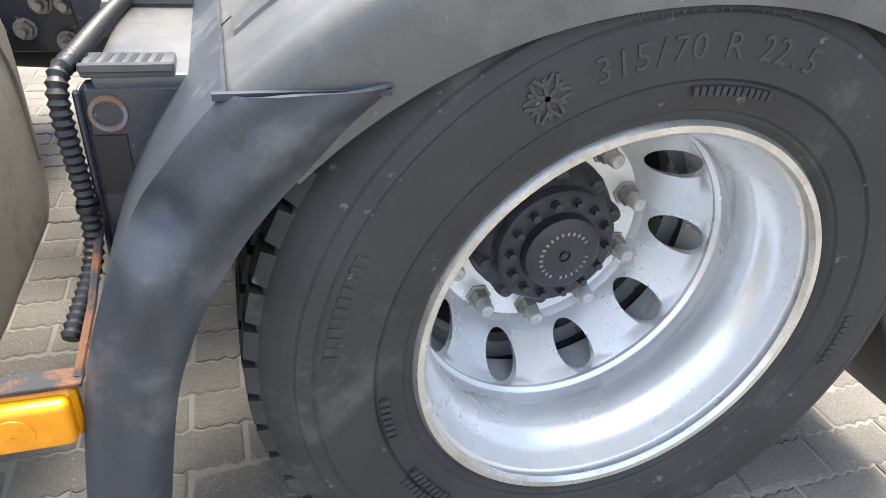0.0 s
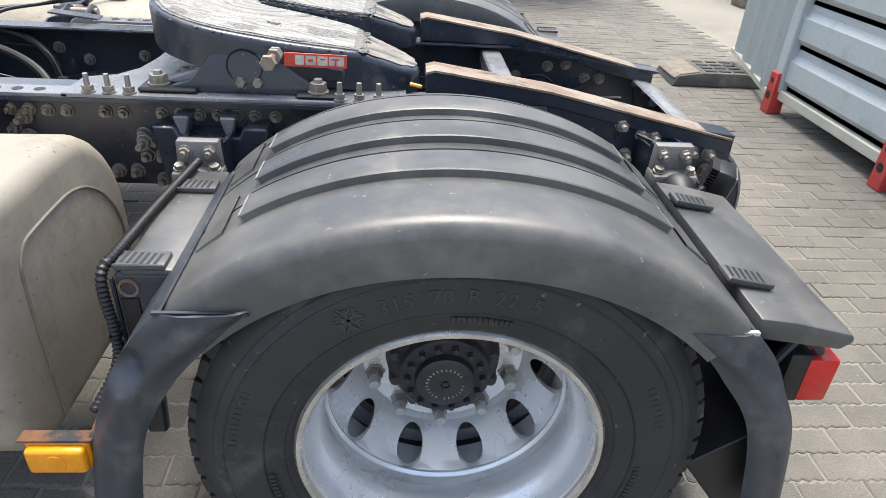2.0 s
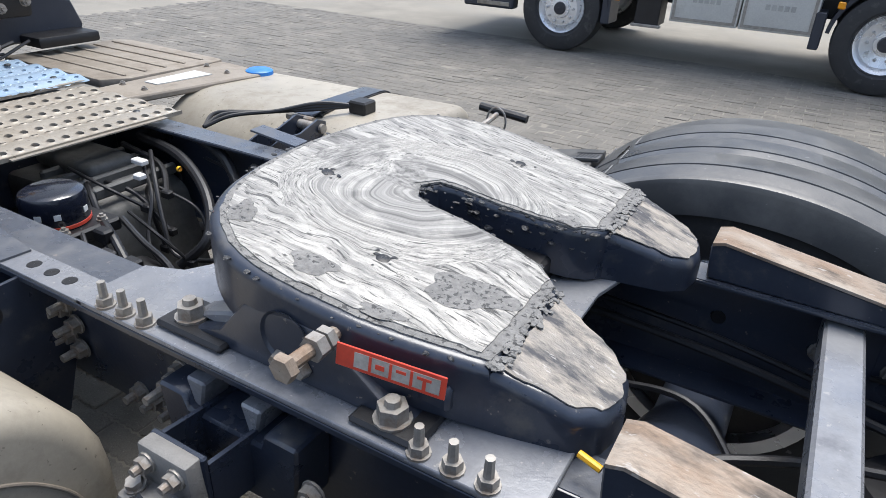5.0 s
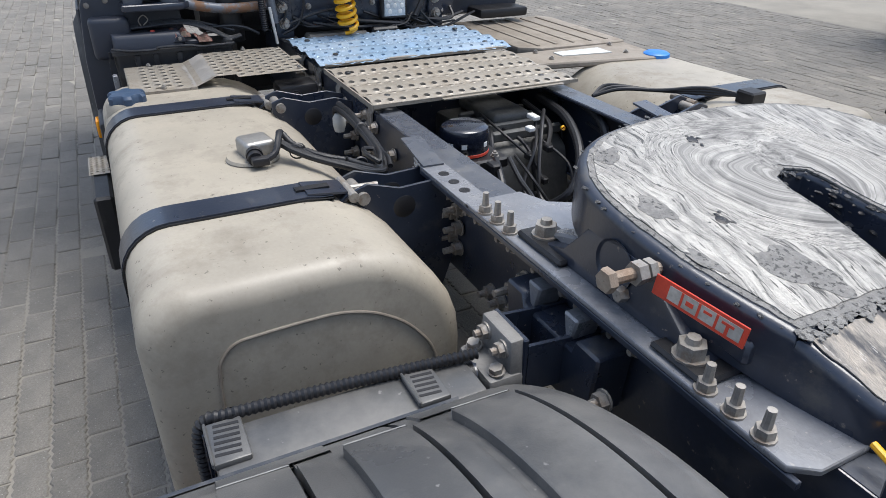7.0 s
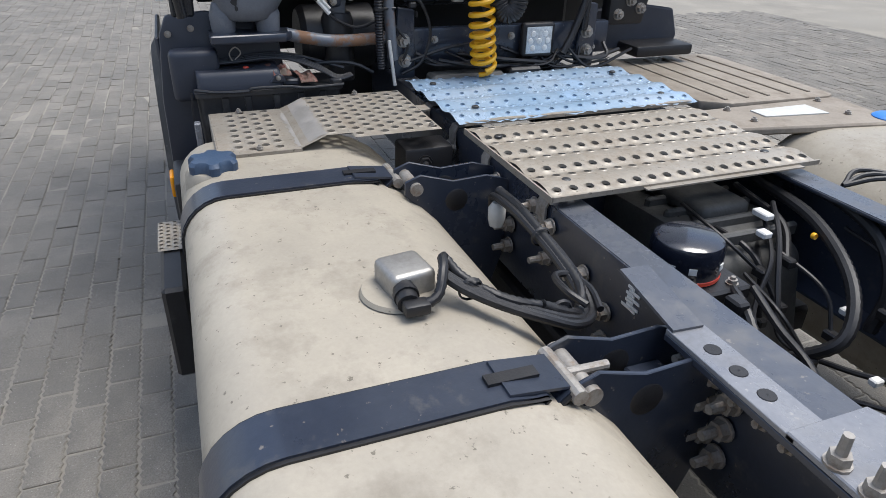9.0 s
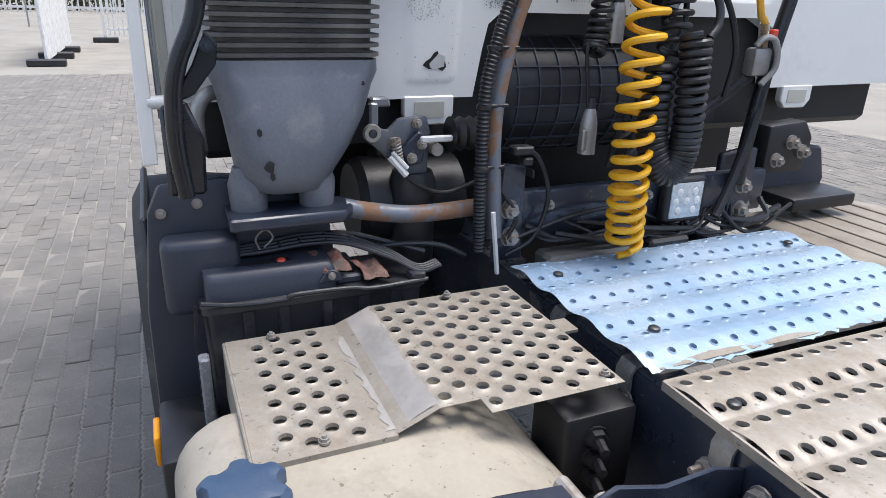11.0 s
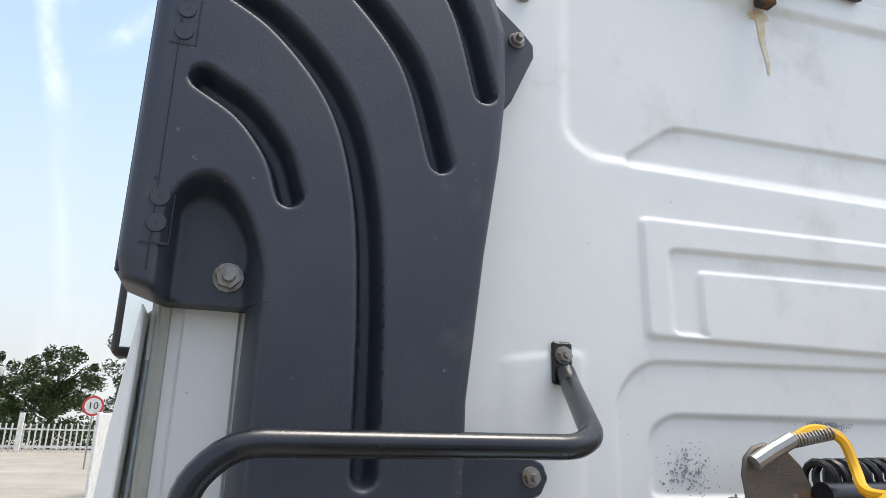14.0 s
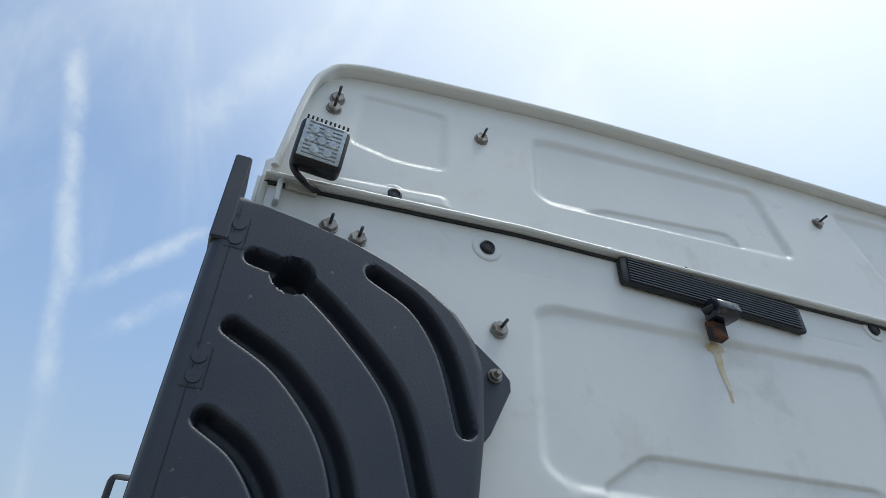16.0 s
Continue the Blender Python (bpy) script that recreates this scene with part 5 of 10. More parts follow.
        part("horn_face", tipped(sk), HORN, horn, "brown-grey scraped horn face")
        step = [(-0.216 + rnd.uniform(-0.010, 0.008), s * (0.135 + 0.23 * k / 60), top - 0.004) for k in range(61) for q in (0, 1)]
        part("grease_ridge", tipped(lumps(step, 0.0045, 7 + s)), GREASE_THIN, fw, "ridge of grey grease at the horn", kind="stuff")
    part("jaw", tipped(prism([(-0.60, -0.10), (-0.60, 0.10), (-0.30, 0.13), (-0.30, -0.13)], "z", 0.94, 1.02, 0.008)), BLACK, fw, "dark lock jaw under the slot")
    for x, y in ((-0.46, -0.262), (-0.46, 0.258), (-0.70, -0.10)):
        part("grease_hole", tipped(lathe([(0.001, 0.0012), (0.010, 0.0012), (0.012, 0.0)], (x, y, top), "z", 12)), BLACK, fw)
        part("grease_crumb", tipped(lumps([(x + rnd.gauss(0, 0.010), y + rnd.gauss(0, 0.010), top) for k in range(9)], 0.004, int(y * 100) + 40)), GREASE, fw, kind="stuff")
    # patches of thicker grease on the face
    for k, (x, y, a, b, rot) in enumerate(((-0.525, -0.350, 0.036, 0.026, 0.2), (-0.385, -0.375, 0.034, 0.014, 0.3), (-0.315, -0.245, 0.070, 0.042, 0.5), (-0.700, -0.315, 0.022, 0.034, 0.5), (-0.285, 0.098, 0.026, 0.020, 0.3))):
        blob = bmesh.new()
        rnd2 = random.Random(k)
        vs = []
        for i in range(40):
            t = 2 * math.pi * i / 40
            j = 1 + 0.14 * math.sin(3 * t + k) + 0.09 * math.sin(5 * t + 2 * k) + rnd2.uniform(-0.05, 0.05)
            px, py = a * j * math.cos(t), b * j * math.sin(t)
            vs.append(blob.verts.new((x + px * math.cos(rot) - py * math.sin(rot), y + px * math.sin(rot) + py * math.cos(rot), top + 0.0006)))
        cen = blob.verts.new((x, y, top + 0.0016))
        for i in range(40):
            blob.faces.new((vs[i], vs[(i + 1) % 40], cen))
        part("grease_patch", tipped(blob), GREASE_THIN, fw, "dull grey grease patch", 60)
    # skirt below the plate's side, with the tag and the lock bolt
    for s in (-1, 1):
        part("plate_flank", prism([(-0.60, 0.990), (-0.60, 1.045), (-0.26, 1.005), (-0.26, 0.965)], "y", s * 0.34, s * 0.385 + 0.012, 0.006), CHASSIS, fw)
    mt = Matrix.Translation((-0.331, -0.408, 1.035)) @ Matrix.Rotation(radians(8.5), 4, "Z") @ Matrix.Rotation(radians(3), 4, "Y") @ Matrix.Rotation(radians(-6), 4, "X")
    tag = part("tag", box(-0.080, 0.080, -0.0015, 0.0015, -0.0175, 0.0175, 0.001, m=mt), REDTAG, fw, "scratched red plate with worn silver marks")
    part("tag_panel", box(-0.052, 0.072, -0.0024, -0.0014, -0.0115, 0.0115, 0.0, m=mt), TAGSILVER, tag, "scratched silver field")
    for x0, x1, z0, z1 in ((-0.030, -0.026, -0.0115, 0.0115), (0.000, 0.004, -0.0115, 0.0115), (0.030, 0.034, -0.0115, 0.0115), (-0.020, -0.007, -0.0035, 0.0035), (0.010, 0.024, 0.002, 0.006), (0.040, 0.060, 0.003, 0.007), (0.048, 0.053, -0.0115, 0.003)):
        part("tag_mark", box(x0, x1, -0.0032, -0.0020, z0, z1, 0.0, m=mt), REDTAG, tag, "plain red bar")
    lb = part("lock_bolt", tube([(-0.43, -0.395, 1.05), (-0.437, -0.485, 1.047)], 0.011, 10), RUSTY, fw, "rusty threaded lock bolt")
    part("bolt_head", lathe([(0.001, -0.014), (0.019, -0.014), (0.021, -0.010), (0.021, 0.0), (0.001, 0.0)], (-0.437, -0.485, 1.047), "y", 6), RUSTY, lb, "brass-brown bolt head")
    part("lock_nut", lathe([(0.001, -0.010), (0.020, -0.010), (0.020, 0.008), (0.001, 0.008)], (-0.432, -0.435, 1.049), "y", 6), NUTMETAL, lb)
    part("lock_nut", lathe([(0.001, -0.008), (0.019, -0.008), (0.019, 0.006), (0.001, 0.006)], (-0.431, -0.415, 1.05), "y", 6), NUTMETAL, lb)
    # pull handle on the far side
    hd = part("pull_handle", tube([(-0.72, 0.44, 1.02), (-0.72, 0.70, 1.05)], 0.008, 8), NUTMETAL, fw, "steel release handle")
    part("grip", tube([(-0.79, 0.735, 1.055), (-0.64, 0.735, 1.042)], 0.012, 10), BLACK, hd, "black grip")
    part("pull_ring", tube([(-0.72 + 0.03 * math.cos(a), 0.70, 1.03 + 0.04 * math.sin(a)) for a in [radians(20 * i) for i in range(19)]], 0.003, 6), NUTMETAL, hd)
    part("grease_line", tube([(-0.085, -0.338, 0.962), (-0.052, -0.345, 0.957)], 0.0055, 8), YELLOW, fw, "yellow grease line end")


fifth_wheel()


def ramps():
    for s in (-1, 1):
        y0, y1 = s * 0.300, s * 0.382
        body = prism([(-0.040, 0.930), (-0.045, 1.000), (-0.030, 1.010), (0.30, 0.962), (0.845, 0.842), (0.845, 0.80), (0.30, 0.926)], "y", y0, y1, 0.003)
        r = part("slide_ramp", body, CHASSIS, truck, "dark slide ramp with rusty brown worn top")
        part("worn_top", strip([(-0.042, (y0 + y1) / 2, 1.006), (-0.02, (y0 + y1) / 2, 1.0125), (0.30, (y0 + y1) / 2, 0.966), (0.56, (y0 + y1) / 2, 0.909), (0.85, (y0 + y1) / 2, 0.845)], 0.090, 0.006, across=Vector((0, 1, 0))), RUSTY, r, "rusty brown rubbed steel top")


ramps()


def cables_rear():
    """Air lines and cables between the rails behind the coupling."""
    rnd = random.Random(11)
    runs = [[(-0.25, 0.33, 0.80), (0.0, 0.32, 0.79), (0.25, 0.31, 0.76), (0.5, 0.30, 0.74), (0.72, 0.25, 0.76)], [(-0.3, 0.30, 0.78), (0.05, 0.31, 0.75), (0.4, 0.27, 0.72), (0.66, 0.20, 0.70)],
            [(0.30, 0.36, 0.78), (0.42, 0.31, 0.82), (0.52, 0.30, 0.76), (0.62, 0.33, 0.80)], [(-0.1, -0.1, 0.72), (0.1, 0.0, 0.76), (0.3, 0.12, 0.74), (0.55, 0.2, 0.72)], [(-0.2, 0.1, 0.74), (0.0, 0.06, 0.80), (0.12, -0.02, 0.74)]]
    for k, line in enumerate(runs):
        part("air_line", tube(smoothed(line, 8), 0.007 + 0.003 * (k % 2), 8), BLACK, truck, "black plastic air line")
    part("tank_reservoir", lathe([(0.001, -0.25), (0.08, -0.25), (0.11, -0.22), (0.11, 0.22), (0.08, 0.25), (0.001, 0.25)], (0.42, 0, 0.56), "y", 28), BLACK, truck, "black air reservoir")
    part("clamp_block", box(0.36, 0.40, 0.28, 0.32, 0.77, 0.80, 0.004), BLACK, truck)
    part("axle_breather", tube(smoothed([(0.02, -0.12, 0.68), (0.05, -0.10, 0.74), (0.12, -0.05, 0.76), (0.2, -0.04, 0.70)], 8), 0.018, 10), BLACK, truck)


cables_rear()


# ---- tanks, steps and walkway ----
def rr_section(y0, y1, z0, z1, radii, n=7):
    """A rounded outline; radii for the corners y0 top, y1 top, y1 low, y0 low."""
    out = []
    for (cy, cz, r, a) in ((y0 + radii[0], z1 - radii[0], radii[0], 180), (y1 - radii[1], z1 - radii[1], radii[1], 90), (y1 - radii[2], z0 + radii[2], radii[2], 0), (y0 + radii[3], z0 + radii[3], radii[3], -90)):
        out += [(cy + r * math.cos(radians(a - 90 * k / n)), cz + r * math.sin(radians(a - 90 * k / n))) for k in range(n + 1)]
    return out


def loft(rings, cap=True, bm=None):
    """A skin over closed rings of equal length."""
    own = bmesh.new()
    rows = [[own.verts.new(p) for p in ring] for ring in rings]
    n = len(rows[0])
    for ra, rb in zip(rows, rows[1:]):
        for k in range(n):
            own.faces.new((ra[k], ra[(k + 1) % n], rb[(k + 1) % n], rb[k]))
    if cap:
        own.faces.new(rows[0][::-1])
        own.faces.new(rows[-1])
    bmesh.ops.recalc_face_normals(own, faces=own.faces)
    return join(bm, own)


def fuel_tank(s, x0, x1, name_label):
    y_out, y_in, zb, zt = 1.166, 0.515, 0.36, 0.925
    rad = 0.048
    rings = []
    prof = lambda d: rr_section(-y_out + d, -y_in - d, zb + d, zt - d, (0.105 - d * 0.7, 0.265 - d * 0.9, 0.10 - d * 0.7, 0.10 - d * 0.7))
    for off, along in ((rad * (1 - math.sin(radians(a))), rad * (1 - math.cos(radians(a)))) for a in (0, 18, 36, 54, 72, 90)):
        rings.append([(x1 - along, y * (1 if s < 0 else -1), z) for y, z in prof(off)])
    ends = [[(x0 + (x1 - p[0]), p[1], p[2]) for p in ring] for ring in rings]
    bm = loft(rings + ends[::-1])
    for v in bm.verts:
        v.co.z += (v.co.x + 1.65) * 0.020
    t = part("fuel_tank", bm, TANK, truck, name_label, 40)
    # pressed line on the end wall, its groove shade painted as a brown line
    shear = lambda x: (x + 1.65) * 0.020
    line = [(x1 + 0.001, (-1 if s < 0 else 1) * y, z + shear(x1)) for y, z in ((1.042, 0.40), (1.042, 0.70), (1.036, 0.775), (1.005, 0.812), (0.91, 0.818), (0.80, 0.819), (0.73, 0.800), (0.656, 0.752), (0.59, 0.665), (0.575, 0.50))]
    part("pressed_line", tube(rounded(line, 0.06, 5), 0.0036, 8), ALU_BROWN, t, "pressed groove in the tank end, its shade painted brown")
    for xs, ox in ((-1.187, -0.012), (-2.037, 0.060)) if s < 0 else ((-1.42, 0.06),):
        band = []
        for y, z in rr_section(-y_out - 0.004, -y_in + 0.02, zb, zt + 0.004, (0.109, 0.265, 0.1, 0.1)):
            if y < -0.66 and z > 0.42:
                band.append((xs, y * (1 if s < 0 else -1), z))
        band = [(xs, (-y_out - 0.004) * (1 if s < 0 else -1), 0.40)] + band + [(xs, -0.665 * (1 if s < 0 else -1), 0.918)]
        band = [(x, y, z + shear(x) + 0.002) for x, y, z in band]
        zs = shear(xs)
        st = part("strap", strip(band, 0.088, 0.006), CHASSIS, t, "dark steel tank strap")
        part("strap_lining", strip([(p[0], p[1], p[2] - 0.003) for p in band], 0.100, 0.004), BLACK, st, "black rubber strap lining")
        band2 = [(p[0], p[1], p[2] + 0.005) for p in band if abs(p[1]) < 0.99]
        band2 = [band2[0], *[tuple(Vector(band2[0]).lerp(Vector(band2[-1]), t)) for t in (0.25, 0.5, 0.75)], band2[-1]] if len(band2) > 1 else band2
        part("strap_tongue", strip(band2, 0.078, 0.005), CHASSIS, st, "folded strap end")
        ya, yb = -0.70 * (1 if s < 0 else -1), -0.78 * (1 if s < 0 else -1)
        part("strap_slot", strip([(xs, ya, 0.9345 + zs), (xs, yb, 0.9365 + zs)], 0.022, 0.006), BLACK, st, "dark slot in the strap end")
        yy = -0.655 * (1 if s < 0 else -1)
        part("strap_pin", tube([(xs - 0.055, yy, 0.915 + zs), (xs + 0.055, yy, 0.915 + zs)], 0.013, 10), NUTMETAL, st, "worn strap pin")
        part("strap_screw", tube([(xs, yy, 0.917 + zs), (xs, yy * 0.88, 0.914 + zs)], 0.008, 10), NUTMETAL, st, "threaded strap screw")
        # bracket: two plates from the rail out to the strap
        sg = -1 if s < 0 else 1
        for dx in (-0.045, 0.045):
            outline = [(sg * 0.378, 0.70), (sg * 0.378, 0.905), (sg * 0.44, 0.925), (sg * 0.53, 0.920), (sg * 0.615, 0.945), (sg * 0.655, 0.930), (sg * 0.655, 0.895), (sg * 0.60, 0.84), (sg * 0.55, 0.74), (sg * 0.52, 0.60), (sg * 0.42, 0.58)]
            br = part("tank_bracket", prism(outline, "x", xs + ox + dx - 0.004, xs + ox + dx + 0.004, 0.0015), CHASSIS, truck, "dark pressed steel tank bracket")
            part("bracket_hole", lathe([(0.001, 0.0055), (0.027, 0.0055), (0.030, 0.004)], (xs + ox + dx, sg * 0.520, 0.868), "x", 24), BLACK, br, "round hole in the bracket")
        part("bracket_floor", box(xs + ox - 0.04, xs + ox + 0.04, sg * 0.43, sg * 0.50, 0.60, 0.86, 0.004), CHASSIS, truck)
        part("bracket_rod", tube([(xs + ox - 0.06, sg * 0.628, 0.912), (xs + ox + 0.06, sg * 0.628, 0.912)], 0.016, 14), NUTMETAL, truck, "steel bracket pin")
        bolts(truck, [(xs + ox + 0.0, sg * 0.385, z) for z in (0.885, 0.80, 0.74)] + [(xs + ox + 0.085, sg * 0.380, z) for z in (0.85, 0.795, 0.735)], (0, sg, 0), 0.016, 0.016, 0.028)
    return t


near_tank = fuel_tank(-1, -2.46, -0.828, "dusty beige painted fuel tank with dark straps")
far_tank = fuel_tank(1, -2.05, -1.02, "dusty beige painted far side tank")


def tank_fittings():
    # filler neck and cap
    neck = part("filler_neck", lathe([(0.075, 0.86), (0.070, 0.905), (0.062, 0.916), (0.001, 0.916)], (-2.205, -1.075, 0), "z", 32), TANK, near_tank, "beige filler neck")
    cap = bmesh.new()
    ring = []
    for z, base in ((0.910, 0.050), (0.914, 0.057), (0.934, 0.057), (0.943, 0.050), (0.946, 0.036)):
        ring.append([(-2.205 + base * (1 + 0.13 * math.tanh(2.2 * math.cos(6 * a))) * math.cos(a), -1.075 + base * (1 + 0.13 * math.tanh(2.2 * math.cos(6 * a))) * math.sin(a), z) for a in [2 * math.pi * k / 60 for k in range(60)]])
    part("filler_cap", loft(ring, bm=cap), BLUECAP, near_tank, "dusty blue lobed filler cap")
    # level sender with its plug and cable
    turn = Matrix.Translation((-1.475, -0.802, 0)) @ Matrix.Rotation(radians(8), 4, "Z")
    sd = part("level_sender", box(-0.048, 0.038, -0.042, 0.042, 0.930, 0.982, 0.012, seg=3, m=turn), SILVER, near_tank, "silver cast level sender box")
    part("sender_base", lathe([(0.001, 0.940), (0.066, 0.940), (0.070, 0.932)], (-1.470, -0.815, 0), "z", 32), TANK, near_tank)
    part("sender_plug", tube([(-1.442, -0.818, 0.958), (-1.398, -0.822, 0.952)], 0.019, 14), BLACK, near_tank, "black ribbed cable plug")
    part("plug_ring", tube([(-1.426, -0.819, 0.956), (-1.414, -0.820, 0.955)], 0.022, 14), BLACK, near_tank)
    part("plug_boot", box(-1.402, -1.372, -0.835, -0.790, 0.940, 0.962, 0.006, seg=2), BLACK, near_tank)
    part("sender_conduit", hose([(-1.385, -0.800, 0.952), (-1.392, -0.772, 0.965), (-1.425, -0.752, 0.992), (-1.462, -0.738, 0.992), (-1.435, -0.718, 0.968), (-1.395, -0.690, 0.956), (-1.360, -0.650, 0.946), (-1.350, -0.600, 0.932)], 0.0095, 0.006, 10), BLACK, near_tank, "black corrugated sender cable")
    for k, off in enumerate((0.0, 0.016)):
        part("sender_cable", tube(smoothed([(-1.440 + off, -0.752, 0.978), (-1.408 + off, -0.722, 0.962), (-1.372 + off, -0.672, 0.944), (-1.340 + off, -0.610, 0.926), (-1.335 + off, -0.545, 0.900), (-1.365, -0.500 + off, 0.880), (-1.430, -0.478 + off, 0.890), (-1.520, -0.470 + off, 0.905), (-1.620, -0.470 + off, 0.918), (-1.720, -0.475 + off, 0.930), (-1.805, -0.478 + off, 0.925), (-1.830, -0.470 + off, 0.890)], 8), 0.0095, 10), BLACK, near_tank, "black cable")
    part("conduit_run", hose([(-1.350, -0.600, 0.932), (-1.352, -0.545, 0.905), (-1.375, -0.505, 0.885), (-1.440, -0.470, 0.898), (-1.560, -0.462, 0.915), (-1.700, -0.462, 0.935), (-1.800, -0.468, 0.94)], 0.011, 0.006, 10), BLACK, near_tank, "black corrugated cable run")
    for p in ((-1.400, -0.712, 0.958), (-1.352, -0.56, 0.912), (-1.60, -0.466, 0.918)):
        part("cable_tie", lathe([(0.020, -0.004), (0.023, 0.0), (0.020, 0.004)], p, "x", 14), BLACK, near_tank)
    part("cable_loop", tube(smoothed([(-1.36, -0.50, 0.905), (-1.40, -0.52, 0.915), (-1.46, -0.51, 0.91), (-1.47, -0.47, 0.90), (-1.42, -0.455, 0.895), (-1.36, -0.47, 0.89)], 8), 0.007, 8), BLACK, truck, "coiled black cable")
    part("valve_cup", lathe([(0.001, 0.85), (0.016, 0.85), (0.021, 0.87), (0.021, 0.895), (0.012, 0.91), (0.001, 0.912)], (-1.80, -0.47, 0), "z", 20), GREYMARK, truck, "white plastic valve cup")
    bolts(truck, [(-1.46, -0.380, 0.80), (-1.55, -0.380, 0.84), (-1.70, -0.380, 0.88), (-1.70, -0.380, 0.80), (-1.78, -0.380, 0.90)], (0, -1, 0), 0.015, 0.016, 0.03)
    for k, x in enumerate((-1.745, -2.06, -2.30, -2.53)):
        band = strip([(x, -0.383, 0.86), (x, -0.384, 0.915), (x, -0.375, 0.931), (x, -0.335, 0.934)], 0.042, 0.006)
        part("rail_clip", band, NUTMETAL, truck, "grey steel hose clip on the rail")
        bolts(truck, [(x + 0.02, -0.385, 0.868), (x - 0.02, -0.385, 0.868)], (0, -1, 0), 0.011, 0.012, 0.02)
    # far side: cap, frame, sensor
    part("far_filler_cap", lathe([(0.001, 0.975), (0.045, 0.975), (0.056, 0.968), (0.058, 0.935), (0.001, 0.93)], (-1.97, 1.03, -0.035), "z", 28), BRIGHTBLUE, truck, "bright blue filler cap")
    part("far_sender", box(-1.31, -1.24, 0.77, 0.84, 0.93, 0.975, 0.006), BLACK, truck, "black sender on the far tank")
    for k in range(3):
        part("far_cable", tube(smoothed([(-1.29, 0.79, 0.955), (-1.38, 0.70, 0.948 + 0.01 * k), (-1.50, 0.60, 0.94), (-1.58 - 0.03 * k, 0.50, 0.935), (-1.62, 0.42, 0.91)], 8), 0.007, 8), BLACK, truck, "black cable")


tank_fittings()


def perforated(x0, x1, y0, y1, nx, ny, r, zf, thick=0.004, lift=0.003, stagger=True, skip=lambda x, y: False, sides=10):
    """A sheet with real round holes whose rims are pressed up; zf gives its height."""
    bm = bmesh.new()
    dx, dy = (x1 - x0) / nx, (y1 - y0) / ny

    def v(x, y, up=0.0):
        return bm.verts.new((x, y, zf(x, y) + up))

    def quad(xa, xb, ya, yb):
        bm.faces.new((v(xa, ya), v(xb, ya), v(xb, yb), v(xa, yb)))

    for j in range(ny):
        ya, yb = y0 + j * dy, y0 + (j + 1) * dy
        off = dx / 2 if stagger and j % 2 else 0.0
        if off:
            quad(x0, x0 + off, ya, yb)
            quad(x1 - off, x1, ya, yb)
        for i in range(nx - (1 if off else 0)):
            xa = x0 + off + i * dx
            xb = xa + dx
            cx, cy = (xa + xb) / 2, (ya + yb) / 2
            if skip(cx, cy):
                quad(xa, xb, ya, yb)
                continue
            n = sides
            out_r, mid_r, in_r, low = [], [], [], []
            for k in range(n):
                a = 2 * math.pi * (k + 0.5) / n
                u, w = math.cos(a), math.sin(a)
                s = 1 / max(abs(u), abs(w))
                out_r.append(v(cx + u * s * dx / 2, cy + w * s * dy / 2))
                mid_r.append(v(cx + u * r * 1.35, cy + w * r * 1.35, lift * 0.25))
                in_r.append(v(cx + u * r, cy + w * r, lift))
                low.append(v(cx + u * r * 0.97, cy + w * r * 0.97, -thick))
            for k in range(n):
                q = (k + 1) % n
                bm.faces.new((out_r[k], out_r[q], mid_r[q], mid_r[k]))
                bm.faces.new((mid_r[k], mid_r[q], in_r[q], in_r[k]))
                bm.faces.new((in_r[k], in_r[q], low[q], low[k]))
            # corners left open by the round outline
            for u, w in ((1, 1), (-1, 1), (-1, -1), (1, -1)):
                near = sorted(range(n), key=lambda k: (out_r[k].co.x - cx - u * dx / 2) ** 2 + (out_r[k].co.y - cy - w * dy / 2) ** 2)[:2]
                try:
                    bm.faces.new((out_r[near[0]], out_r[near[1]], v(cx + u * dx / 2, cy + w * dy / 2)))
                except ValueError:
                    pass
    bmesh.ops.remove_doubles(bm, verts=bm.verts, dist=1e-5)
    bmesh.ops.recalc_face_normals(bm, faces=bm.faces)
    if sum(f.normal.z for f in bm.faces) < 0:
        bmesh.ops.reverse_faces(bm, faces=bm.faces)
    return bm


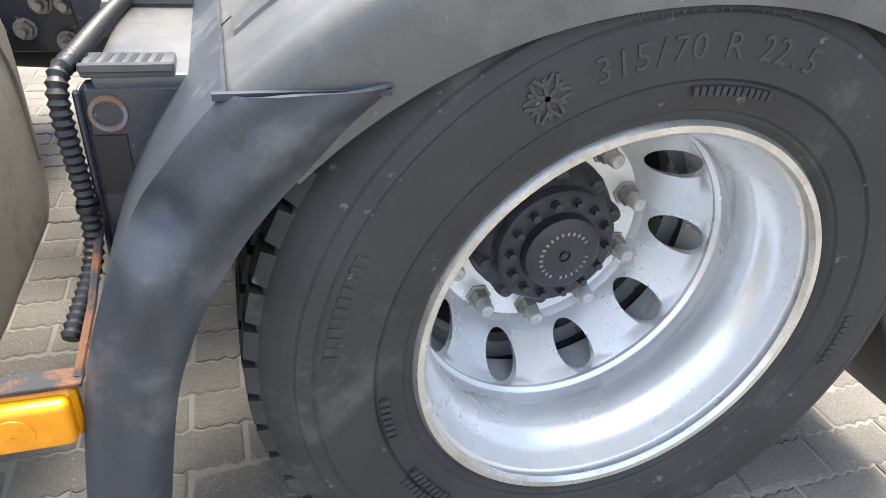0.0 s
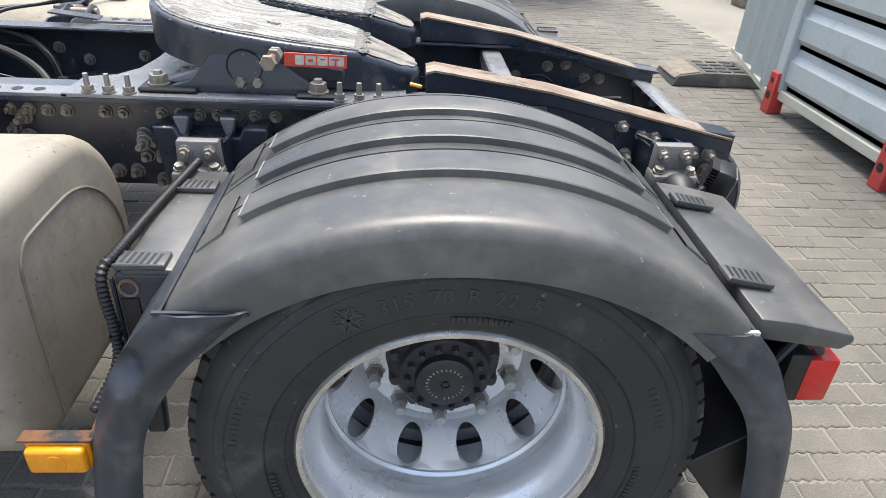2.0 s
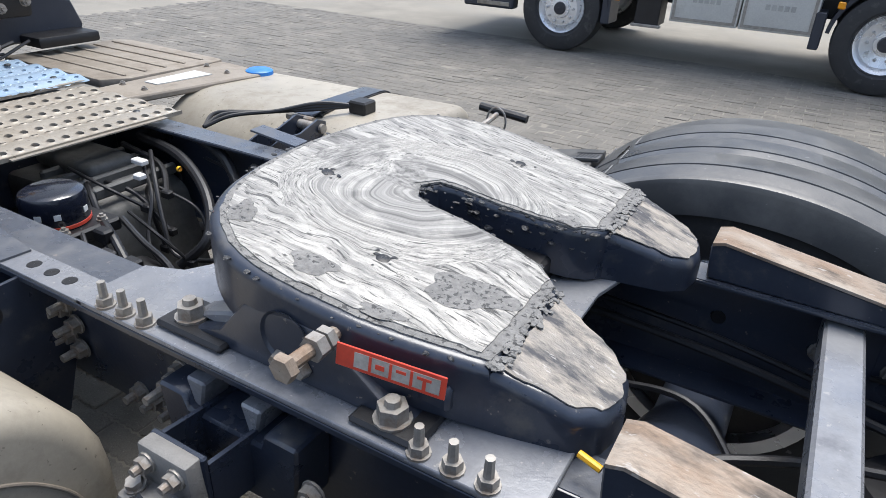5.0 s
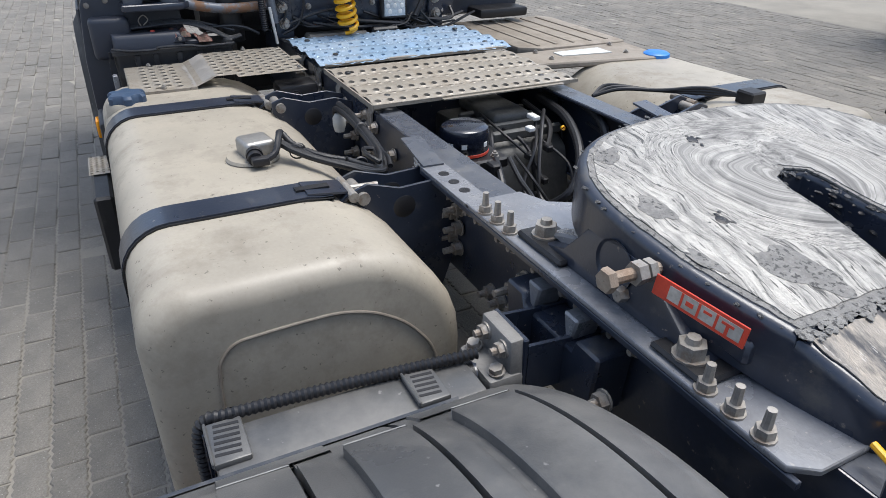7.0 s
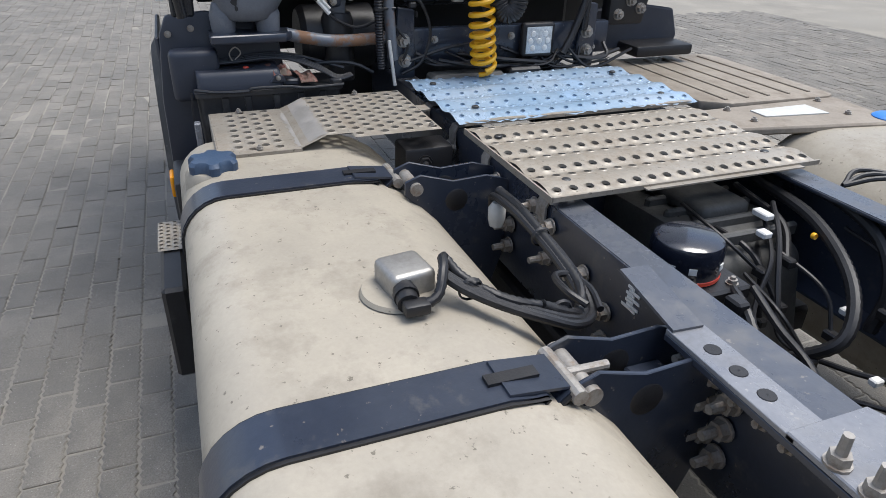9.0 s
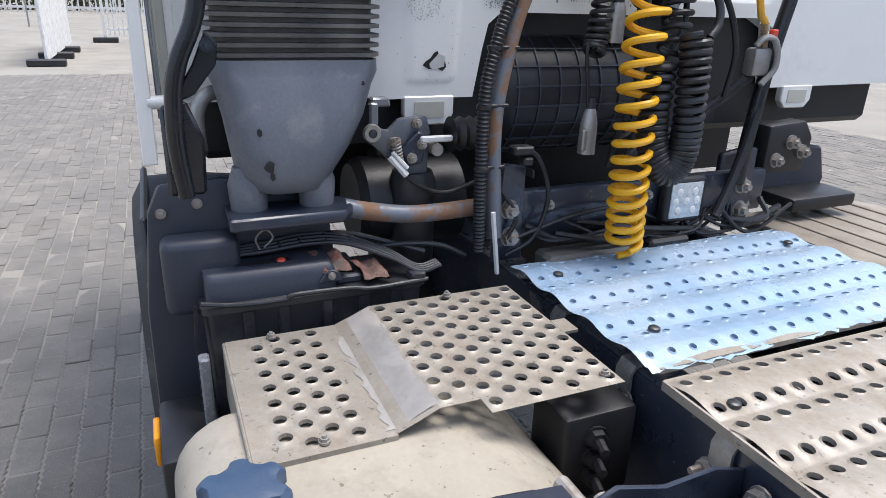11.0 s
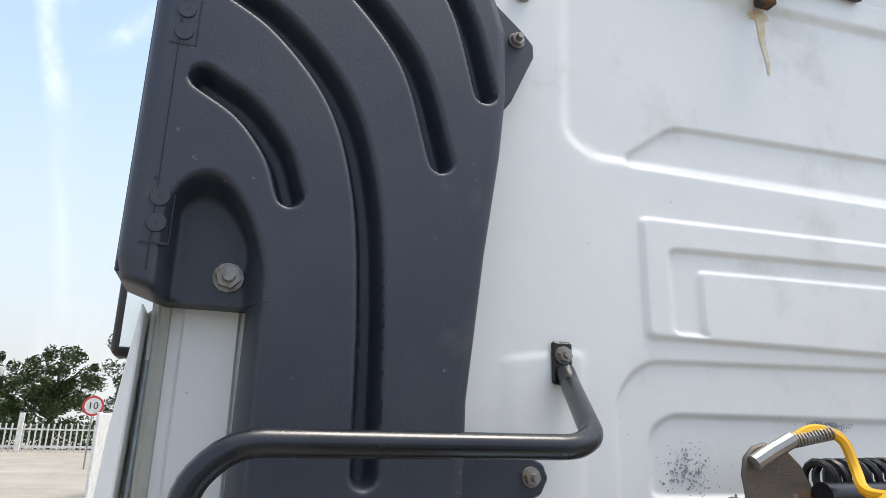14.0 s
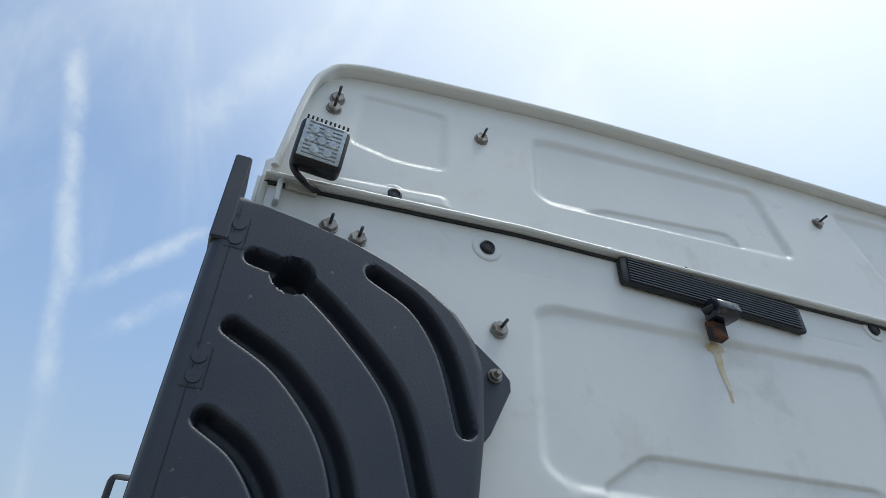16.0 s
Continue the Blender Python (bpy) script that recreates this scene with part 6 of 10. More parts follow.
def rowed_plate(x0, x1, rows, y0, y1, pitch, r, zf, lift=0.004, thick=0.004, half=0.0215, sides=12):
    """A corrugated sheet with rows of real round holes, their rims pressed up; rows: the x of each row."""
    bm = bmesh.new()
    ny = int(round((y1 - y0) / pitch))
    dy = (y1 - y0) / ny

    def v(x, y, up=0.0):
        return bm.verts.new((x, y, zf(x, y) + up))

    edge = x0
    for xc in [*rows, None]:
        a = x1 if xc is None else xc - half
        n = max(1, int((a - edge) / 0.012)) if a > edge + 1e-4 else 0
        for i in range(n):
            xa, xb = edge + (a - edge) * i / n, edge + (a - edge) * (i + 1) / n
            for j in range(ny):
                ya, yb = y0 + j * dy, y0 + (j + 1) * dy
                bm.faces.new((v(xa, ya), v(xb, ya), v(xb, yb), v(xa, yb)))
        if xc is None:
            break
        for j in range(ny):
            cy = y0 + (j + 0.5) * dy
            out_r, mid_r, in_r, low = [], [], [], []
            for k in range(sides):
                t = 2 * math.pi * (k + 0.5) / sides
                u, w = math.cos(t), math.sin(t)
                s = 1 / max(abs(u), abs(w))
                out_r.append(v(xc + u * s * half, cy + w * s * dy / 2))
                mid_r.append(v(xc + u * r * 1.32, cy + w * r * 1.32, lift * 0.3))
                in_r.append(v(xc + u * r, cy + w * r, lift))
                low.append(v(xc + u * r * 0.96, cy + w * r * 0.96, -thick))
            for k in range(sides):
                q = (k + 1) % sides
                bm.faces.new((out_r[k], out_r[q], mid_r[q], mid_r[k]))
                bm.faces.new((mid_r[k], mid_r[q], in_r[q], in_r[k]))
                bm.faces.new((in_r[k], in_r[q], low[q], low[k]))
            for u, w in ((1, 1), (-1, 1), (-1, -1), (1, -1)):
                near = sorted(range(sides), key=lambda k: (out_r[k].co.x - xc - u * half) ** 2 + (out_r[k].co.y - cy - w * dy / 2) ** 2)[:2]
                bm.faces.new((out_r[near[0]], out_r[near[1]], v(xc + u * half, cy + w * dy / 2)))
        edge = xc + half
    bmesh.ops.remove_doubles(bm, verts=bm.verts, dist=1e-5)
    bmesh.ops.recalc_face_normals(bm, faces=bm.faces)
    if sum(f.normal.z for f in bm.faces) < 0:
        bmesh.ops.reverse_faces(bm, faces=bm.faces)
    return bm


def walkway():
    rnd = random.Random(4)
    flat = lambda x, y: 0.9555 + 0.0045 * math.cos((x + 2.1375) / 0.1245 * 2 * math.pi)
    near = part("walkway_plate", rowed_plate(-2.204, -1.690, (-2.175, -2.100, -2.054, -1.975, -1.929, -1.850, -1.804, -1.725), -0.382, 0.398, 0.0435, 0.0105, flat), ALU, truck, "dirty perforated aluminium walkway plate")
    part("plate_edge", box(-1.694, -1.688, -0.39, 0.398, 0.945, 0.957), ALU, near, "bare worn plate edge")
    part("plate_lip", box(-1.688, -1.672, -0.15, 0.33, 0.948, 0.952), ALU, near)
    part("plate_edge", box(-2.195, -1.69, -0.393, -0.388, 0.94, 0.957), ALU, near)
    film = lambda x, y: 0.970 + 0.0055 * math.cos((x + 2.650) / 0.124 * 2 * math.pi) + 0.0015 * math.sin(9 * y + 14 * x) + 0.001 * math.sin(31 * y)
    far = part("walkway_plate", rowed_plate(-2.712, -2.228, (-2.688, -2.613, -2.569, -2.488, -2.444, -2.364, -2.320, -2.250), -0.402, 0.440, 0.0490, 0.0066, film), ALU_FILM, truck, "walkway plate still in torn bright blue film")
    part("plate_edge", box(-2.238, -2.215, -0.38, 0.42, 0.955, 0.9655), ALU, far, "bare plate edge")
    # ragged film edge
    bm = bmesh.new()
    prev = None
    for k in range(61):
        y = -0.40 + 0.84 * k / 60
        dx = 0.012 + 0.012 * rnd.random() - (0.03 if 20 < k < 24 else 0)
        a, b = bm.verts.new((-2.228, y, film(-2.228, y) + 0.001)), bm.verts.new((-2.228 + dx, y, film(-2.22, y) - 0.004 + 0.007 * rnd.random()))
        if prev:
            bm.faces.new((prev[0], prev[1], b, a))
        prev = (a, b)
    part("torn_film", bm, ALU_FILM, far, "ragged torn film edge")
    for x, y in ((-2.62, -0.33), (-2.33, -0.30), (-2.30, 0.36), (-2.60, 0.37), (-2.10, -0.33), (-1.77, -0.31), (-1.78, 0.30)):
        z = 0.974 if x < -2.2 else 0.959
        part("plate_screw", lathe([(0.001, 0.003), (0.008, 0.003), (0.011, 0.001), (0.012, -0.003)], (x, y, z), "z", 16), BATTERYBLACK, far if x < -2.2 else near, "black plate plug")
    # stepped perforated plate over the tank's front end
    def zp(x, y):
        t = min(1, max(0, (y + 0.835) / 0.06))
        return 0.922 + 0.030 * t

    def cut(x, y):
        return (y < -1.03 or -0.86 < y < -0.755)
    left = part("step_plate", perforated(-2.645, -2.262, -1.055, -0.700, 8, 10, 0.0115, zp, skip=cut), ALU, truck, "dirty stepped plate with round holes")
    part("step_plate_side", perforated(-2.645, -2.222, -0.700, -0.448, 9, 7, 0.0115, zp), ALU, left)
    rub = bmesh.new()
    rr = random.Random(12)
    cells = {}
    for i in range(31):
        x = -2.64 + 0.0122 * i
        for j in range(7):
            y = -0.850 + 0.0135 * j + (rr.uniform(-0.006, 0.006) if j in (0, 6) else 0)
            cells[i, j] = rub.verts.new((x, y, zp(x, y) + 0.0012))
    for i in range(30):
        for j in range(6):
            if i > 3 or j > 1:
                rub.faces.new((cells[i, j], cells[i + 1, j], cells[i + 1, j + 1], cells[i, j + 1]))
    part("rubbed_fold", rub, BAREBLUE, left, "bare metal along the fold, its blue reflection painted in")
    part("plate_flank", box(-2.645, -2.262, -1.060, -1.054, 0.80, 0.922, 0.002), ALU, left, "folded plate side")
    part("plate_front", box(-2.262, -2.259, -1.055, -0.84, 0.905, 0.922), ALU, left)
    bolts(left, [(-2.63, -0.97, 0.924), (-2.63, -0.60, 0.954), (-2.28, -0.95, 0.924), (-2.25, -0.47, 0.954)], (0, 0, 1), 0.007, 0.005, 0.004)
    part("plate_tab", box(-2.46, -2.41, -0.45, -0.415, 0.945, 0.953, 0.001), ALU, left)
    part("valve_block", box(-2.33, -2.22, -0.56, -0.41, 0.72, 0.90, 0.012, seg=2), BLACK, truck, "black valve block under the plate")
    bolts(truck, [(-2.215, -0.50, z) for z in (0.78, 0.82, 0.86)], (1, -0.3, 0), 0.016, 0.014, 0.03, BLACK)
    # far side: ribbed cover, frame and engine parts
    cover = part("ribbed_cover", prism([(-2.93, 0.53), (-2.93, 1.06), (-2.86, 1.10), (-2.24, 1.08), (-2.22, 1.04), (-2.24, 0.62), (-2.30, 0.53)], "z", 0.90, 0.935, 0.008, seg=2), ALU_BROWN, truck, "dusty brown ribbed far side cover")
    for k in range(5):
        part("cover_rib", box(-2.88, -2.28, 0.62 + 0.095 * k, 0.635 + 0.095 * k, 0.934, 0.940, 0.002), ALU_BROWN, cover)
    part("far_frame", prism([(-2.22, 0.44), (-2.22, 1.06), (-1.92, 1.04), (-2.02, 0.44)], "z", 0.905, 0.930, 0.006), ALU_BROWN, truck, "dusty cast far side frame")
    part("frame_window", prism([(-2.16, 0.62), (-2.16, 0.86), (-2.06, 0.86), (-2.09, 0.62)], "z", 0.930, 0.934), LORRYBOX, truck)
    bolts(truck, [(-2.19, 0.55, 0.93), (-2.19, 0.95, 0.93), (-2.04, 0.92, 0.93), (-2.07, 0.55, 0.93)], (0, 0, 1), 0.009, 0.006, 0.004)


walkway()


def between_rails():
    """Oil filter, gearbox, hoses and cables in the well between the rails."""
    f = part("oil_filter", lathe([(0.001, 0.925), (0.060, 0.925), (0.072, 0.918), (0.077, 0.905), (0.077, 0.850), (0.074, 0.845), (0.074, 0.835)], (-1.50, -0.165, 0), "z", 40), FILTERBLUE, truck, "dark blue oil filter canister with red band")
    part("red_band", lathe([(0.0755, 0.838), (0.0775, 0.840), (0.0775, 0.848), (0.0755, 0.850)], (-1.50, -0.165, 0), "z", 40), REDTAG, f, "red band")
    for a in (-150, -118, -62):
        part("filter_mark", box(-0.008, 0.008, -0.0785, -0.0765, 0.868, 0.882, m=Matrix.Translation((-1.50, -0.165, 0)) @ Matrix.Rotation(radians(a + 180), 4, "Z")), LABELWHITE, f, "small white printed symbol")
    part("filter_foot", box(-1.57, -1.40, -0.24, -0.06, 0.80, 0.835, 0.006), BLACK, truck, "black filter bracket")
    bolts(truck, [(-1.42, -0.20, 0.835), (-1.42, -0.10, 0.835)], (0, 0, 1), 0.010, 0.008, 0.006)
    g = part("gearbox", prism([(-2.05, 0.45), (-2.05, 0.80), (-1.70, 0.82), (-1.58, 0.76), (-1.50, 0.45)], "y", -0.02, 0.30, 0.02, seg=2), GEARGREY, truck, "dirty grey gearbox")
    for k in range(4):
        part("gear_rib", box(-1.62 - 0.08 * k, -1.60 - 0.08 * k, 0.0, 0.28, 0.80, 0.835, 0.006), GEARGREY, g)
    part("gear_cover", box(-1.98, -1.70, 0.06, 0.22, 0.81, 0.86, 0.02, seg=3), GEARGREY, g, "grey gearbox cover")
    lines = [([(-1.80, 0.34, 0.90), (-1.60, 0.34, 0.91), (-1.42, 0.31, 0.88), (-1.33, 0.27, 0.80), (-1.32, 0.24, 0.70)], 0.017, True), ([(-1.78, 0.30, 0.88), (-1.55, 0.26, 0.87), (-1.36, 0.18, 0.82), (-1.28, 0.10, 0.74), (-1.34, 0.04, 0.66)], 0.016, True),
             ([(-1.66, 0.24, 0.87), (-1.55, 0.16, 0.84), (-1.46, 0.10, 0.74), (-1.40, 0.08, 0.66), (-1.28, 0.12, 0.66), (-1.14, 0.16, 0.70)], 0.007, False), ([(-1.62, 0.18, 0.85), (-1.52, 0.12, 0.80), (-1.45, 0.04, 0.68), (-1.30, 0.06, 0.62), (-1.10, 0.14, 0.66)], 0.006, False),
             ([(-1.42, -0.10, 0.83), (-1.34, -0.13, 0.82), (-1.24, -0.16, 0.77), (-1.12, -0.18, 0.74)], 0.012, True), ([(-1.42, -0.16, 0.83), (-1.36, -0.19, 0.81), (-1.30, -0.22, 0.75), (-1.24, -0.22, 0.66)], 0.007, False), ([(-1.40, -0.06, 0.83), (-1.30, -0.08, 0.80), (-1.18, -0.10, 0.77), (-1.08, -0.12, 0.66)], 0.008, False),
             ([(-1.30, 0.34, 0.72), (-1.15, 0.30, 0.72), (-0.98, 0.26, 0.72), (-0.85, 0.22, 0.72)], 0.020, True), ([(-1.30, 0.30, 0.70), (-1.10, 0.22, 0.69), (-0.95, 0.20, 0.68)], 0.008, False)]
    for pts, r, ribbed in lines:
        part("hose" if ribbed else "cable", hose(pts, r, 0.009, 10) if ribbed else tube(smoothed(pts, 8), r, 8), BLACK, truck, "black corrugated hose" if ribbed else "black cable")
    for p, d in (((-1.62, 0.17, 0.862), 0.05), ((-1.56, 0.12, 0.845), 0.03), ((-1.36, 0.20, 0.735), 0.02), ((-1.12, 0.24, 0.735), 0.018), ((-1.20, 0.12, 0.68), 0.02), ((-1.05, 0.23, 0.73), 0.018)):
        part("cable_label", box(p[0] - d / 2, p[0] + d / 2, p[1] - 0.013, p[1] + 0.013, p[2] - 0.004, p[2] + 0.012, 0.003), LABELWHITE, truck, "white cable label")
    part("yellow_clip", lathe([(0.007, -0.005), (0.0085, 0.0), (0.007, 0.005)], (-1.50, 0.21, 0.858), "x", 14), YELLOW, truck, "small yellow clip")
    part("valve", box(-1.22, -1.05, 0.20, 0.33, 0.66, 0.73, 0.012, seg=2), BLACK, truck, "black valve with plugs")
    part("bracket_tab", prism([(-1.30, 0.27), (-1.22, 0.37), (-1.10, 0.37), (-1.15, 0.29)], "z", 0.755, 0.763), CHASSIS, truck)
    part("prop_shaft", tube([(-1.5, 0.02, 0.60), (-0.2, 0.0, 0.52)], 0.05, 16), BLACK, truck, "dark prop shaft")
    part("undertray", box(-2.6, -1.55, -0.36, 0.36, 0.52, 0.60, 0.01), BLACK, truck)


between_rails()


def well_clutter():
    """More lines, plugs and clips in the well, and a sticker on the rail."""
    rnd = random.Random(31)
    for k in range(10):
        a = Vector((-1.70 + rnd.uniform(-0.1, 0.2), rnd.uniform(0.02, 0.32), rnd.uniform(0.78, 0.88)))
        b = a + Vector((rnd.uniform(0.15, 0.35), rnd.uniform(-0.12, 0.08), rnd.uniform(-0.18, -0.05)))
        c = (a + b) / 2 + Vector((0.04, rnd.uniform(-0.06, 0.06), rnd.uniform(0.0, 0.06)))
        part("cable", tube(smoothed([a, c, b], 8), rnd.choice((0.005, 0.007, 0.009)), 8), BLACK, truck, "black cable")
        part("cable_plug", box(b.x - 0.018, b.x + 0.018, b.y - 0.012, b.y + 0.012, b.z - 0.012, b.z + 0.012, 0.004), BLACK, truck, "black cable plug")
    for x, y, z in ((-1.36, -0.14, 0.825), (-1.30, -0.18, 0.80), (-1.25, -0.15, 0.78), (-1.33, -0.22, 0.79), (-1.20, -0.20, 0.76)):
        part("sensor", box(x - 0.022, x + 0.022, y - 0.016, y + 0.016, z - 0.018, z + 0.018, 0.005), BLACK, truck, "black sensor plug")
    st = bmesh.new()
    for k in range(7):
        z = 0.893 - 0.0075 * k
        w = (0.010, 0.016, 0.013, 0.019, 0.012, 0.018, 0.022)[k]
        x = -1.394 + (0.006 if k % 2 else -0.005)
        box(x - w, x + w, -0.3772, -0.3755, z - 0.0030, z + 0.0030, bm=st)
    part("sticker", st, LABELWHITE, truck, "worn white and pink sticker on the rail")


well_clutter()


# ---- the cab ----
def seam_z(y):
    return 2.925 + 0.030 * (y + 0.5) if y > -0.5 else 2.925 + 0.080 * (y + 0.5)


def outline(pts, r=0.04):
    """A closed outline with rounded corners, as rows of (y, z)."""
    ring = [(0, *p) for p in pts]
    mid = ((ring[0][1] + ring[-1][1]) / 2, (ring[0][2] + ring[-1][2]) / 2)
    return np.array([(p.y, p.z) for p in rounded([(0, *mid), *ring, (0, *mid)], r, 6)[:-1]])


def inside(poly, y, z):
    """How far points lie inside an outline (negative outside)."""
    best = np.full(y.shape, 9.0)
    odd = np.zeros(y.shape, bool)
    for (ay, az), (by, bz) in zip(poly, np.roll(poly, -1, axis=0)):
        ey, ez = by - ay, bz - az
        t = np.clip(((y - ay) * ey + (z - az) * ez) / max(ey * ey + ez * ez, 1e-12), 0, 1)
        best = np.minimum(best, np.hypot(y - ay - t * ey, z - az - t * ez))
        if bz != az:
            odd ^= ((az > z) != (bz > z)) & (y < (z - az) / (bz - az) * ey + ay)
    return np.where(odd, best, -best)


def ease(v, a, b):
    t = np.clip((v - a) / (b - a), 0, 1)
    return t * t * (3 - 2 * t)


PRESSINGS = [  # outline, depth in, width of the slope
    (outline([(0.56, 2.790), (-0.42, 2.733), (-0.475, 2.70), (-0.482, 2.34), (-0.42, 2.298), (0.56, 2.318)], 0.055), 0.010, 0.028),
    (outline([(0.42, 2.437), (-0.225, 2.412), (-0.34, 2.33), (-0.34, 2.30), (0.42, 2.31)], 0.03), 0.007, 0.010),
    (outline([(0.56, 2.232), (-0.325, 2.208), (-0.325, 1.98), (0.56, 1.98)], 0.02), -0.007, 0.009),
    (outline([(0.50, 2.178), (-0.268, 2.152), (-0.268, 1.99), (0.50, 1.99)], 0.02), 0.007, 0.008),
    (outline([(0.46, 2.135), (-0.205, 2.118), (-0.205, 1.99), (0.46, 1.99)], 0.02), -0.007, 0.008),
    (outline([(0.50, 1.965), (-0.33, 1.947), (-0.392, 1.89), (-0.40, 1.56), (0.50, 1.56)], 0.04), 0.006, 0.010),
    (outline([(0.50, 1.860), (-0.28, 1.858), (-0.325, 1.83), (-0.33, 1.715), (0.50, 1.715)], 0.03), 0.007, 0.010),
    (outline([(0.50, 1.665), (-0.31, 1.660), (-0.345, 1.63), (-0.352, 1.588), (0.50, 1.588)], 0.02), 0.006, 0.009),
    (outline([(-0.44, 1.96), (-0.60, 1.94), (-0.60, 1.36), (-0.468, 1.36)], 0.03), -0.003, 0.014),
    (outline([(-0.60, 2.80), (-0.95, 2.86), (-0.80, 2.86), (-0.74, 2.82), (-0.50, 2.79), (0.56, 2.86), (0.56, 2.84)], 0.02), 0.003, 0.02),
]
UPPER_PRESSINGS = [
    (outline([(-0.70, 3.282), (-0.93, 3.262), (-0.945, 3.06), (-0.82, 3.035), (-0.70, 3.048), (-0.683, 3.07), (-0.683, 3.26)], 0.03), 0.006, 0.018),
    (outline([(-0.69, 2.968), (-0.95, 2.935), (-0.96, 2.90), (-0.67, 2.93)], 0.01), -0.004, 0.010),
    (outline([(0.372, 3.405), (-0.39, 3.318), (-0.44, 3.295), (-0.447, 3.08), (-0.40, 3.045), (0.42, 3.112), (0.445, 3.14)], 0.04), 0.012, 0.030),
    (outline([(0.205, 3.165), (-0.22, 3.108), (-0.30, 3.068), (-0.30, 3.060), (0.26, 3.108)], 0.02), 0.006, 0.009),
    (outline([(0.99, 3.455), (0.70, 3.425), (0.70, 3.38), (0.80, 3.14), (0.99, 3.16)], 0.03), 0.012, 0.030),
]


def pressed_in(y, z, pressings):
    """How far the sheet is pressed in at each place."""
    d = np.zeros(np.shape(y))
    for poly, deep, slope in pressings:
        near = (y > poly[:, 0].min()) & (y < poly[:, 0].max()) & (z > poly[:, 1].min()) & (z < poly[:, 1].max())
        if near.any():
            d[near] += deep * ease(inside(poly, y[near], z[near]), 0.0, slope)
    return d


WALL = [(-1.115, 1.335), (-0.66, 1.335), (-0.64, 1.33), (-0.425, 1.33), (-0.405, 1.44), (-0.392, 1.495), (-0.360, 1.522), (0.46, 1.522), (0.52, 1.495), (0.55, 1.330), (1.15, 1.335)]
ROOF = [(-1.082, 2.93), (-1.050, 3.175), (-1.018, 3.262), (-0.963, 3.307), (-0.80, 3.342), (-0.31, 3.412), (0.3, 3.460), (1.05, 3.50), (1.13, 3.40)]


def wall_x(y, z):
    """The face of the back wall at one place."""
    return -2.91 - float(pressed_in(np.array([y]), np.array([z]), PRESSINGS)[0])


def sheet(x, ys, bottom, top, rows, pressings, back):
    """A pressed steel sheet with turned edges, column by column."""
    bm = bmesh.new()
    ys = np.array(ys)
    zb, zt = np.array([bottom(y) for y in ys]), np.array([top(y) for y in ys])
    t = np.linspace(0, 1, rows + 1)
    zz = zb[:, None] + (zt - zb)[:, None] * t[None, :]
    yy = np.repeat(ys[:, None], rows + 1, axis=1)
    xx = x - pressed_in(yy, zz, pressings)
    cols = []
    for i in range(len(ys)):
        col = [bm.verts.new((x - back, ys[i], zz[i, 0]))]
        col += [bm.verts.new((xx[i, k], ys[i], zz[i, k])) for k in range(rows + 1)]
        col.append(bm.verts.new((x - back, ys[i], zz[i, -1])))
        cols.append(col)
    for ca, cb in zip(cols, cols[1:]):
        for k in range(len(ca) - 1):
            bm.faces.new((ca[k], cb[k], cb[k + 1], ca[k + 1]))
    return bm


def steps_along(stops):
    """Even steps between stops given as (place, step size)."""
    out = []
    for (a, da), (b, _) in zip(stops, stops[1:]):
        n = max(1, round((b - a) / da))
        out += [a + (b - a) * k / n for k in range(n)]
    return out + [stops[-1][0]]


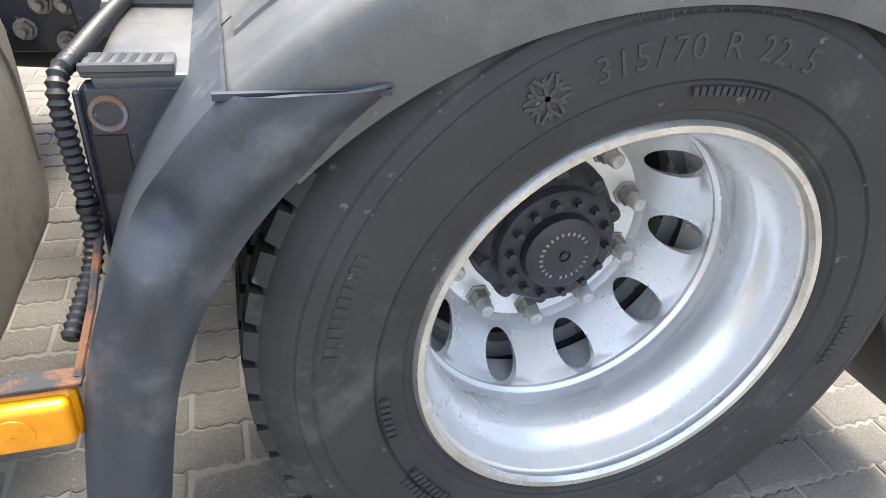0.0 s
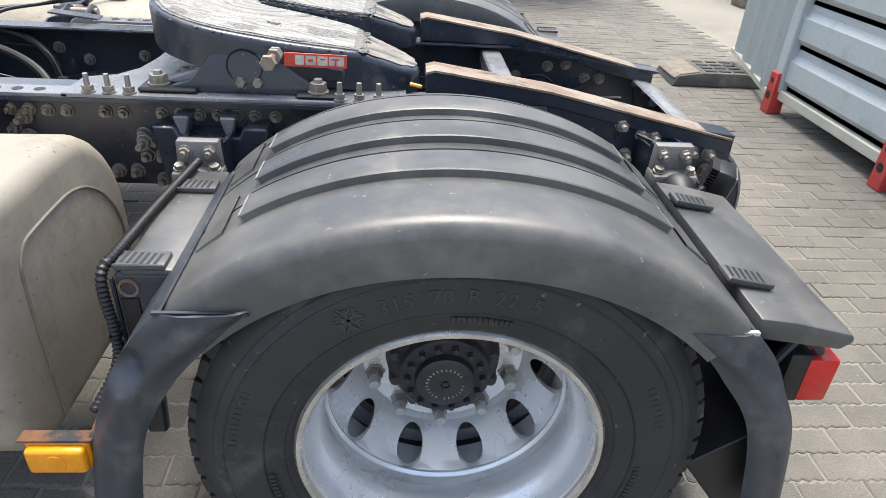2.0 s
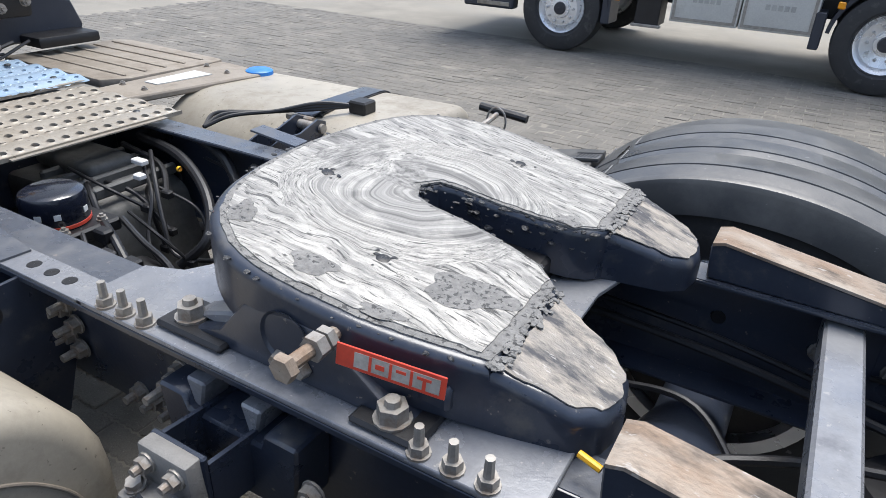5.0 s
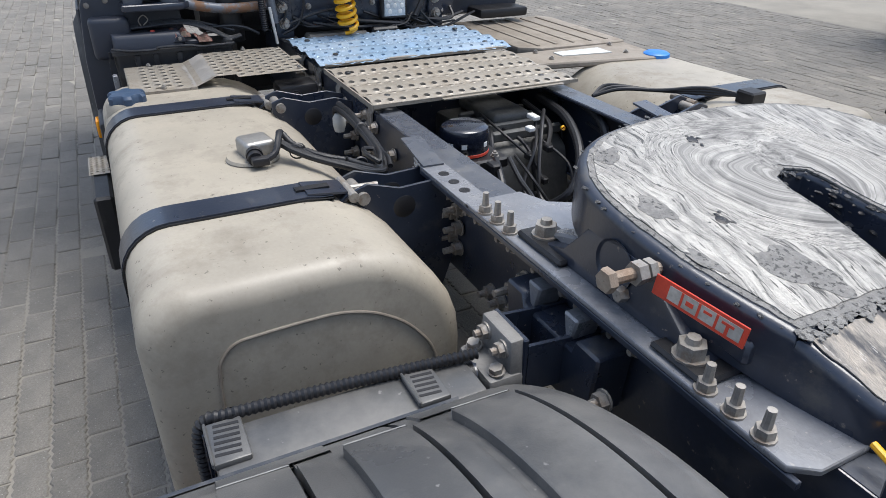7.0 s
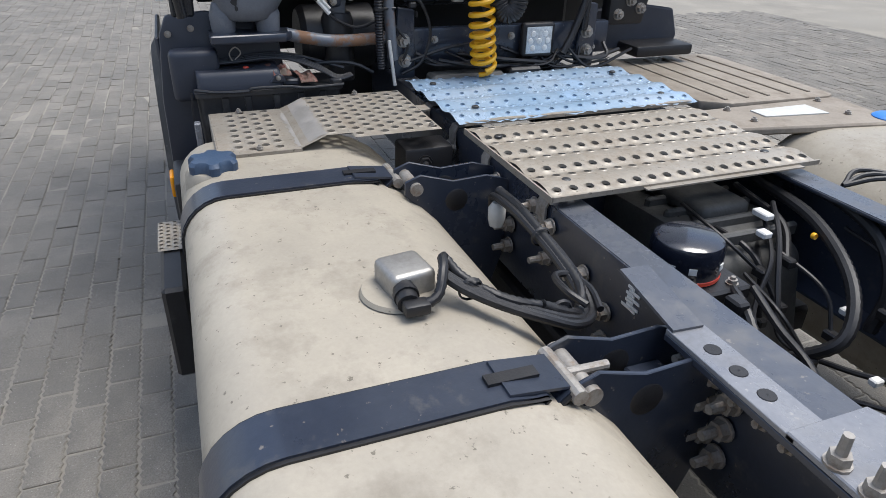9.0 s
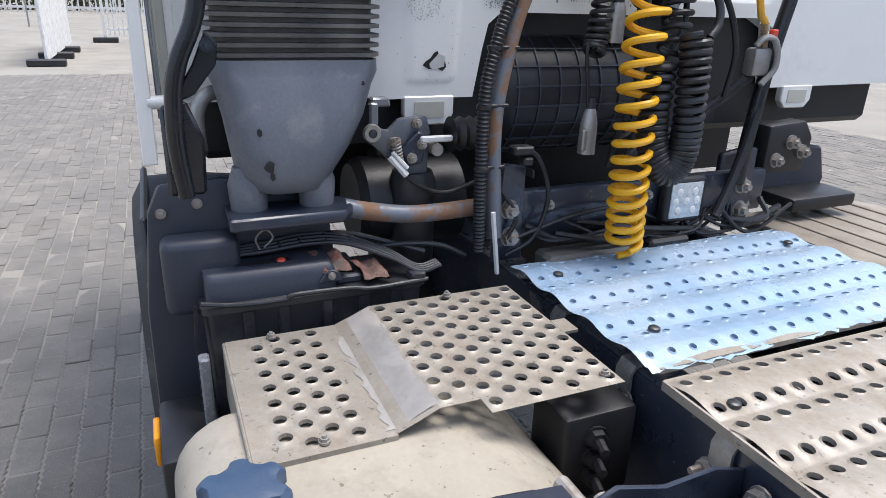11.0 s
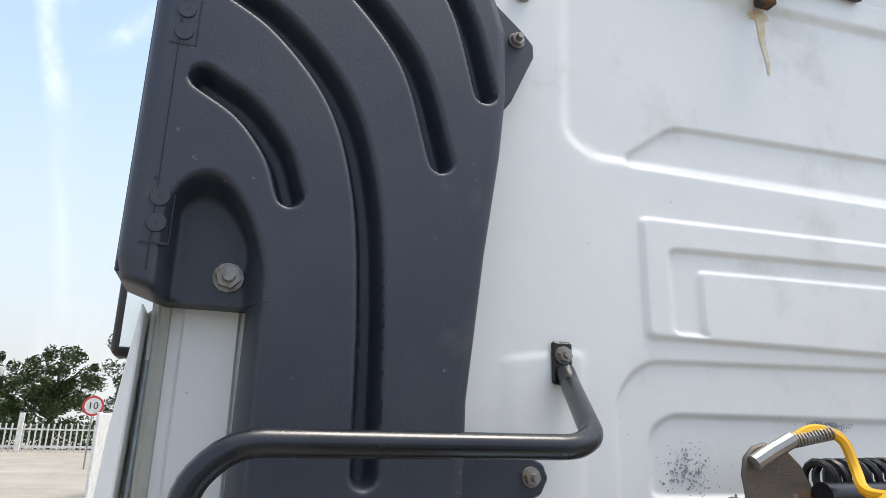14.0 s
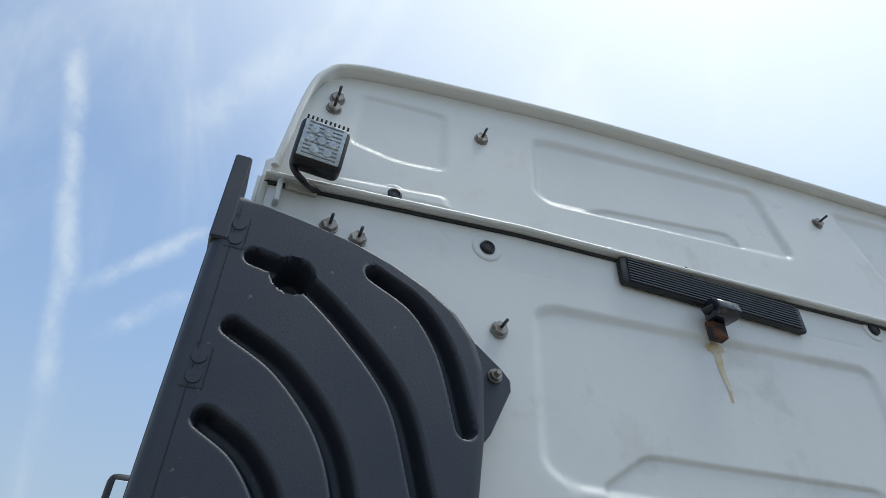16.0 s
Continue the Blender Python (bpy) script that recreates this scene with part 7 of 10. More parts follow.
def cab():
    wx = -2.91
    top = [(1.15, seam_z(1.15)), (0.7, seam_z(0.7)), (0.2, seam_z(0.2)), (-0.5, seam_z(-0.5)), (-1.115, seam_z(-1.115))]
    c = part("cab", prism(WALL + top, "x", wx - 0.06, wx - 0.026, 0.004), WHITE, truck, "white painted steel cab back wall")
    low = np.array(WALL)
    ys = steps_along([(-1.115, 0.02), (-0.66, 0.02), (-0.64, 0.014), (-0.50, 0.006), (-0.425, 0.005), (-0.405, 0.0043), (-0.392, 0.0053), (-0.36, 0.006), (-0.16, 0.012), (0.16, 0.010), (0.46, 0.010), (0.52, 0.010), (0.55, 0.010), (0.60, 0.025), (1.15, 0.02)])
    part("wall_sheet", sheet(wx, ys, lambda y: float(np.interp(y, low[:, 0], low[:, 1])), seam_z, 370, PRESSINGS, 0.03), WHITE, c, "white pressed steel sheet with rounded panels", 60)
    part("cab_body", box(-5.1, wx - 0.061, -1.112, 1.148, 1.56, 3.05, 0.03), WHITE, c, "white cab body")
    part("cab_floor", box(-4.9, wx - 0.062, -1.05, 1.10, 1.20, 1.55, 0.02), BLACK, c, "dark cab underside")
    # upper panel with its turned roof flange
    roof = np.array(ROOF)
    ys = steps_along([(-1.085, 0.006), (-0.95, 0.010), (-0.45, 0.006), (-0.38, 0.012), (0.34, 0.008), (0.50, 0.02), (0.66, 0.008), (0.84, 0.03), (1.13, 0.02)])
    part("upper_panel", sheet(wx + 0.003, ys, lambda y: seam_z(y) + 0.004, lambda y: float(np.interp(y, roof[:, 0], roof[:, 1])), 120, UPPER_PRESSINGS, 0.03), WHITE, c, "white upper cab panel with pressed fields", 60)
    edge = smoothed([(wx + 0.012, -1.086, 2.885), (wx + 0.012, -1.055, 3.168), (wx + 0.012, -1.023, 3.264), (wx + 0.012, -0.967, 3.312), (wx + 0.012, -0.80, 3.349), (wx + 0.012, -0.31, 3.419), (wx + 0.012, 0.3, 3.467), (wx + 0.012, 1.05, 3.507)], 6)
    part("roof_edge", strip(edge, 0.044, 0.012), WHITE, c, "turned white roof flange")
    part("roof_bead", tube([(p.x + 0.021, p.y, p.z) for p in edge], 0.0085, 10), WHITE, c, "rolled bead along the roof flange")
    part("roof_body", box(-4.9, wx - 0.061, -1.03, 1.10, 3.0, 3.36, 0.05, seg=2), WHITE, c)
    ledge = [Vector((wx + 0.012, y, seam_z(y) - 0.008)) for y in (-1.10, -0.8, -0.5, 0.0, 0.6, 1.14)]
    part("seam_ledge", strip(ledge, 0.024, 0.009), WHITE, c, "horizontal seam ledge")
    part("ledge_bead", tube([(p.x + 0.011, p.y, p.z) for p in ledge], 0.006, 8), WHITE, c)
    part("seam_gap", tube([(p.x - 0.009, p.y, p.z - 0.009) for p in ledge], 0.005, 6), BLACK, c, "dark seam gap")
    tab = part("hinge_tab", box(wx, wx + 0.012, -1.055, -0.985, 2.853, 2.880, 0.003), CREAM, c, "grimy cream tab under the ledge")
    part("tab_edge", box(wx, wx + 0.022, -1.072, -1.060, 2.80, 2.882, 0.003), LABELWHITE, tab)
    # bracket with a window under the wall, and its twin on the far side
    for y0 in (-0.60, 0.60):
        tb = part("tow_bracket", prism([(y0, 1.335), (y0 + 0.125, 1.335), (y0 + 0.125, 1.29), (y0 + 0.105, 1.268), (y0 + 0.02, 1.268), (y0, 1.29)], "x", wx - 0.02, wx + 0.004, 0.003), WHITE, c, "white bracket with a square window")
        part("bracket_window", box(wx + 0.003, wx + 0.006, y0 + 0.025, y0 + 0.10, 1.285, 1.322, 0.0), CREAM, tb, "recessed window")
    # torn hole, scuffed patch, bare patches and marks
    rnd = random.Random(8)
    hole = bmesh.new()
    vs = [hole.verts.new((wx + 0.0045, y, z)) for y, z in ((-0.556, 1.404), (-0.549, 1.413), (-0.538, 1.419), (-0.528, 1.432), (-0.520, 1.436), (-0.513, 1.422), (-0.500, 1.411), (-0.497, 1.400), (-0.507, 1.391), (-0.522, 1.398), (-0.541, 1.396))]
    hole.faces.new(vs)
    part("torn_hole", hole, BLACK, c, "jagged torn hole in the sheet")
    flap = bmesh.new()
    vs = [flap.verts.new(p) for p in ((wx + 0.003, -0.535, 1.392), (wx + 0.010, -0.505, 1.402), (wx + 0.020, -0.508, 1.425), (wx + 0.016, -0.522, 1.431), (wx + 0.006, -0.540, 1.408))]
    flap.faces.new(vs)
    part("bent_flap", flap, WHITE, c, "bent flap of sheet metal")
    sc = bmesh.new()
    for k in range(230):
        a, r = rnd.uniform(0, 6.28), 0.040 * math.sqrt(rnd.random())
        y, z, w = -0.555 + r * math.cos(a), 1.545 + r * 1.1 * math.sin(a), rnd.uniform(0.0006, 0.0020)
        x = wall_x(y, z) + 0.0012
        sc.faces.new([sc.verts.new((x, y + w * math.cos(t), z + w * math.sin(t))) for t in (0, 1.3, 2.5, 3.8, 5.0)])
    part("scuffed_patch", sc, CREAM, c, "scuffed beige specks", kind="stuff")
    sc = bmesh.new()
    for k in range(420):
        if k % 3:
            y, z = rnd.uniform(-0.33, 0.10), rnd.gauss(1.63, 0.05)
        elif k % 2:
            y, z = rnd.gauss(-0.25, 0.05), rnd.gauss(1.78, 0.03)
        else:
            y, z = rnd.uniform(-0.62, -0.40), rnd.uniform(1.36, 1.62)
        if z < 1.53 and y > -0.42:
            continue
        big = 1.0 if k % 3 else 0.35
        w, h = big * rnd.uniform(0.0006, 0.004), big * rnd.uniform(0.0006, 0.006)
        x = wall_x(y, z) + 0.0011
        sc.faces.new([sc.verts.new((x, y + w * math.cos(t) * rnd.uniform(0.6, 1.3), z + h * math.sin(t) * rnd.uniform(0.6, 1.3))) for t in (0, 1.2, 2.4, 3.7, 5.0)])
    part("chipped_paint", sc, GREASE_THIN, c, "chipped and rubbed paint specks", kind="stuff")
    for y, z, w, h, seed in ((-0.375, 1.560, 0.034, 0.042, 1), (-0.335, 1.548, 0.040, 0.016, 2), (-0.31, 1.62, 0.022, 0.020, 3), (0.08, 1.845, 0.06, 0.008, 4), (-0.06, 1.56, 0.07, 0.014, 5), (-0.16, 1.57, 0.045, 0.018, 6), (-0.25, 1.76, 0.06, 0.05, 7), (-0.20, 1.62, 0.09, 0.02, 8)):
        r2 = random.Random(seed)
        pb = bmesh.new()
        for q in range(220):
            u, v = r2.gauss(0, 0.45), r2.gauss(0, 0.45)
            if abs(u) > 1.3 or abs(v) > 1.3 or z + h * v < 1.530 and y > -0.42:
                continue
            a, b, size = y + w * u, z + h * v, r2.uniform(0.0006, 0.0030) * (1.2 - 0.5 * math.hypot(u, v))
            x = wall_x(a, b) + 0.0010
            pb.faces.new([pb.verts.new((x + 0.00001 * q, a + size * r2.uniform(0.5, 1.3) * math.cos(t), b + size * r2.uniform(0.5, 1.5) * math.sin(t))) for t in (0, 0.9, 1.9, 2.8, 3.8, 5.2)])
        part("bare_patch", pb, PRIMER, c, "ragged patch of bare grey primer", kind="stuff")
    # stains below the little camera
    st = bmesh.new()
    prev = None
    for k in range(12):
        z = 2.74 - 0.0145 * k
        w = 0.014 - 0.0010 * k
        y = 0.035 + 0.002 * math.sin(k * 0.9) + 0.0010 * k
        a, b = st.verts.new((wall_x(y, z) + 0.0012, y - w, z)), st.verts.new((wall_x(y, z) + 0.0012, y + w, z))
        if prev:
            st.faces.new((prev[0], prev[1], b, a))
        prev = (a, b)
    halo = bmesh.new()
    halo.faces.new([halo.verts.new((wall_x(0.034, 2.73) + 0.0009, 0.034 + 0.034 * math.cos(a) * rnd.uniform(0.7, 1.1), 2.728 + 0.020 * math.sin(a) * rnd.uniform(0.6, 1.2))) for a in [2 * math.pi * q / 24 for q in range(24)]])
    part("rust_halo", halo, RUSTRUN, c, "pale rust bloom under the bracket")
    part("rust_run", st, RUSTRUN, c, "brown rust run down the white paint")
    # bolts and plugs standing off the wall
    for y, z in ((-0.882, 2.766), (-0.947, 2.781), (-0.556, 2.620), (-0.590, 3.221), (-0.984, 3.203), (-0.988, 3.162), (0.605, 3.330), (0.75, 2.84), (0.70, 2.56)):
        nut = part("stud_nut", hexbolt((wx + 0.002, y, z), (1, 0, 0), 0.0150, 0.010, 0.0), NUTMETAL, c, "grey steel nut with a washer")
        part("stud", tube([(wx + 0.01, y, z), (wx + 0.046, y, z)], 0.0036, 8), HUB, nut, "dark threaded stud")
    for y, z in ((-0.578, 2.843), (-0.812, 2.927), (0.637, 2.927)):
        part("grommet_seat", lathe([(0.018, 0.0005), (0.026, 0.003), (0.034, 0.002), (0.037, 0.0)], (wx + 0.001, y, z), "x", 28), WHITE, c, "pale pressed ring round a grommet")
        pl = part("grommet", lathe([(0.001, 0.006), (0.010, 0.006), (0.012, 0.009), (0.017, 0.007), (0.019, 0.0)], (wx + 0.002, y, z), "x", 24), BLACK, c, "black rubber grommet")
    # vent grille, camera and hook
    tilt = Matrix.Translation((wx, 0.06, 2.875)) @ Matrix.Rotation(radians(-0.6), 4, "X")
    g = part("vent_grille", box(0.0, 0.022, -0.285, 0.285, -0.042, 0.042, 0.010, seg=2, m=tilt), BLACK, c, "black slotted air vent grille")
    for k in range(9):
        part("grille_slat", box(0.021, 0.026, -0.265, 0.265, -0.034 + 0.0082 * k, -0.0305 + 0.0082 * k, 0.0, m=tilt), PLASTIC_DARK, g)
    part("wire_hook", tube(smoothed([(wx + 0.012, 0.0, 2.915), (wx + 0.015, 0.0, 2.94), (wx + 0.02, -0.018, 2.945), (wx + 0.02, -0.022, 2.93)], 5), 0.0018, 6), BLACK, g)
    k = part("rear_camera", prism([(wx + 0.018, 2.778), (wx + 0.060, 2.772), (wx + 0.082, 2.785), (wx + 0.076, 2.812), (wx + 0.050, 2.832), (wx + 0.018, 2.826)], "y", 0.000, 0.066, 0.007, seg=2), FILTERBLUE, c, "small black reversing camera")
    part("camera_mount", box(wx + 0.001, wx + 0.03, 0.012, 0.052, 2.735, 2.79, 0.003), RUST, k, "rusty camera bracket")
    part("camera_lens", lathe([(0.001, 0.005), (0.008, 0.005), (0.010, 0.0)], (wx + 0.076, 0.048, 2.796), "x", 20), LAMP_DARK, k, "glass lens")
    part("camera_arm", tube([(wx + 0.03, -0.005, 2.80), (wx + 0.05, 0.0, 2.80), (wx + 0.055, 0.075, 2.805)], 0.010, 8), BLACK, k)
    # work lamp at the top corner, tipped towards the ground
    tip = Matrix.Translation((wx + 0.085, -1.004, 2.918)) @ Matrix.Rotation(radians(14), 4, "Y") @ Matrix.Rotation(radians(-3), 4, "X")
    wl = part("roof_work_lamp", box(-0.03, 0.026, -0.054, 0.054, -0.056, 0.056, 0.014, seg=3, m=tip), BLACK, c, "square black work lamp")
    part("lamp_glass", box(0.0245, 0.0285, -0.045, 0.045, -0.047, 0.047, 0.010, seg=2, m=tip), GLASS_GREY, wl, "dull ribbed lamp glass")
    for j in range(9):
        part("glass_rib", box(0.028, 0.0297, -0.037, 0.037, -0.040 + 0.010 * j, -0.0375 + 0.010 * j, 0.0, m=tip), LAMP_DARK, wl)
    for j in range(10):
        part("cooling_fin", box(-0.034, 0.020, -0.046 + 0.0098 * j, -0.0415 + 0.0098 * j, 0.054, 0.064, 0.001, m=tip), BLACK, wl)
    for u, v in ((-0.022, 0.024), (0.006, 0.026), (-0.026, 0.0), (-0.002, 0.001), (0.023, 0.0), (-0.012, -0.025), (0.016, -0.024)):
        bm = lathe([(0.001, 0.003), (0.009, 0.0025), (0.0115, 0.0)], (0.0285, u, v), "x", 16)
        bmesh.ops.transform(bm, matrix=tip, verts=bm.verts)
        part("lamp_led", bm, GLASS_GREY, wl)
    part("lamp_bracket", tube(smoothed([(wx + 0.005, -0.985, 2.868), (wx + 0.05, -1.02, 2.845), (wx + 0.06, -1.05, 2.87), (wx + 0.065, -1.052, 2.92)], 6), 0.007, 8), BLACK, wl)
    # side: fairing panel, door edge strips
    part("side_fairing", prism([(-1.160, 1.225), (-1.157, 1.387), (-1.153, 1.521), (-1.149, 1.658), (-1.140, 1.811), (-1.133, 1.878), (-1.123, 1.968), (-1.119, 1.962), (-1.120, 1.879), (-1.122, 1.796), (-1.129, 1.603), (-1.131, 1.384), (-1.132, 1.225)], "x", -2.99, -2.85, 0.003), WHITE, c, "white side fairing panel")
    part("door_edge", box(-2.985, -2.93, -1.122, -1.1135, 1.30, 1.97, 0.003), CREAM, c, "cream door edge strip")
    part("door_seal", tube([(-2.905, -1.1085, 1.33), (-2.905, -1.1060, 1.98)], 0.0035, 8), CREAM, c)
    part("corner_strip", box(-2.935, -2.903, -1.108, -1.090, 1.345, 2.88, 0.005, seg=2), CREAM, c, "pale corner strip")
    part("door_gap", tube(smoothed([(-2.928, -1.1105, 1.25), (-2.926, -1.1095, 1.45), (-2.928, -1.1115, 1.60), (-2.925, -1.1090, 1.72), (-2.926, -1.1112, 1.84), (-2.924, -1.1100, 1.95)], 8), 0.0028, 6), BLACK, c, "dark wavy door gap")
    part("inner_seal", tube(smoothed([(-2.905, -1.1165, 1.30), (-2.905, -1.1185, 1.55), (-2.905, -1.1140, 1.75), (-2.905, -1.1120, 1.90)], 8), 0.003, 6), PRIMER, c, "grey rubber door seal")
    part("bump_stop", tube([(-2.86, -1.138, 1.345), (-2.86, -1.10, 1.345)], 0.013, 12), LABELWHITE, c, "white round bump stop")
    part("corner_cap", prism([(-1.075, 1.345), (-1.00, 1.345), (-1.00, 1.975), (-1.04, 1.99), (-1.075, 1.99)], "x", wx, wx + 0.006, 0.003), WHITE, c)
    # mirrors
    for z0, z1, y0, y1 in ((2.49, 2.70, -1.372, -1.215), (2.03, 2.42, -1.345, -1.15)):
        mr = part("mirror", box(-4.42, -4.32, y0, y1, z0, z1, 0.03, seg=3), BLACK, c, "black wing mirror")
        part("mirror_glass", box(-4.322, -4.317, y0 + 0.028, y1 - 0.012, z0 + 0.03, z1 - 0.03, 0.003), MIRROR, mr, "mirror glass")
    part("mirror_arm", tube([(-4.38, -1.10, 2.55), (-4.38, -1.22, 2.55), (-4.38, -1.25, 2.3)], 0.02, 10), BLACK, c)


cab()


def in_span(z, pts):
    for (za, ya), (zb, yb) in zip(pts, pts[1:]):
        if za <= z <= zb:
            return ya + (yb - ya) * (z - za) / (zb - za)
    return pts[0][1] if z < pts[0][0] else pts[-1][1]


def intake():
    front, back = -2.805, -2.905
    right = [(1.640, -0.697), (1.860, -0.692), (2.070, -0.666), (2.232, -0.641), (2.332, -0.631), (2.452, -0.630), (2.512, -0.648), (2.562, -0.684), (2.602, -0.738), (2.637, -0.806), (2.667, -0.886), (2.687, -0.976), (2.704, -1.076), (2.720, -1.146)]
    left = [(1.64, -0.999), (1.972, -0.994), (1.9721, -1.100), (1.99, -1.150), (2.02, -1.157), (2.72, -1.156)]
    grooves = [smoothed(g, 40) for g in ([(0, -0.856, 2.607), (0, -0.769, 2.556), (0, -0.709, 2.466), (0, -0.671, 2.333)], [(0, -1.075, 2.581), (0, -0.994, 2.559), (0, -0.894, 2.479), (0, -0.794, 2.361), (0, -0.742, 2.205)],
               [(0, -1.079, 2.432), (0, -0.984, 2.376), (0, -0.899, 2.276), (0, -0.856, 2.151), (0, -0.839, 1.991), (0, -0.835, 1.763)], [(0, -1.083, 2.272), (0, -1.024, 2.236), (0, -0.979, 2.181), (0, -0.957, 2.123)])]

    lines = [np.array([(p.y, p.z) for p in g]) for g in grooves]

    def groove_depth(ys, z):
        """The depth of the nearest groove along one row."""
        d = np.zeros(len(ys))
        for g in lines:
            m = np.sqrt(((ys[:, None] - g[None, :, 0]) ** 2 + (z - g[None, :, 1]) ** 2).min(axis=1))
            t = np.clip(1 - np.maximum(0, m - 0.007) / 0.014, 0, 1)
            d = np.maximum(d, 0.040 * t * t * (3 - 2 * t))
        return d

    def recess(y, z, d):
        m = math.hypot(y + 1.003, z - 2.560)
        t = max(0.0, min(1.0, (0.040 - m) / 0.014))
        d = max(d, 0.075 * t)
        # the hollow round the lower outer lug
        hz = 2.142 - ((y + 1.060) / 0.075) ** 2 * 0.10
        t = min(1, max(0, (hz - z) / 0.030)) * min(1, max(0, (y + 1.112) / 0.022)) * min(1, max(0, (-0.975 - y) / 0.03))
        return max(d, 0.050 * t * t * (3 - 2 * t))

    bm = bmesh.new()
    rows = []
    nz, ny = 300, 136
    zs = sorted([1.64 + (2.72 - 1.64) * i / nz for i in range(nz + 1)] + [1.972, 1.9722])
    for z in zs:
        a, b = in_span(z, left), in_span(z, right)
        row = [bm.verts.new((back, a, z))]
        deep = groove_depth(np.array([max(a, -1.157 + (b + 1.157) * k / ny) for k in range(ny + 1)]), z)
        for k in range(ny + 1):
            t = k / ny
            y = max(a, -1.157 + (b + 1.157) * t)
            e = min(y - a, b - y, 2.72 - z if z > 2.5 else 9)
            drop = 0.0 if e > 0.022 else 0.022 - math.sqrt(max(0, 0.022 ** 2 - (0.022 - e) ** 2))
            row.append(bm.verts.new((front - drop - recess(y, z, float(deep[k])), y, z)))
        row.append(bm.verts.new((back, b, z)))
        rows.append(row)
    for ra, rb in zip(rows, rows[1:]):
        for k in range(len(ra) - 1):
            bm.faces.new((ra[k], ra[k + 1], rb[k + 1], rb[k]))
    bmesh.ops.remove_doubles(bm, verts=bm.verts, dist=1e-6)
    bmesh.ops.recalc_face_normals(bm, faces=bm.faces)
    d = part("intake_duct", bm, PLASTIC_DARK, truck, "dark grey plastic air intake duct with curved grooves", 60)
    part("duct_fin", box(back, front + 0.004, -1.160, -1.128, 2.60, 2.815, 0.004), PLASTIC_DARK, d, "upright fin of the duct")
    part("duct_side", box(-2.93, front - 0.02, -1.1575, -1.150, 2.0, 2.72, 0.002), PLASTIC_DARK, d)
    for zz in (2.061, 2.095, 2.333, 2.367, 2.607, 2.641):
        part("duct_button", lathe([(0.001, 0.003), (0.0115, 0.003), (0.013, 0.0)], (front - 0.001, -1.116, zz), "x", 20), PLASTIC_DARK, d, "round moulded button")
    for za, zb in ((2.035, 2.12), (2.315, 2.392), (2.589, 2.665)):
        for zz in (za, zb):
            part("moulded_line", box(front - 0.004, front + 0.0007, -1.132 if zz == za else -1.126, -1.098 if zz == za else -1.118, zz - 0.0015, zz + 0.0015), BLACK, d)
    part("moulded_line", tube([(front + 0.0002, -1.120, 2.0), (front + 0.0002, -1.121, 2.69)], 0.0008, 6), BLACK, d)
    for za, zb in ((2.035, 2.10), (2.315, 2.385), (2.589, 2.66)):
        part("moulded_line", tube([(front + 0.0002, -1.0985, za), (front + 0.0002, -1.0985, zb)], 0.001, 6), BLACK, d)
    for pts, px in (([(-0.70, 1.795), (-0.585, 1.790), (-0.552, 1.775), (-0.544, 1.755), (-0.556, 1.732), (-0.585, 1.720), (-0.70, 1.700)], (-0.574, 1.757)), ([(-0.655, 2.54), (-0.628, 2.545), (-0.575, 2.500), (-0.556, 2.478), (-0.556, 2.455), (-0.60, 2.36), (-0.645, 2.30), (-0.66, 2.30)], (-0.591, 2.478))):
        lug = part("duct_lug", prism(pts, "x", -2.87, -2.862, 0.003), PLASTIC_DARK, d, "moulded fixing lug")
        bolts(lug, [(-2.862, px[0], px[1])], (1, 0, 0), 0.011, 0.008, 0.010)
    part("duct_lug", lathe([(0.001, 0.006), (0.030, 0.006), (0.034, 0.0)], (-2.862, -1.023, 2.010), "x", 24), PLASTIC_DARK, d, "round fixing lug")
    bolts(d, [(-2.856, -1.023, 2.010)], (1, 0, 0), 0.015, 0.010, 0.008)
    part("clamp_band", loft([[(x, y, z) for x, y in rr_plan(-1.008, -0.688, -2.905, front + 0.006, 0.03)] for z in (1.632, 1.656)]), BANDSTEEL, d, "bright metal clamp band")
    part("clamp_screw", tube([(front, -0.70, 1.652), (front + 0.005, -0.672, 1.650)], 0.006, 8), NUTMETAL, d)
    # ribbed rubber bellows
    rings = []
    n = 11
    for k in range(n * 2 + 1):
        z = 1.628 - 0.200 * k / (n * 2)
        o = 0.010 if k % 2 else -0.004
        grow = 0.006 * k / (n * 2)
        for dz, oo in ((0.0035, o), (-0.0035, o)):
            rings.append([(x, y, z + dz) for x, y in rr_plan(-1.012 - o - grow, -0.692 + o - grow, -2.90, front + 0.012 + o, 0.045)])
    part("bellows", loft(rings), BELLOWS, d, "black ribbed rubber bellows", 50)
    low = [(1.428, -1.034, -0.694, -2.90, -2.775, 0.05), (1.405, -1.034, -0.694, -2.90, -2.772, 0.05), (1.395, -1.026, -0.700, -2.89, -2.768, 0.05), (1.38, -1.020, -0.708, -2.88, -2.762, 0.055), (1.32, -1.008, -0.730, -2.88, -2.745, 0.06), (1.26, -1.000, -0.762, -2.88, -2.735, 0.065),
           (1.21, -0.992, -0.795, -2.875, -2.733, 0.07), (1.178, -0.975, -0.815, -2.865, -2.745, 0.06), (1.168, -0.94, -0.85, -2.84, -2.77, 0.03)]
    b = part("lower_duct", loft([[(x, y, z) for x, y in rr_plan(y0, y1, x0, x1, r)] for z, y0, y1, x0, x1, r in low]), DUCTGREY, truck, "grey scuffed lower intake duct", 50)
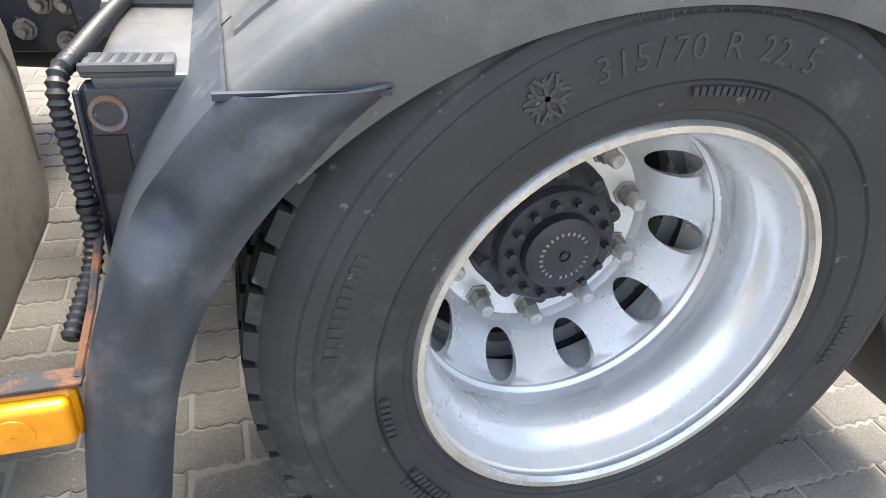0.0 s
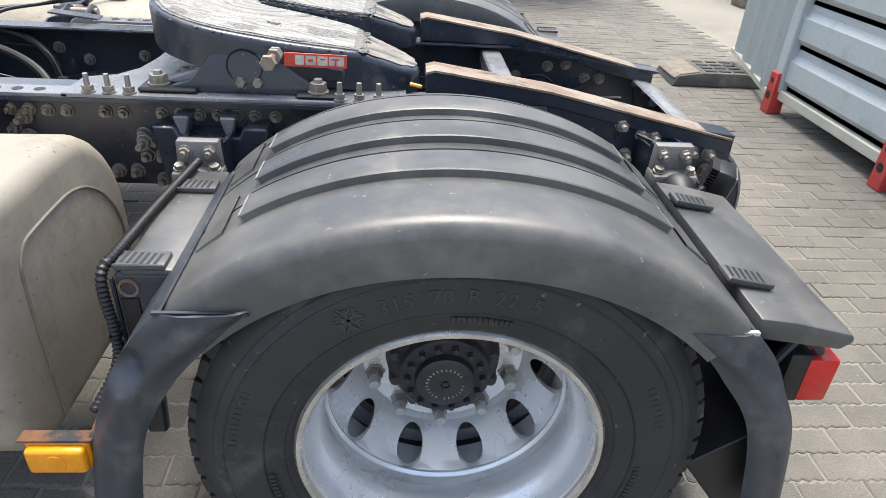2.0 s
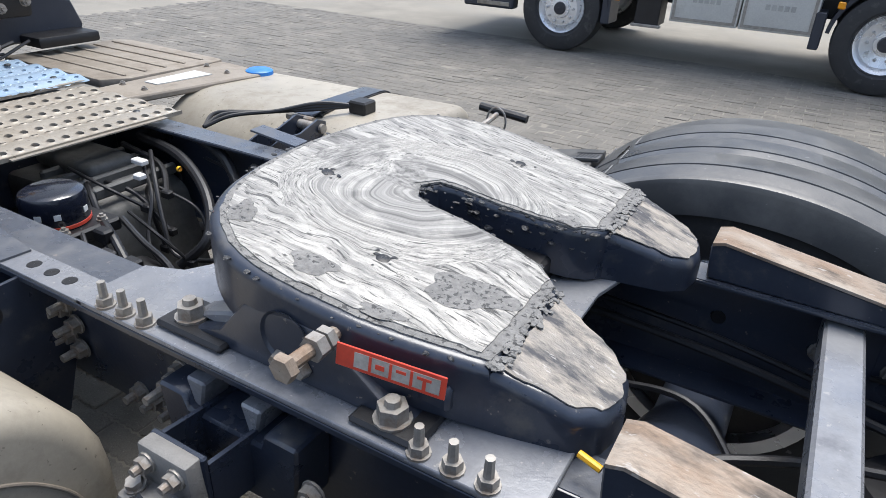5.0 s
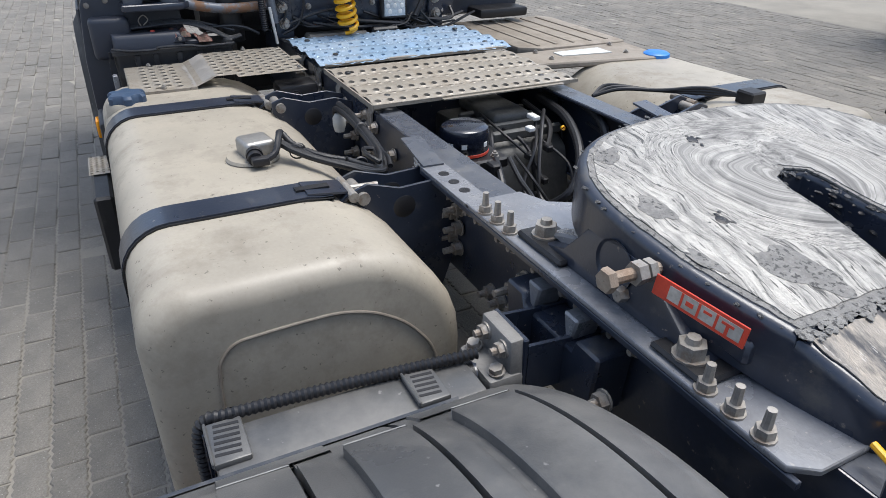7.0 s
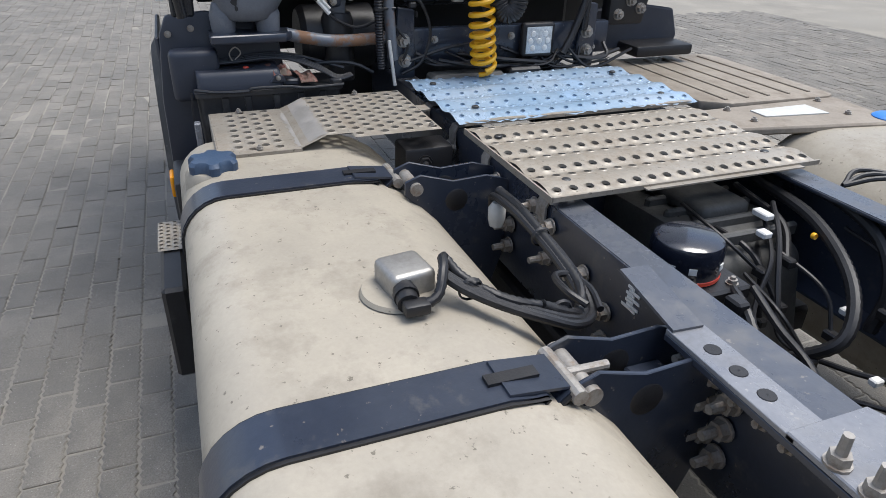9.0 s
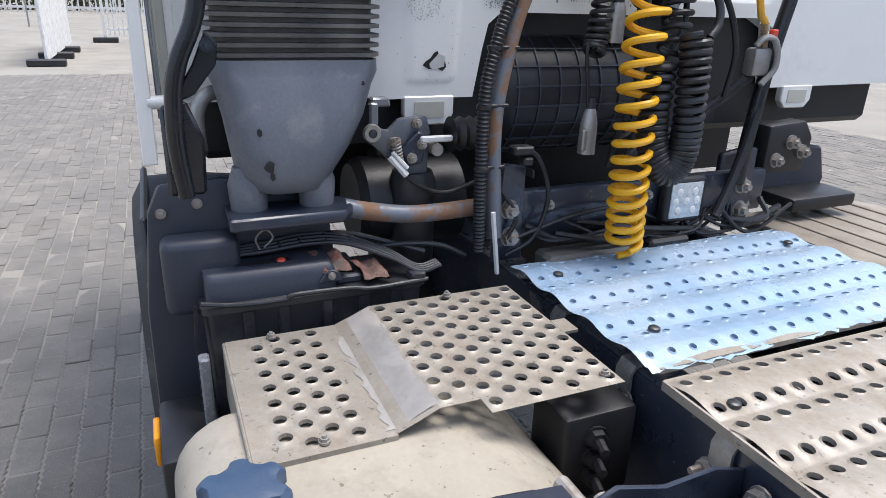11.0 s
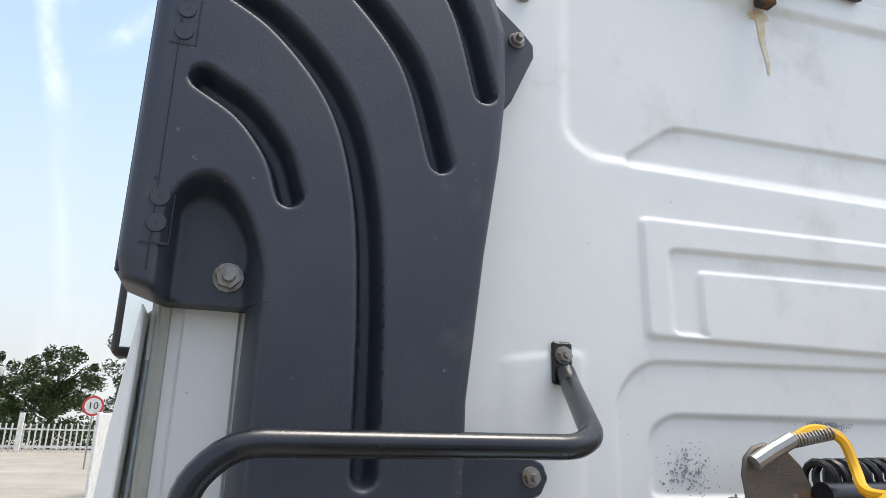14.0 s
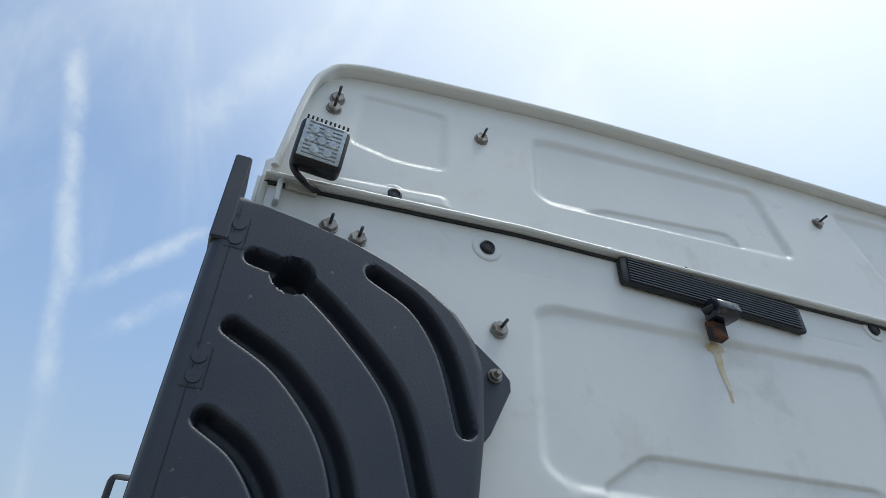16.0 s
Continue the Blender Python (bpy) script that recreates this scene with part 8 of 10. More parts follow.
    for y in (-0.972, -0.835):
        part("duct_foot", lathe([(0.001, 1.235), (0.028, 1.225), (0.040, 1.19), (0.038, 1.157), (0.036, 1.137), (0.001, 1.137)], (-2.795, y, 0), "z", 24), DUCTGREY, b, "round duct foot")
    for y, z, r in ((-0.95, 1.30, 0.006), (-0.936, 1.235, 0.010), (-0.932, 1.215, 0.006), (-0.74, 1.385, 0.004)):
        sp = bmesh.new()
        r3 = random.Random(int(r * 1e4))
        sp.faces.new([sp.verts.new((-2.730 - (0.008 if z > 1.28 else 0.0) - (0.022 if z > 1.35 else 0), y + r * r3.uniform(0.7, 1.2) * math.cos(t), z + r * 1.3 * r3.uniform(0.7, 1.2) * math.sin(t))) for t in [2 * math.pi * k / 12 for k in range(12)]])
        part("oil_splash", sp, BLACK, b, "black oil splash")
    sh = part("duct_shelf", prism([(-2.72, -1.02), (-2.72, -0.79), (-2.76, -0.765), (-2.83, -0.765), (-2.83, -1.02)], "z", 1.112, 1.138, 0.004), CHASSIS, truck, "blue-grey steel shelf under the duct")
    part("shelf_tube", tube(smoothed([(-2.78, -0.78, 1.125), (-2.775, -0.72, 1.112), (-2.77, -0.62, 1.098), (-2.77, -0.48, 1.10), (-2.77, -0.43, 1.105)], 6), 0.020, 14), RUST_PATCHY, sh, "painted tube with rust spots")


def rr_plan(y0, y1, x0, x1, r, n=5):
    out = []
    for cx, cy, a in ((x1 - r, y1 - r, 0), (x0 + r, y1 - r, 90), (x0 + r, y0 + r, 180), (x1 - r, y0 + r, 270)):
        out += [(cx + r * math.cos(radians(a + 90 * k / n)), cy + r * math.sin(radians(a + 90 * k / n))) for k in range(n + 1)]
    return out


intake()


# ---- behind the cab ----
def behind_cab():
    # grab rail round the duct
    rail = [(-2.895, -0.492, 1.915), (-2.875, -0.496, 1.895), (-2.71, -0.560, 1.816), (-2.685, -0.60, 1.803), (-2.68, -1.00, 1.803), (-2.68, -1.046, 1.76), (-2.68, -1.040, 1.52), (-2.685, -1.092, 1.42), (-2.69, -1.100, 1.30), (-2.70, -1.090, 1.20)]
    g = part("grab_rail", tube(rounded(rail, 0.05, 5), 0.0155, 14), RAILBLACK, truck, "black painted tubular grab rail")
    part("rail_plate", box(-2.908, -2.900, -0.512, -0.474, 1.895, 1.965, 0.004), RAILBLACK, g, "flat rail end plate")
    bolts(g, [(-2.900, -0.493, 1.942)], (1, 0, 0), 0.011, 0.008, 0.006)
    part("rail_lug", prism([(-1.105, 1.36), (-1.06, 1.43), (-1.035, 1.485), (-1.015, 1.465), (-1.02, 1.43), (-1.06, 1.38)], "x", -2.70, -2.694, 0.003), RAILBLACK, g, "welded rail lug")
    bolts(g, [(-2.694, -1.034, 1.462)], (1, 0, 0), 0.009, 0.006, 0.004, CHASSIS)
    part("rail_foot", prism([(-1.12, 1.20), (-1.055, 1.20), (-1.05, 1.30), (-1.075, 1.37), (-1.12, 1.36)], "x", -2.715, -2.70, 0.006), RAILBLACK, g)
    rb = part("rusty_bar", tube(smoothed([(-2.69, -1.052, 1.590), (-2.70, -0.98, 1.598), (-2.705, -0.85, 1.612), (-2.72, -0.72, 1.612), (-2.76, -0.665, 1.612), (-2.86, -0.64, 1.61), (-2.90, -0.60, 1.61)], 6), 0.0110, 12), RAILBLACK, truck, "black support bar with flaking rust")
    part("rust_patch", tube(smoothed([(-2.692, -1.0, 1.5965), (-2.695, -0.96, 1.600), (-2.702, -0.90, 1.607), (-2.7055, -0.845, 1.6125), (-2.708, -0.815, 1.613)], 6), [0.008 + 0.0055 * math.sin(math.pi * min(1, (i + 3) / 22)) for i in range(25)], 12), RUST, rb, "swollen flaking rust")
    part("flat_end", box(-2.712, -2.678, -1.045, -0.975, 1.583, 1.588, 0.0015), ALU_BROWN, rb)
    part("bar_plate", box(-2.908, -2.901, -0.605, -0.540, 1.588, 1.636, 0.003), RAILBLACK, rb, "dark end plate")
    bolts(rb, [(-2.901, -0.566, 1.611)], (1, 0, 0), 0.012, 0.008, 0.006)
    part("bar_pin", tube([(-2.69, -1.085, 1.598), (-2.69, -1.02, 1.594)], 0.005, 8), NUTMETAL, rb)
    part("bent_pipe", tube(smoothed([(-2.86, -0.98, 1.365), (-2.84, -1.03, 1.36), (-2.83, -1.052, 1.33), (-2.83, -1.055, 1.27)], 6), 0.015, 12), SILVER, truck, "bright bent pipe")
    # main hose pipe with its conduit
    pipe = [(-2.78, -0.27, 1.725), (-2.77, -0.31, 1.665), (-2.76, -0.385, 1.56), (-2.755, -0.425, 1.43), (-2.75, -0.447, 1.29), (-2.75, -0.437, 1.115), (-2.752, -0.43, 1.03)]
    hp = part("hose_stand", tube(smoothed(pipe, 7), 0.0185, 14), RUST_PATCHY, truck, "grey hose stand tube with rust patches")
    part("conduit", hose([(-2.768, -0.345, 1.662), (-2.752, -0.385, 1.615), (-2.742, -0.432, 1.535), (-2.732, -0.466, 1.44), (-2.728, -0.484, 1.343), (-2.728, -0.484, 1.14), (-2.735, -0.476, 1.00)], 0.0150, 0.0045, 14, ribs=0.0032), BLACK, hp, "black corrugated conduit")
    for p in ((-2.735, -0.462, 1.455), (-2.729, -0.483, 1.335), (-2.728, -0.484, 1.20)):
        tie = lathe([(0.0150, -0.005), (0.0172, -0.004), (0.0172, 0.004), (0.0150, 0.005)], p, "z", 16)
        box(p[0] - 0.022, p[0] - 0.004, p[1] + 0.012, p[1] + 0.062, p[2] - 0.004, p[2] + 0.004, 0.002, bm=tie)
        part("cable_tie", tie, BLACK, hp, "black cable tie")
    part("cross_conduit", hose([(-2.80, -0.330, 1.60), (-2.79, -0.305, 1.587), (-2.785, -0.26, 1.577), (-2.785, -0.205, 1.583)], 0.0105, 0.004, 12, ribs=0.0024), BLACK, hp, "short black corrugated conduit")
    part("conduit_cup", lathe([(0.014, -0.02), (0.021, -0.01), (0.022, 0.012), (0.012, 0.018)], (-2.768, -0.338, 1.672), "z", 16), BLACK, hp)
    part("stand_strip", tube([(-2.72, -0.452, 1.10), (-2.715, -0.435, 0.95)], 0.006, 6), LABELWHITE, hp, "pale metal strip")
    # carrier plate with couplings on top
    cp = part("carrier_plate", prism([(-0.246, 1.765), (-0.240, 1.790), (-0.222, 1.806), (-0.198, 1.813), (-0.160, 1.806), (-0.128, 1.778), (-0.112, 1.745), (-0.098, 1.68), (-0.084, 1.615), (-0.208, 1.604), (-0.236, 1.687)], "x", -2.803, -2.793, 0.003), CARRIER, truck, "brown rusty hose carrier plate")
    part("carrier_tube", tube([(-2.77, -0.12, 1.735), (-2.77, 0.55, 1.735)], 0.021, 14), RAILBLACK, cp, "dark cross tube")
    part("carrier_low", prism([(-0.275, 1.598), (-0.268, 1.612), (-0.205, 1.648), (-0.05, 1.662), (0.10, 1.655), (0.10, 1.615), (-0.05, 1.610), (-0.20, 1.596)], "x", -2.792, -2.772, 0.008, seg=2), RAILBLACK, cp)
    hb = part("plug_holder", box(-2.793, -2.781, -0.214, -0.174, 1.638, 1.684, 0.003), SILVER, cp, "silver plug holder")
    part("holder_rim", box(-2.793, -2.774, -0.218, -0.211, 1.634, 1.688, 0.002), SILVER, hb)
    part("holder_rim", box(-2.793, -2.774, -0.177, -0.170, 1.634, 1.688, 0.002), SILVER, hb)
    part("holder_tab", box(-2.793, -2.785, -0.211, -0.186, 1.604, 1.634, 0.003), LABELWHITE, hb, "pale holder tab")
    part("tab_hole", lathe([(0.001, 0.001), (0.004, 0.0008), (0.0045, 0.0)], (-2.785, -0.198, 1.618), "x", 12), BLACK, hb)
    part("holder_clip", box(-2.793, -2.783, -0.204, -0.178, 1.691, 1.700, 0.002), SILVER, hb)
    part("holder_strip", box(-2.793, -2.784, -0.150, -0.141, 1.638, 1.684, 0.002), SILVER, hb)
    for z in (1.688, 1.652, 1.640):
        part("plate_hole", lathe([(0.001, 0.0008), (0.0045, 0.0006), (0.005, 0.0)], (-2.793, -0.126, z), "x", 12), BLACK, cp)
    con = tube([(-2.775, -0.205, 1.585), (-2.772, -0.165, 1.602)], 0.0115, 10)
    box(-2.785, -2.762, -0.165, -0.128, 1.594, 1.615, 0.004, bm=con)
    part("grey_connector", con, GREYCAST, cp, "grey plastic connector")
    part("hose_nipple", tube([(-2.785, -0.232, 1.782), (-2.78, -0.20, 1.800), (-2.775, -0.163, 1.818)], 0.0125, 10), SILVER, cp, "steel hose nipple")
    for y, z in ((0.0, 1.665), (0.10, 1.62)):
        part("coupling_body", lathe([(0.001, 0.03), (0.016, 0.03), (0.022, 0.02), (0.024, 0.0), (0.018, -0.02)], (-2.80, y, z), "x", 18), BLACK, cp, "black coupling body")
        bolts(cp, [(-2.79, y - 0.03, z + 0.02)], (1, 0, 0), 0.009, 0.007, 0.005)
    pb = part("coupling_bracket", prism([(-0.10, 1.655), (0.12, 1.655), (0.13, 1.60), (0.07, 1.525), (0.02, 1.515), (-0.05, 1.545), (-0.09, 1.60)], "x", -2.832, -2.820, 0.005), RAILBLACK, truck, "dark coupling bracket with valves")
    for y, z, r in ((0.022, 1.552, 0.026), (-0.055, 1.575, 0.020), (0.085, 1.60, 0.024), (-0.03, 1.625, 0.018)):
        part("valve_body", lathe([(0.001, 0.045), (r * 0.8, 0.045), (r, 0.040), (r, 0.0), (0.001, -0.005)], (-2.82, y, z), "x", 20), BLACK, pb, "round black valve")
        bolts(pb, [(-2.818, y + 0.035, z - 0.022)], (1, 0, 0), 0.008, 0.007, 0.005)
    part("valve_label", lathe([(0.001, 0.001), (0.019, 0.001), (0.0195, 0.0)], (-2.775, 0.022, 1.552), "x", 20), PRIMER, pb, "faded round label")
    for pts in ([(-2.80, 0.022, 1.53), (-2.79, 0.03, 1.46), (-2.80, 0.02, 1.38), (-2.83, -0.03, 1.27), (-2.84, -0.06, 1.15)], [(-2.80, -0.055, 1.56), (-2.785, -0.05, 1.48), (-2.80, -0.03, 1.36), (-2.82, 0.04, 1.24), (-2.83, 0.09, 1.14)], [(-2.80, 0.085, 1.58), (-2.78, 0.07, 1.50), (-2.79, 0.03, 1.40), (-2.80, 0.0, 1.30), (-2.81, -0.03, 1.18)],
                [(-2.79, -0.03, 1.62), (-2.75, 0.0, 1.60), (-2.74, 0.05, 1.62), (-2.75, 0.09, 1.66), (-2.77, 0.14, 1.70)], [(-2.79, 0.10, 1.62), (-2.75, 0.16, 1.57), (-2.75, 0.22, 1.45), (-2.78, 0.24, 1.33)]):
        part("air_line", tube(smoothed(pts, 7), 0.0075, 8), BLACK, pb, "black air line")
    # yellow air hoses
    yh = part("air_hose", coil_line([(-2.690, -0.105, 1.742), (-2.665, -0.132, 1.60), (-2.642, -0.156, 1.45), (-2.630, -0.162, 1.30), (-2.635, -0.152, 1.15), (-2.655, -0.128, 1.010)], 0.0385, 0.0084, 17, lambda t: t ** 0.70, 20), YELLOW, truck, "yellow coiled air hose")
    part("hose_lead", tube(smoothed([(-2.775, -0.163, 1.818), (-2.765, -0.125, 1.834), (-2.750, -0.088, 1.820), (-2.735, -0.085, 1.775), (-2.705, -0.108, 1.748), (-2.667, -0.1015, 1.742)], 6), 0.0085, 8), YELLOW, yh, "yellow hose lead")
    part("hose_spring", coil((-2.777, -0.172, 1.814), (-2.757, -0.100, 1.830), 0.0105, 0.0018, 14, 10, wseg=5), SILVER, yh, "steel anti-kink spring")
    part("hose_end", tube(smoothed([(-2.65, -0.095, 1.002), (-2.640, -0.120, 0.990), (-2.645, -0.150, 0.984)], 5), 0.0085, 8), YELLOW, yh)
    y2 = part("air_hose", coil_line([(-2.705, 0.108, 1.775), (-2.700, 0.112, 1.70), (-2.698, 0.122, 1.63), (-2.695, 0.145, 1.585)], 0.052, 0.0086, 7, lambda t: t, 22), YELLOW, truck, "yellow coiled air hose bunched high up")
    part("hose_lead", tube(smoothed([(-2.645, 0.150, 1.585), (-2.655, 0.175, 1.545), (-2.690, 0.220, 1.530), (-2.735, 0.285, 1.515), (-2.750, 0.310, 1.46)], 6), 0.0085, 8), YELLOW, y2, "yellow hose lead")
    part("hose_spring", coil((-2.735, 0.285, 1.515), (-2.750, 0.310, 1.455), 0.0105, 0.0018, 10, 10, wseg=5), NUTMETAL, y2)
    # black coiled leads
    part("coiled_lead", coil_line([(-2.610, -0.045, 1.49), (-2.600, -0.045, 1.40), (-2.600, -0.040, 1.30), (-2.602, -0.043, 1.23), (-2.610, -0.062, 1.195), (-2.622, -0.085, 1.205), (-2.632, -0.105, 1.26), (-2.640, -0.105, 1.33), (-2.648, -0.095, 1.43)], 0.0275, 0.0088, 40, lambda t: t, 14), BLACK, truck, "black coiled electric lead hanging in a bend")
    part("lead_sleeve", tube(smoothed([(-2.665, -0.082, 1.695), (-2.655, -0.055, 1.655), (-2.640, -0.012, 1.604), (-2.625, 0.016, 1.56), (-2.612, 0.014, 1.515), (-2.605, -0.012, 1.485)], 6), [0.0145] * 14 + [0.009] * 17, 12), BLACK, truck, "black rubber lead sleeve")
    part("coiled_lead", coil_line([(-2.768, -0.190, 1.600), (-2.760, -0.186, 1.55), (-2.757, -0.192, 1.50), (-2.755, -0.198, 1.462), (-2.750, -0.205, 1.445)], 0.0215, 0.0058, 10, lambda t: t ** 0.9, 16), BLACK, truck, "thin black coiled lead")
    part("coiled_lead", coil_line([(-2.72, -0.030, 1.66), (-2.715, -0.015, 1.59), (-2.705, -0.02, 1.52), (-2.69, -0.035, 1.44)], 0.030, 0.0072, 8, lambda t: t, 18), BLACK, truck, "stretched black coiled lead")
    part("coiled_lead", coil((-2.80, -0.10, 1.76), (-2.80, 0.16, 1.765), 0.024, 0.0065, 11, 12, wseg=6), BLACK, truck, "black coiled lead behind the tube")
    ld = part("lead_wire", tube(smoothed([(-2.75, -0.205, 1.475), (-2.745, -0.225, 1.45), (-2.745, -0.215, 1.38), (-2.745, -0.205, 1.31)], 6), 0.0045, 8), BLACK, truck)
    pg = part("plug", lathe([(0.009, 1.325), (0.014, 1.315), (0.019, 1.290), (0.020, 1.285), (0.021, 1.215), (0.001, 1.215)], (-2.745, -0.200, 0), "z", 20), SILVER, truck, "silver metal lead plug")
    part("plug_boot", lathe([(0.006, 1.345), (0.010, 1.335), (0.013, 1.305), (0.015, 1.300)], (-2.745, -0.200, 0), "z", 16), BLACK, pg)
    part("plug_key", box(-2.735, -2.722, -0.228, -0.216, 1.225, 1.275, 0.003), SILVER, pg)
    p2 = part("plug", lathe([(0.010, 1.56), (0.018, 1.545), (0.021, 1.53), (0.021, 1.465), (0.001, 1.465)], (-2.755, -0.150, 0), "z", 20), SILVER, truck, "silver metal lead plug")
    part("plug_boot", lathe([(0.007, 1.60), (0.013, 1.575), (0.015, 1.55)], (-2.755, -0.150, 0), "z", 16), BLACK, p2)
    # far hose stand and couplings
    part("hose_stand", tube(smoothed([(-2.77, 0.42, 1.76), (-2.765, 0.40, 1.62), (-2.76, 0.355, 1.42), (-2.755, 0.325, 1.22), (-2.755, 0.32, 1.10)], 6), 0.018, 14), RAILBLACK, truck, "dark far hose stand tube")
    vb = part("shut_off_valve", box(-2.775, -2.735, 0.275, 0.335, 1.385, 1.455, 0.010, seg=2), SILVER, truck, "cast shut-off valve")
    part("valve_arm", tube(smoothed([(-2.735, 0.27, 1.46), (-2.73, 0.29, 1.48), (-2.73, 0.33, 1.47), (-2.73, 0.345, 1.41), (-2.735, 0.31, 1.365)], 5), 0.008, 8), SILVER, vb)
    part("valve_red", box(-2.745, -2.73, 0.315, 0.335, 1.475, 1.50, 0.003), REDTAG, vb)
    for k, off in enumerate((0.0, 0.022)):
        part("air_line", tube(smoothed([(-2.77, 0.29 + off, 1.38), (-2.80, 0.22 + off, 1.31), (-2.83, 0.12, 1.24 - off), (-2.84, -0.02, 1.17)], 7), 0.009, 8), BLACK, truck, "black air line")
    part("air_line", hose([(-2.75, 0.335, 1.30), (-2.745, 0.31, 1.20), (-2.735, 0.27, 1.10), (-2.72, 0.22, 1.02)], 0.014, 0.008, 10), BLACK, truck, "black corrugated hose")
    # drum-shaped air filter housing with its grid of ribs, behind the opening
    dr = part("air_filter_drum", lathe([(0.001, -0.34), (0.150, -0.34), (0.160, -0.32), (0.160, 0.06), (0.150, 0.10), (0.120, 0.14), (0.001, 0.15)], (-3.05, 0, 1.325), "y", 48), BLACK, truck, "black ribbed air filter drum")
    for y in (-0.31, -0.25, -0.19, -0.13, -0.07, -0.01, 0.05):
        part("drum_ring", lathe([(0.159, -0.003), (0.1645, -0.002), (0.1645, 0.002), (0.159, 0.003)], (-3.05, y, 1.325), "y", 48), PLASTIC_DARK, dr)
    for k in range(10):
        a = radians(-75 + 17 * k)
        m = Matrix.Translation((-3.05, 0, 1.325)) @ Matrix.Rotation(-a, 4, "Y")
        part("drum_bar", box(0.159, 0.1645, -0.32, 0.06, -0.002, 0.002, m=m), PLASTIC_DARK, dr)
    part("tunnel_wall", box(-3.45, -3.40, -0.9, 0.95, 0.95, 1.56), BLACK, truck, "dark engine tunnel")
    part("engine", box(-3.4, -3.24, -0.55, 0.55, 0.60, 1.22, 0.03), BLACK, truck, "dark engine end")
    # cross bar with work light and side brackets
    cb = part("cross_bar", box(-2.81, -2.775, -0.36, 0.45, 1.005, 1.125, 0.010, seg=2), CHASSIS, truck, "dark painted cross bar")
    bolts(cb, [(-2.775, -0.27, 1.085), (-2.775, 0.03, 1.085), (-2.775, 0.38, 1.03)], (1, 0, 0), 0.010, 0.008, 0.006)
    wl = part("work_light", box(-2.770, -2.735, 0.058, 0.192, 1.010, 1.135, 0.014, seg=3), BLACK, truck, "square white work light on the cross bar")
    part("light_glass", box(-2.7365, -2.732, 0.073, 0.177, 1.025, 1.120, 0.010, seg=2), GLASS_GREY, wl, "ribbed light glass")
    for y, z in ((0.10, 1.095), (0.15, 1.095), (0.09, 1.07), (0.125, 1.07), (0.16, 1.07), (0.10, 1.045), (0.15, 1.045)):
        part("light_led", lathe([(0.001, 0.003), (0.009, 0.002), (0.011, 0.0)], (-2.732, y, z), "x", 12), LABELWHITE, wl)
    for y0, s in ((-0.43, 1), (0.30, 1)):
        bp = part("side_bracket", prism([(y0, 0.96), (y0 + 0.085, 0.96), (y0 + 0.08, 1.19), (y0 + 0.02, 1.20)], "x", -2.772, -2.760, 0.004), CHASSIS, truck, "dark side bracket with large bolts")
        bolts(bp, [(-2.760, y0 + 0.04, 1.09), (-2.760, y0 + 0.045, 1.022)], (1, 0, 0), 0.018, 0.016, 0.012)
    # pumps and levers between duct and stand
    pm = part("cab_tilt_lock", prism([(-0.715, 1.255), (-0.70, 1.285), (-0.665, 1.275), (-0.64, 1.300), (-0.575, 1.305), (-0.565, 1.27), (-0.572, 1.17), (-0.62, 1.15), (-0.655, 1.20), (-0.69, 1.235)], "x", -2.845, -2.825, 0.006, seg=2), CHASSIS_PALE, truck, "dark blue-grey cab lock mechanism")
    part("lock_eye", lathe([(0.010, 0.008), (0.018, 0.008), (0.021, 0.0)], (-2.823, -0.703, 1.272), "x", 20), NUTMETAL, pm)
    part("lock_tab", prism([(-0.70, 1.325), (-0.655, 1.325), (-0.66, 1.345), (-0.70, 1.345)], "x", -2.86, -2.835, 0.004), CHASSIS_TOP, pm, "grey lock tab")
    part("lock_tab", box(-2.85, -2.830, -0.705, -0.685, 1.285, 1.335, 0.004), CHASSIS_TOP, pm)
    part("lock_plate", prism([(-0.640, 1.235), (-0.60, 1.275), (-0.575, 1.26), (-0.59, 1.20), (-0.625, 1.195)], "x", -2.825, -2.812, 0.004), CHASSIS, pm)
    part("lock_spring", coil((-2.812, -0.655, 1.262), (-2.812, -0.645, 1.205), 0.010, 0.003, 8, 10, wseg=5), NUTMETAL, pm, "small steel spring")
    part("lock_body", lathe([(0.001, 0.95), (0.052, 0.95), (0.055, 1.15), (0.046, 1.175), (0.001, 1.18)], (-2.86, -0.595, 0), "z", 24), BLACK, pm, "black lock cylinder")
    part("lock_lever", box(-2.812, -2.800, -0.597, -0.520, 1.249, 1.263, 0.003), LABELWHITE, pm, "pale flat lever")
    part("lever_pin", tube([(-2.86, -0.560, 1.233), (-2.795, -0.560, 1.233)], 0.014, 12), NUTMETAL, pm)
    part("lock_boot", hose([(-2.82, -0.520, 1.262), (-2.82, -0.445, 1.262)], 0.040, 0.012, 14, ribs=0.010), BLACK, pm, "black ribbed rubber boot")
    part("lock_wire", tube(smoothed([(-2.81, -0.672, 1.225), (-2.80, -0.645, 1.192), (-2.795, -0.61, 1.160), (-2.79, -0.54, 1.135), (-2.78, -0.45, 1.165)], 6), 0.005, 8), BLACK, pm)
    part("wire_sleeve", tube([(-2.808, -0.668, 1.222), (-2.798, -0.632, 1.180)], 0.0075, 8), LABELWHITE, pm, "white wire sleeve")
    part("wire_sleeve", tube([(-2.806, -0.662, 1.232), (-2.797, -0.630, 1.196)], 0.005, 8), LABELWHITE, pm)
    bolts(pm, [(-2.825, -0.655, 1.245), (-2.812, -0.615, 1.215), (-2.812, -0.592, 1.245), (-2.825, -0.60, 1.29)], (1, 0, 0), 0.009, 0.008, 0.008)
